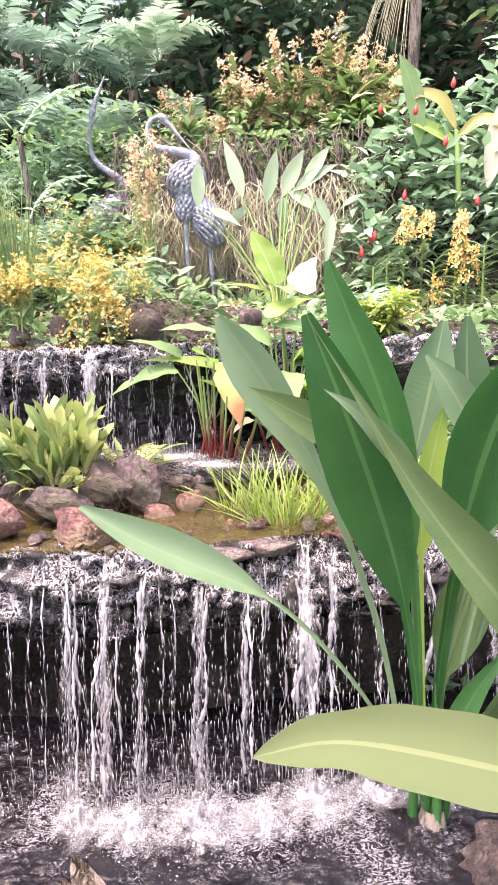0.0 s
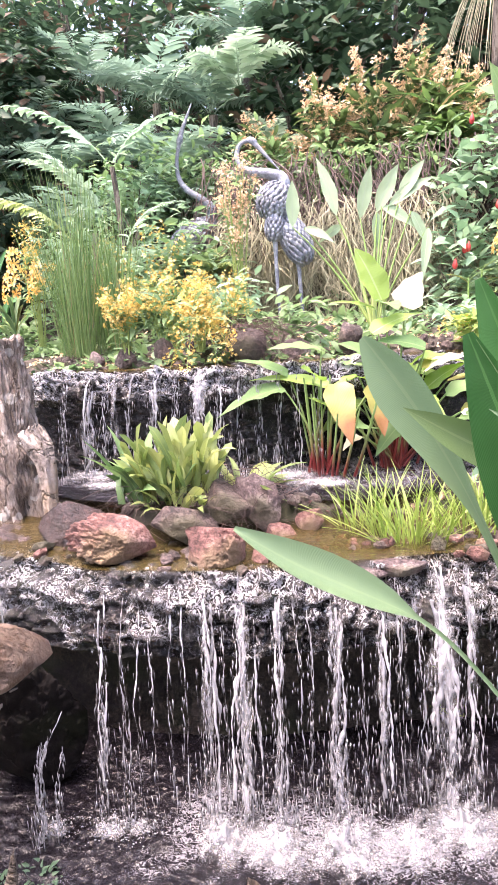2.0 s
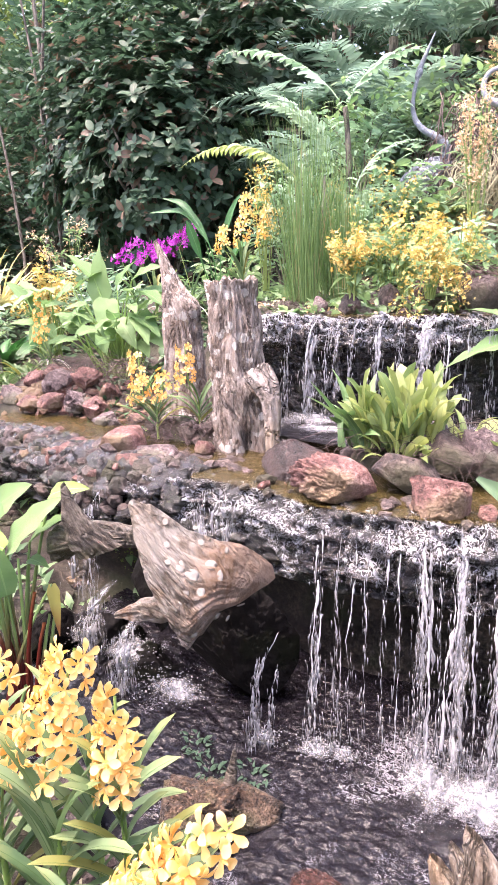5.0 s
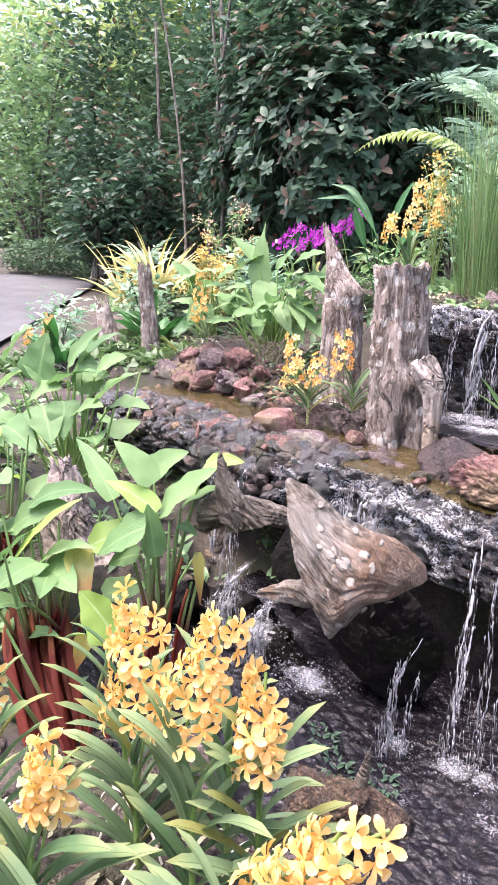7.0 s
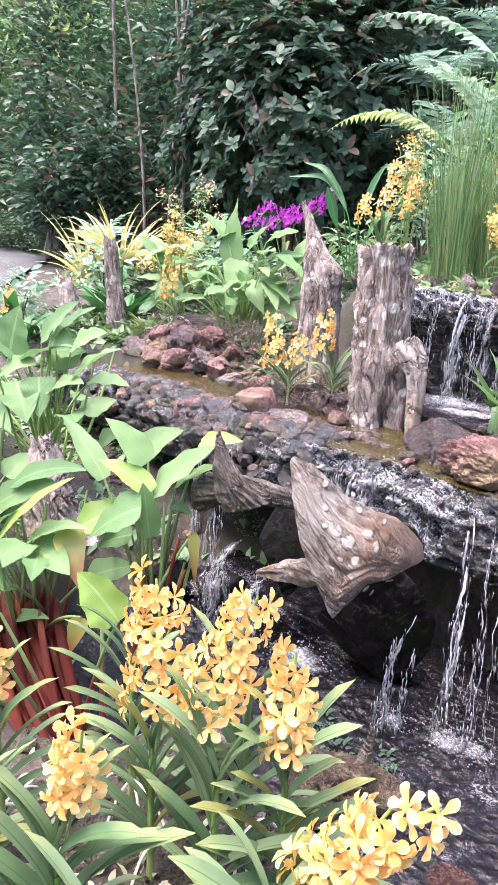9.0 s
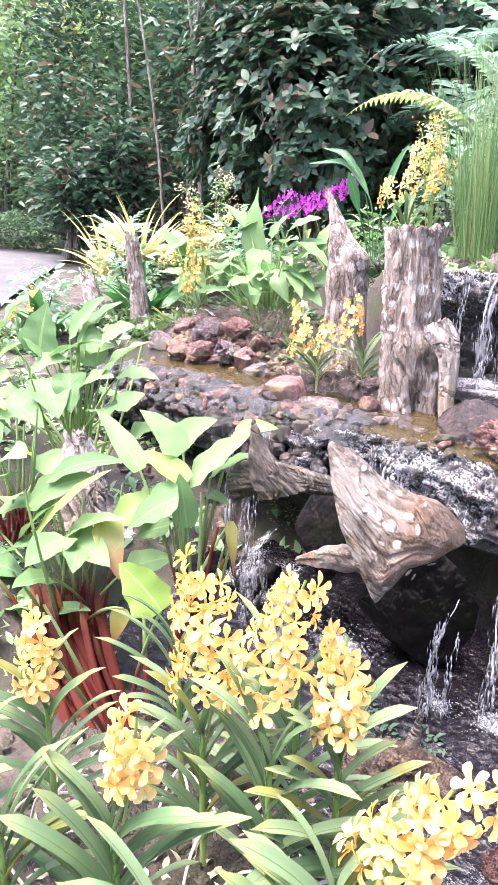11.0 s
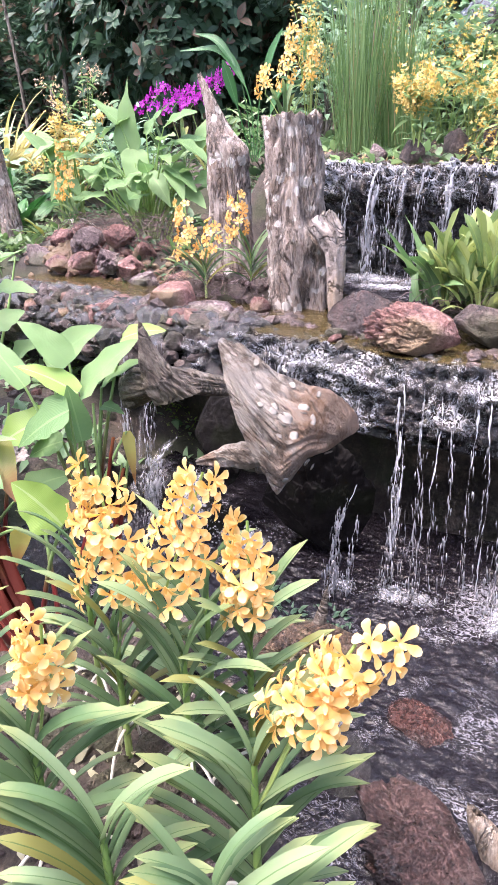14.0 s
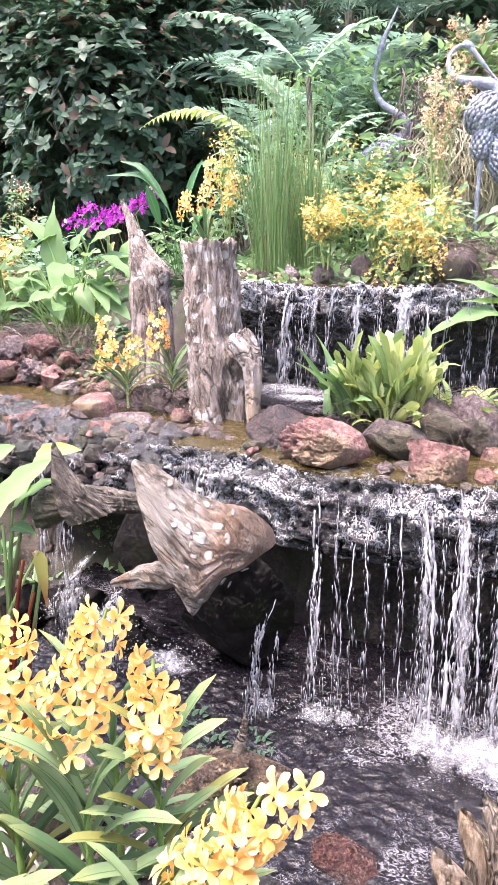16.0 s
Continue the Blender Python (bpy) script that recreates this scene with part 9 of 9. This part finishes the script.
def rim_rubble(x0, x1, n, size, mat, label, seed):
    """Rough stones bedded in the lip of the lower ledge and its upper face."""
    rg = np.random.default_rng(seed)
    v, f = ico(2)
    x, o = rg.uniform(x0, x1, n), rg.uniform(-0.16, 0.1, n)
    lip = np.array(LOWER_FACE[:7])
    s = size * rg.uniform(0.4, 1.3, n) ** 1.4
    mats = turns(rg.uniform(0, 6.28, n), rg.normal(0, 0.5, n), rg.normal(0, 0.5, n), s)
    mats = mats * np.stack([rg.uniform(0.8, 1.5, n), rg.uniform(0.7, 1.1, n), rg.uniform(0.5, 0.9, n)], 1)[:, None, :]
    w = v * (1 + 0.4 * fbm(v[:, 0] * 2.2, v[:, 1] * 2.2, v[:, 2] * 2.2, 3, seed))[:, None]
    b = Build()
    scatter(b, (w, f, np.zeros((len(v), 2))), mats, np.stack([x, rim_y(x) - o, np.interp(o, lip[:, 0], lip[:, 1]) + 0.012], 1))
    return tagged(part("rubble", b, mat, smooth=False), label, "rubble", kind="stuff")


rim_rubble(-3.5, -1.75, 300, 0.036, M_DARKROCK, "rough dark brown stones along the lip of the ledge", 41)
rim_rubble(-3.5, -1.6, 480, 0.036, M_WETROCK, "dark wet stones along the lip of the ledge", 42)
rim_rubble(-3.2, -1.9, 40, 0.036, M_LAVA, "red stones along the lip of the ledge", 43)
gravel(-1.95, -1.5, 2.58, 2.85, 160, 0.04, M_DARKROCK, "brown stones round the foot of the stump", 12)
gravel(-2.5, -1.4, 2.5, 3.1, 700, 0.022, M_GREYROCK, "small stones and twigs on the islet", 1)
gravel(-2.4, -1.4, 2.5, 3.0, 260, 0.035, M_DARKROCK, "brown stones on the islet", 2)
gravel(-3.6, 0.8, 2.2, 3.1, 800, 0.03, M_DARKROCK, "stones on the bed of the middle pool", 3, patchy)
gravel(-3.4, 0.5, 2.3, 3.1, 300, 0.026, M_LAVA, "red stones on the bed of the middle pool", 4, patchy)
gravel(-3.7, -2.4, 3.1, 3.6, 500, 0.03, M_LAVA, "red rubble between the larger rocks", 5)
gravel(-0.6, 0.3, 2.5, 2.95, 300, 0.025, M_DARKROCK, "mud-coated stones beside the sedge", 6)
gravel(-1.2, 0.3, 0.5, 2.0, 900, 0.03, M_DARKROCK, "stones on the bed of the lower pool", 7)
gravel(-1.9, -0.7, 0.45, 1.4, 500, 0.025, M_DARKROCK, "dark pebbles and bark under the orchids", 8)
gravel(-2.0, 1.0, 3.5, 5.2, 900, 0.03, M_DARKROCK, "clods and stones in the flower bed", 9)
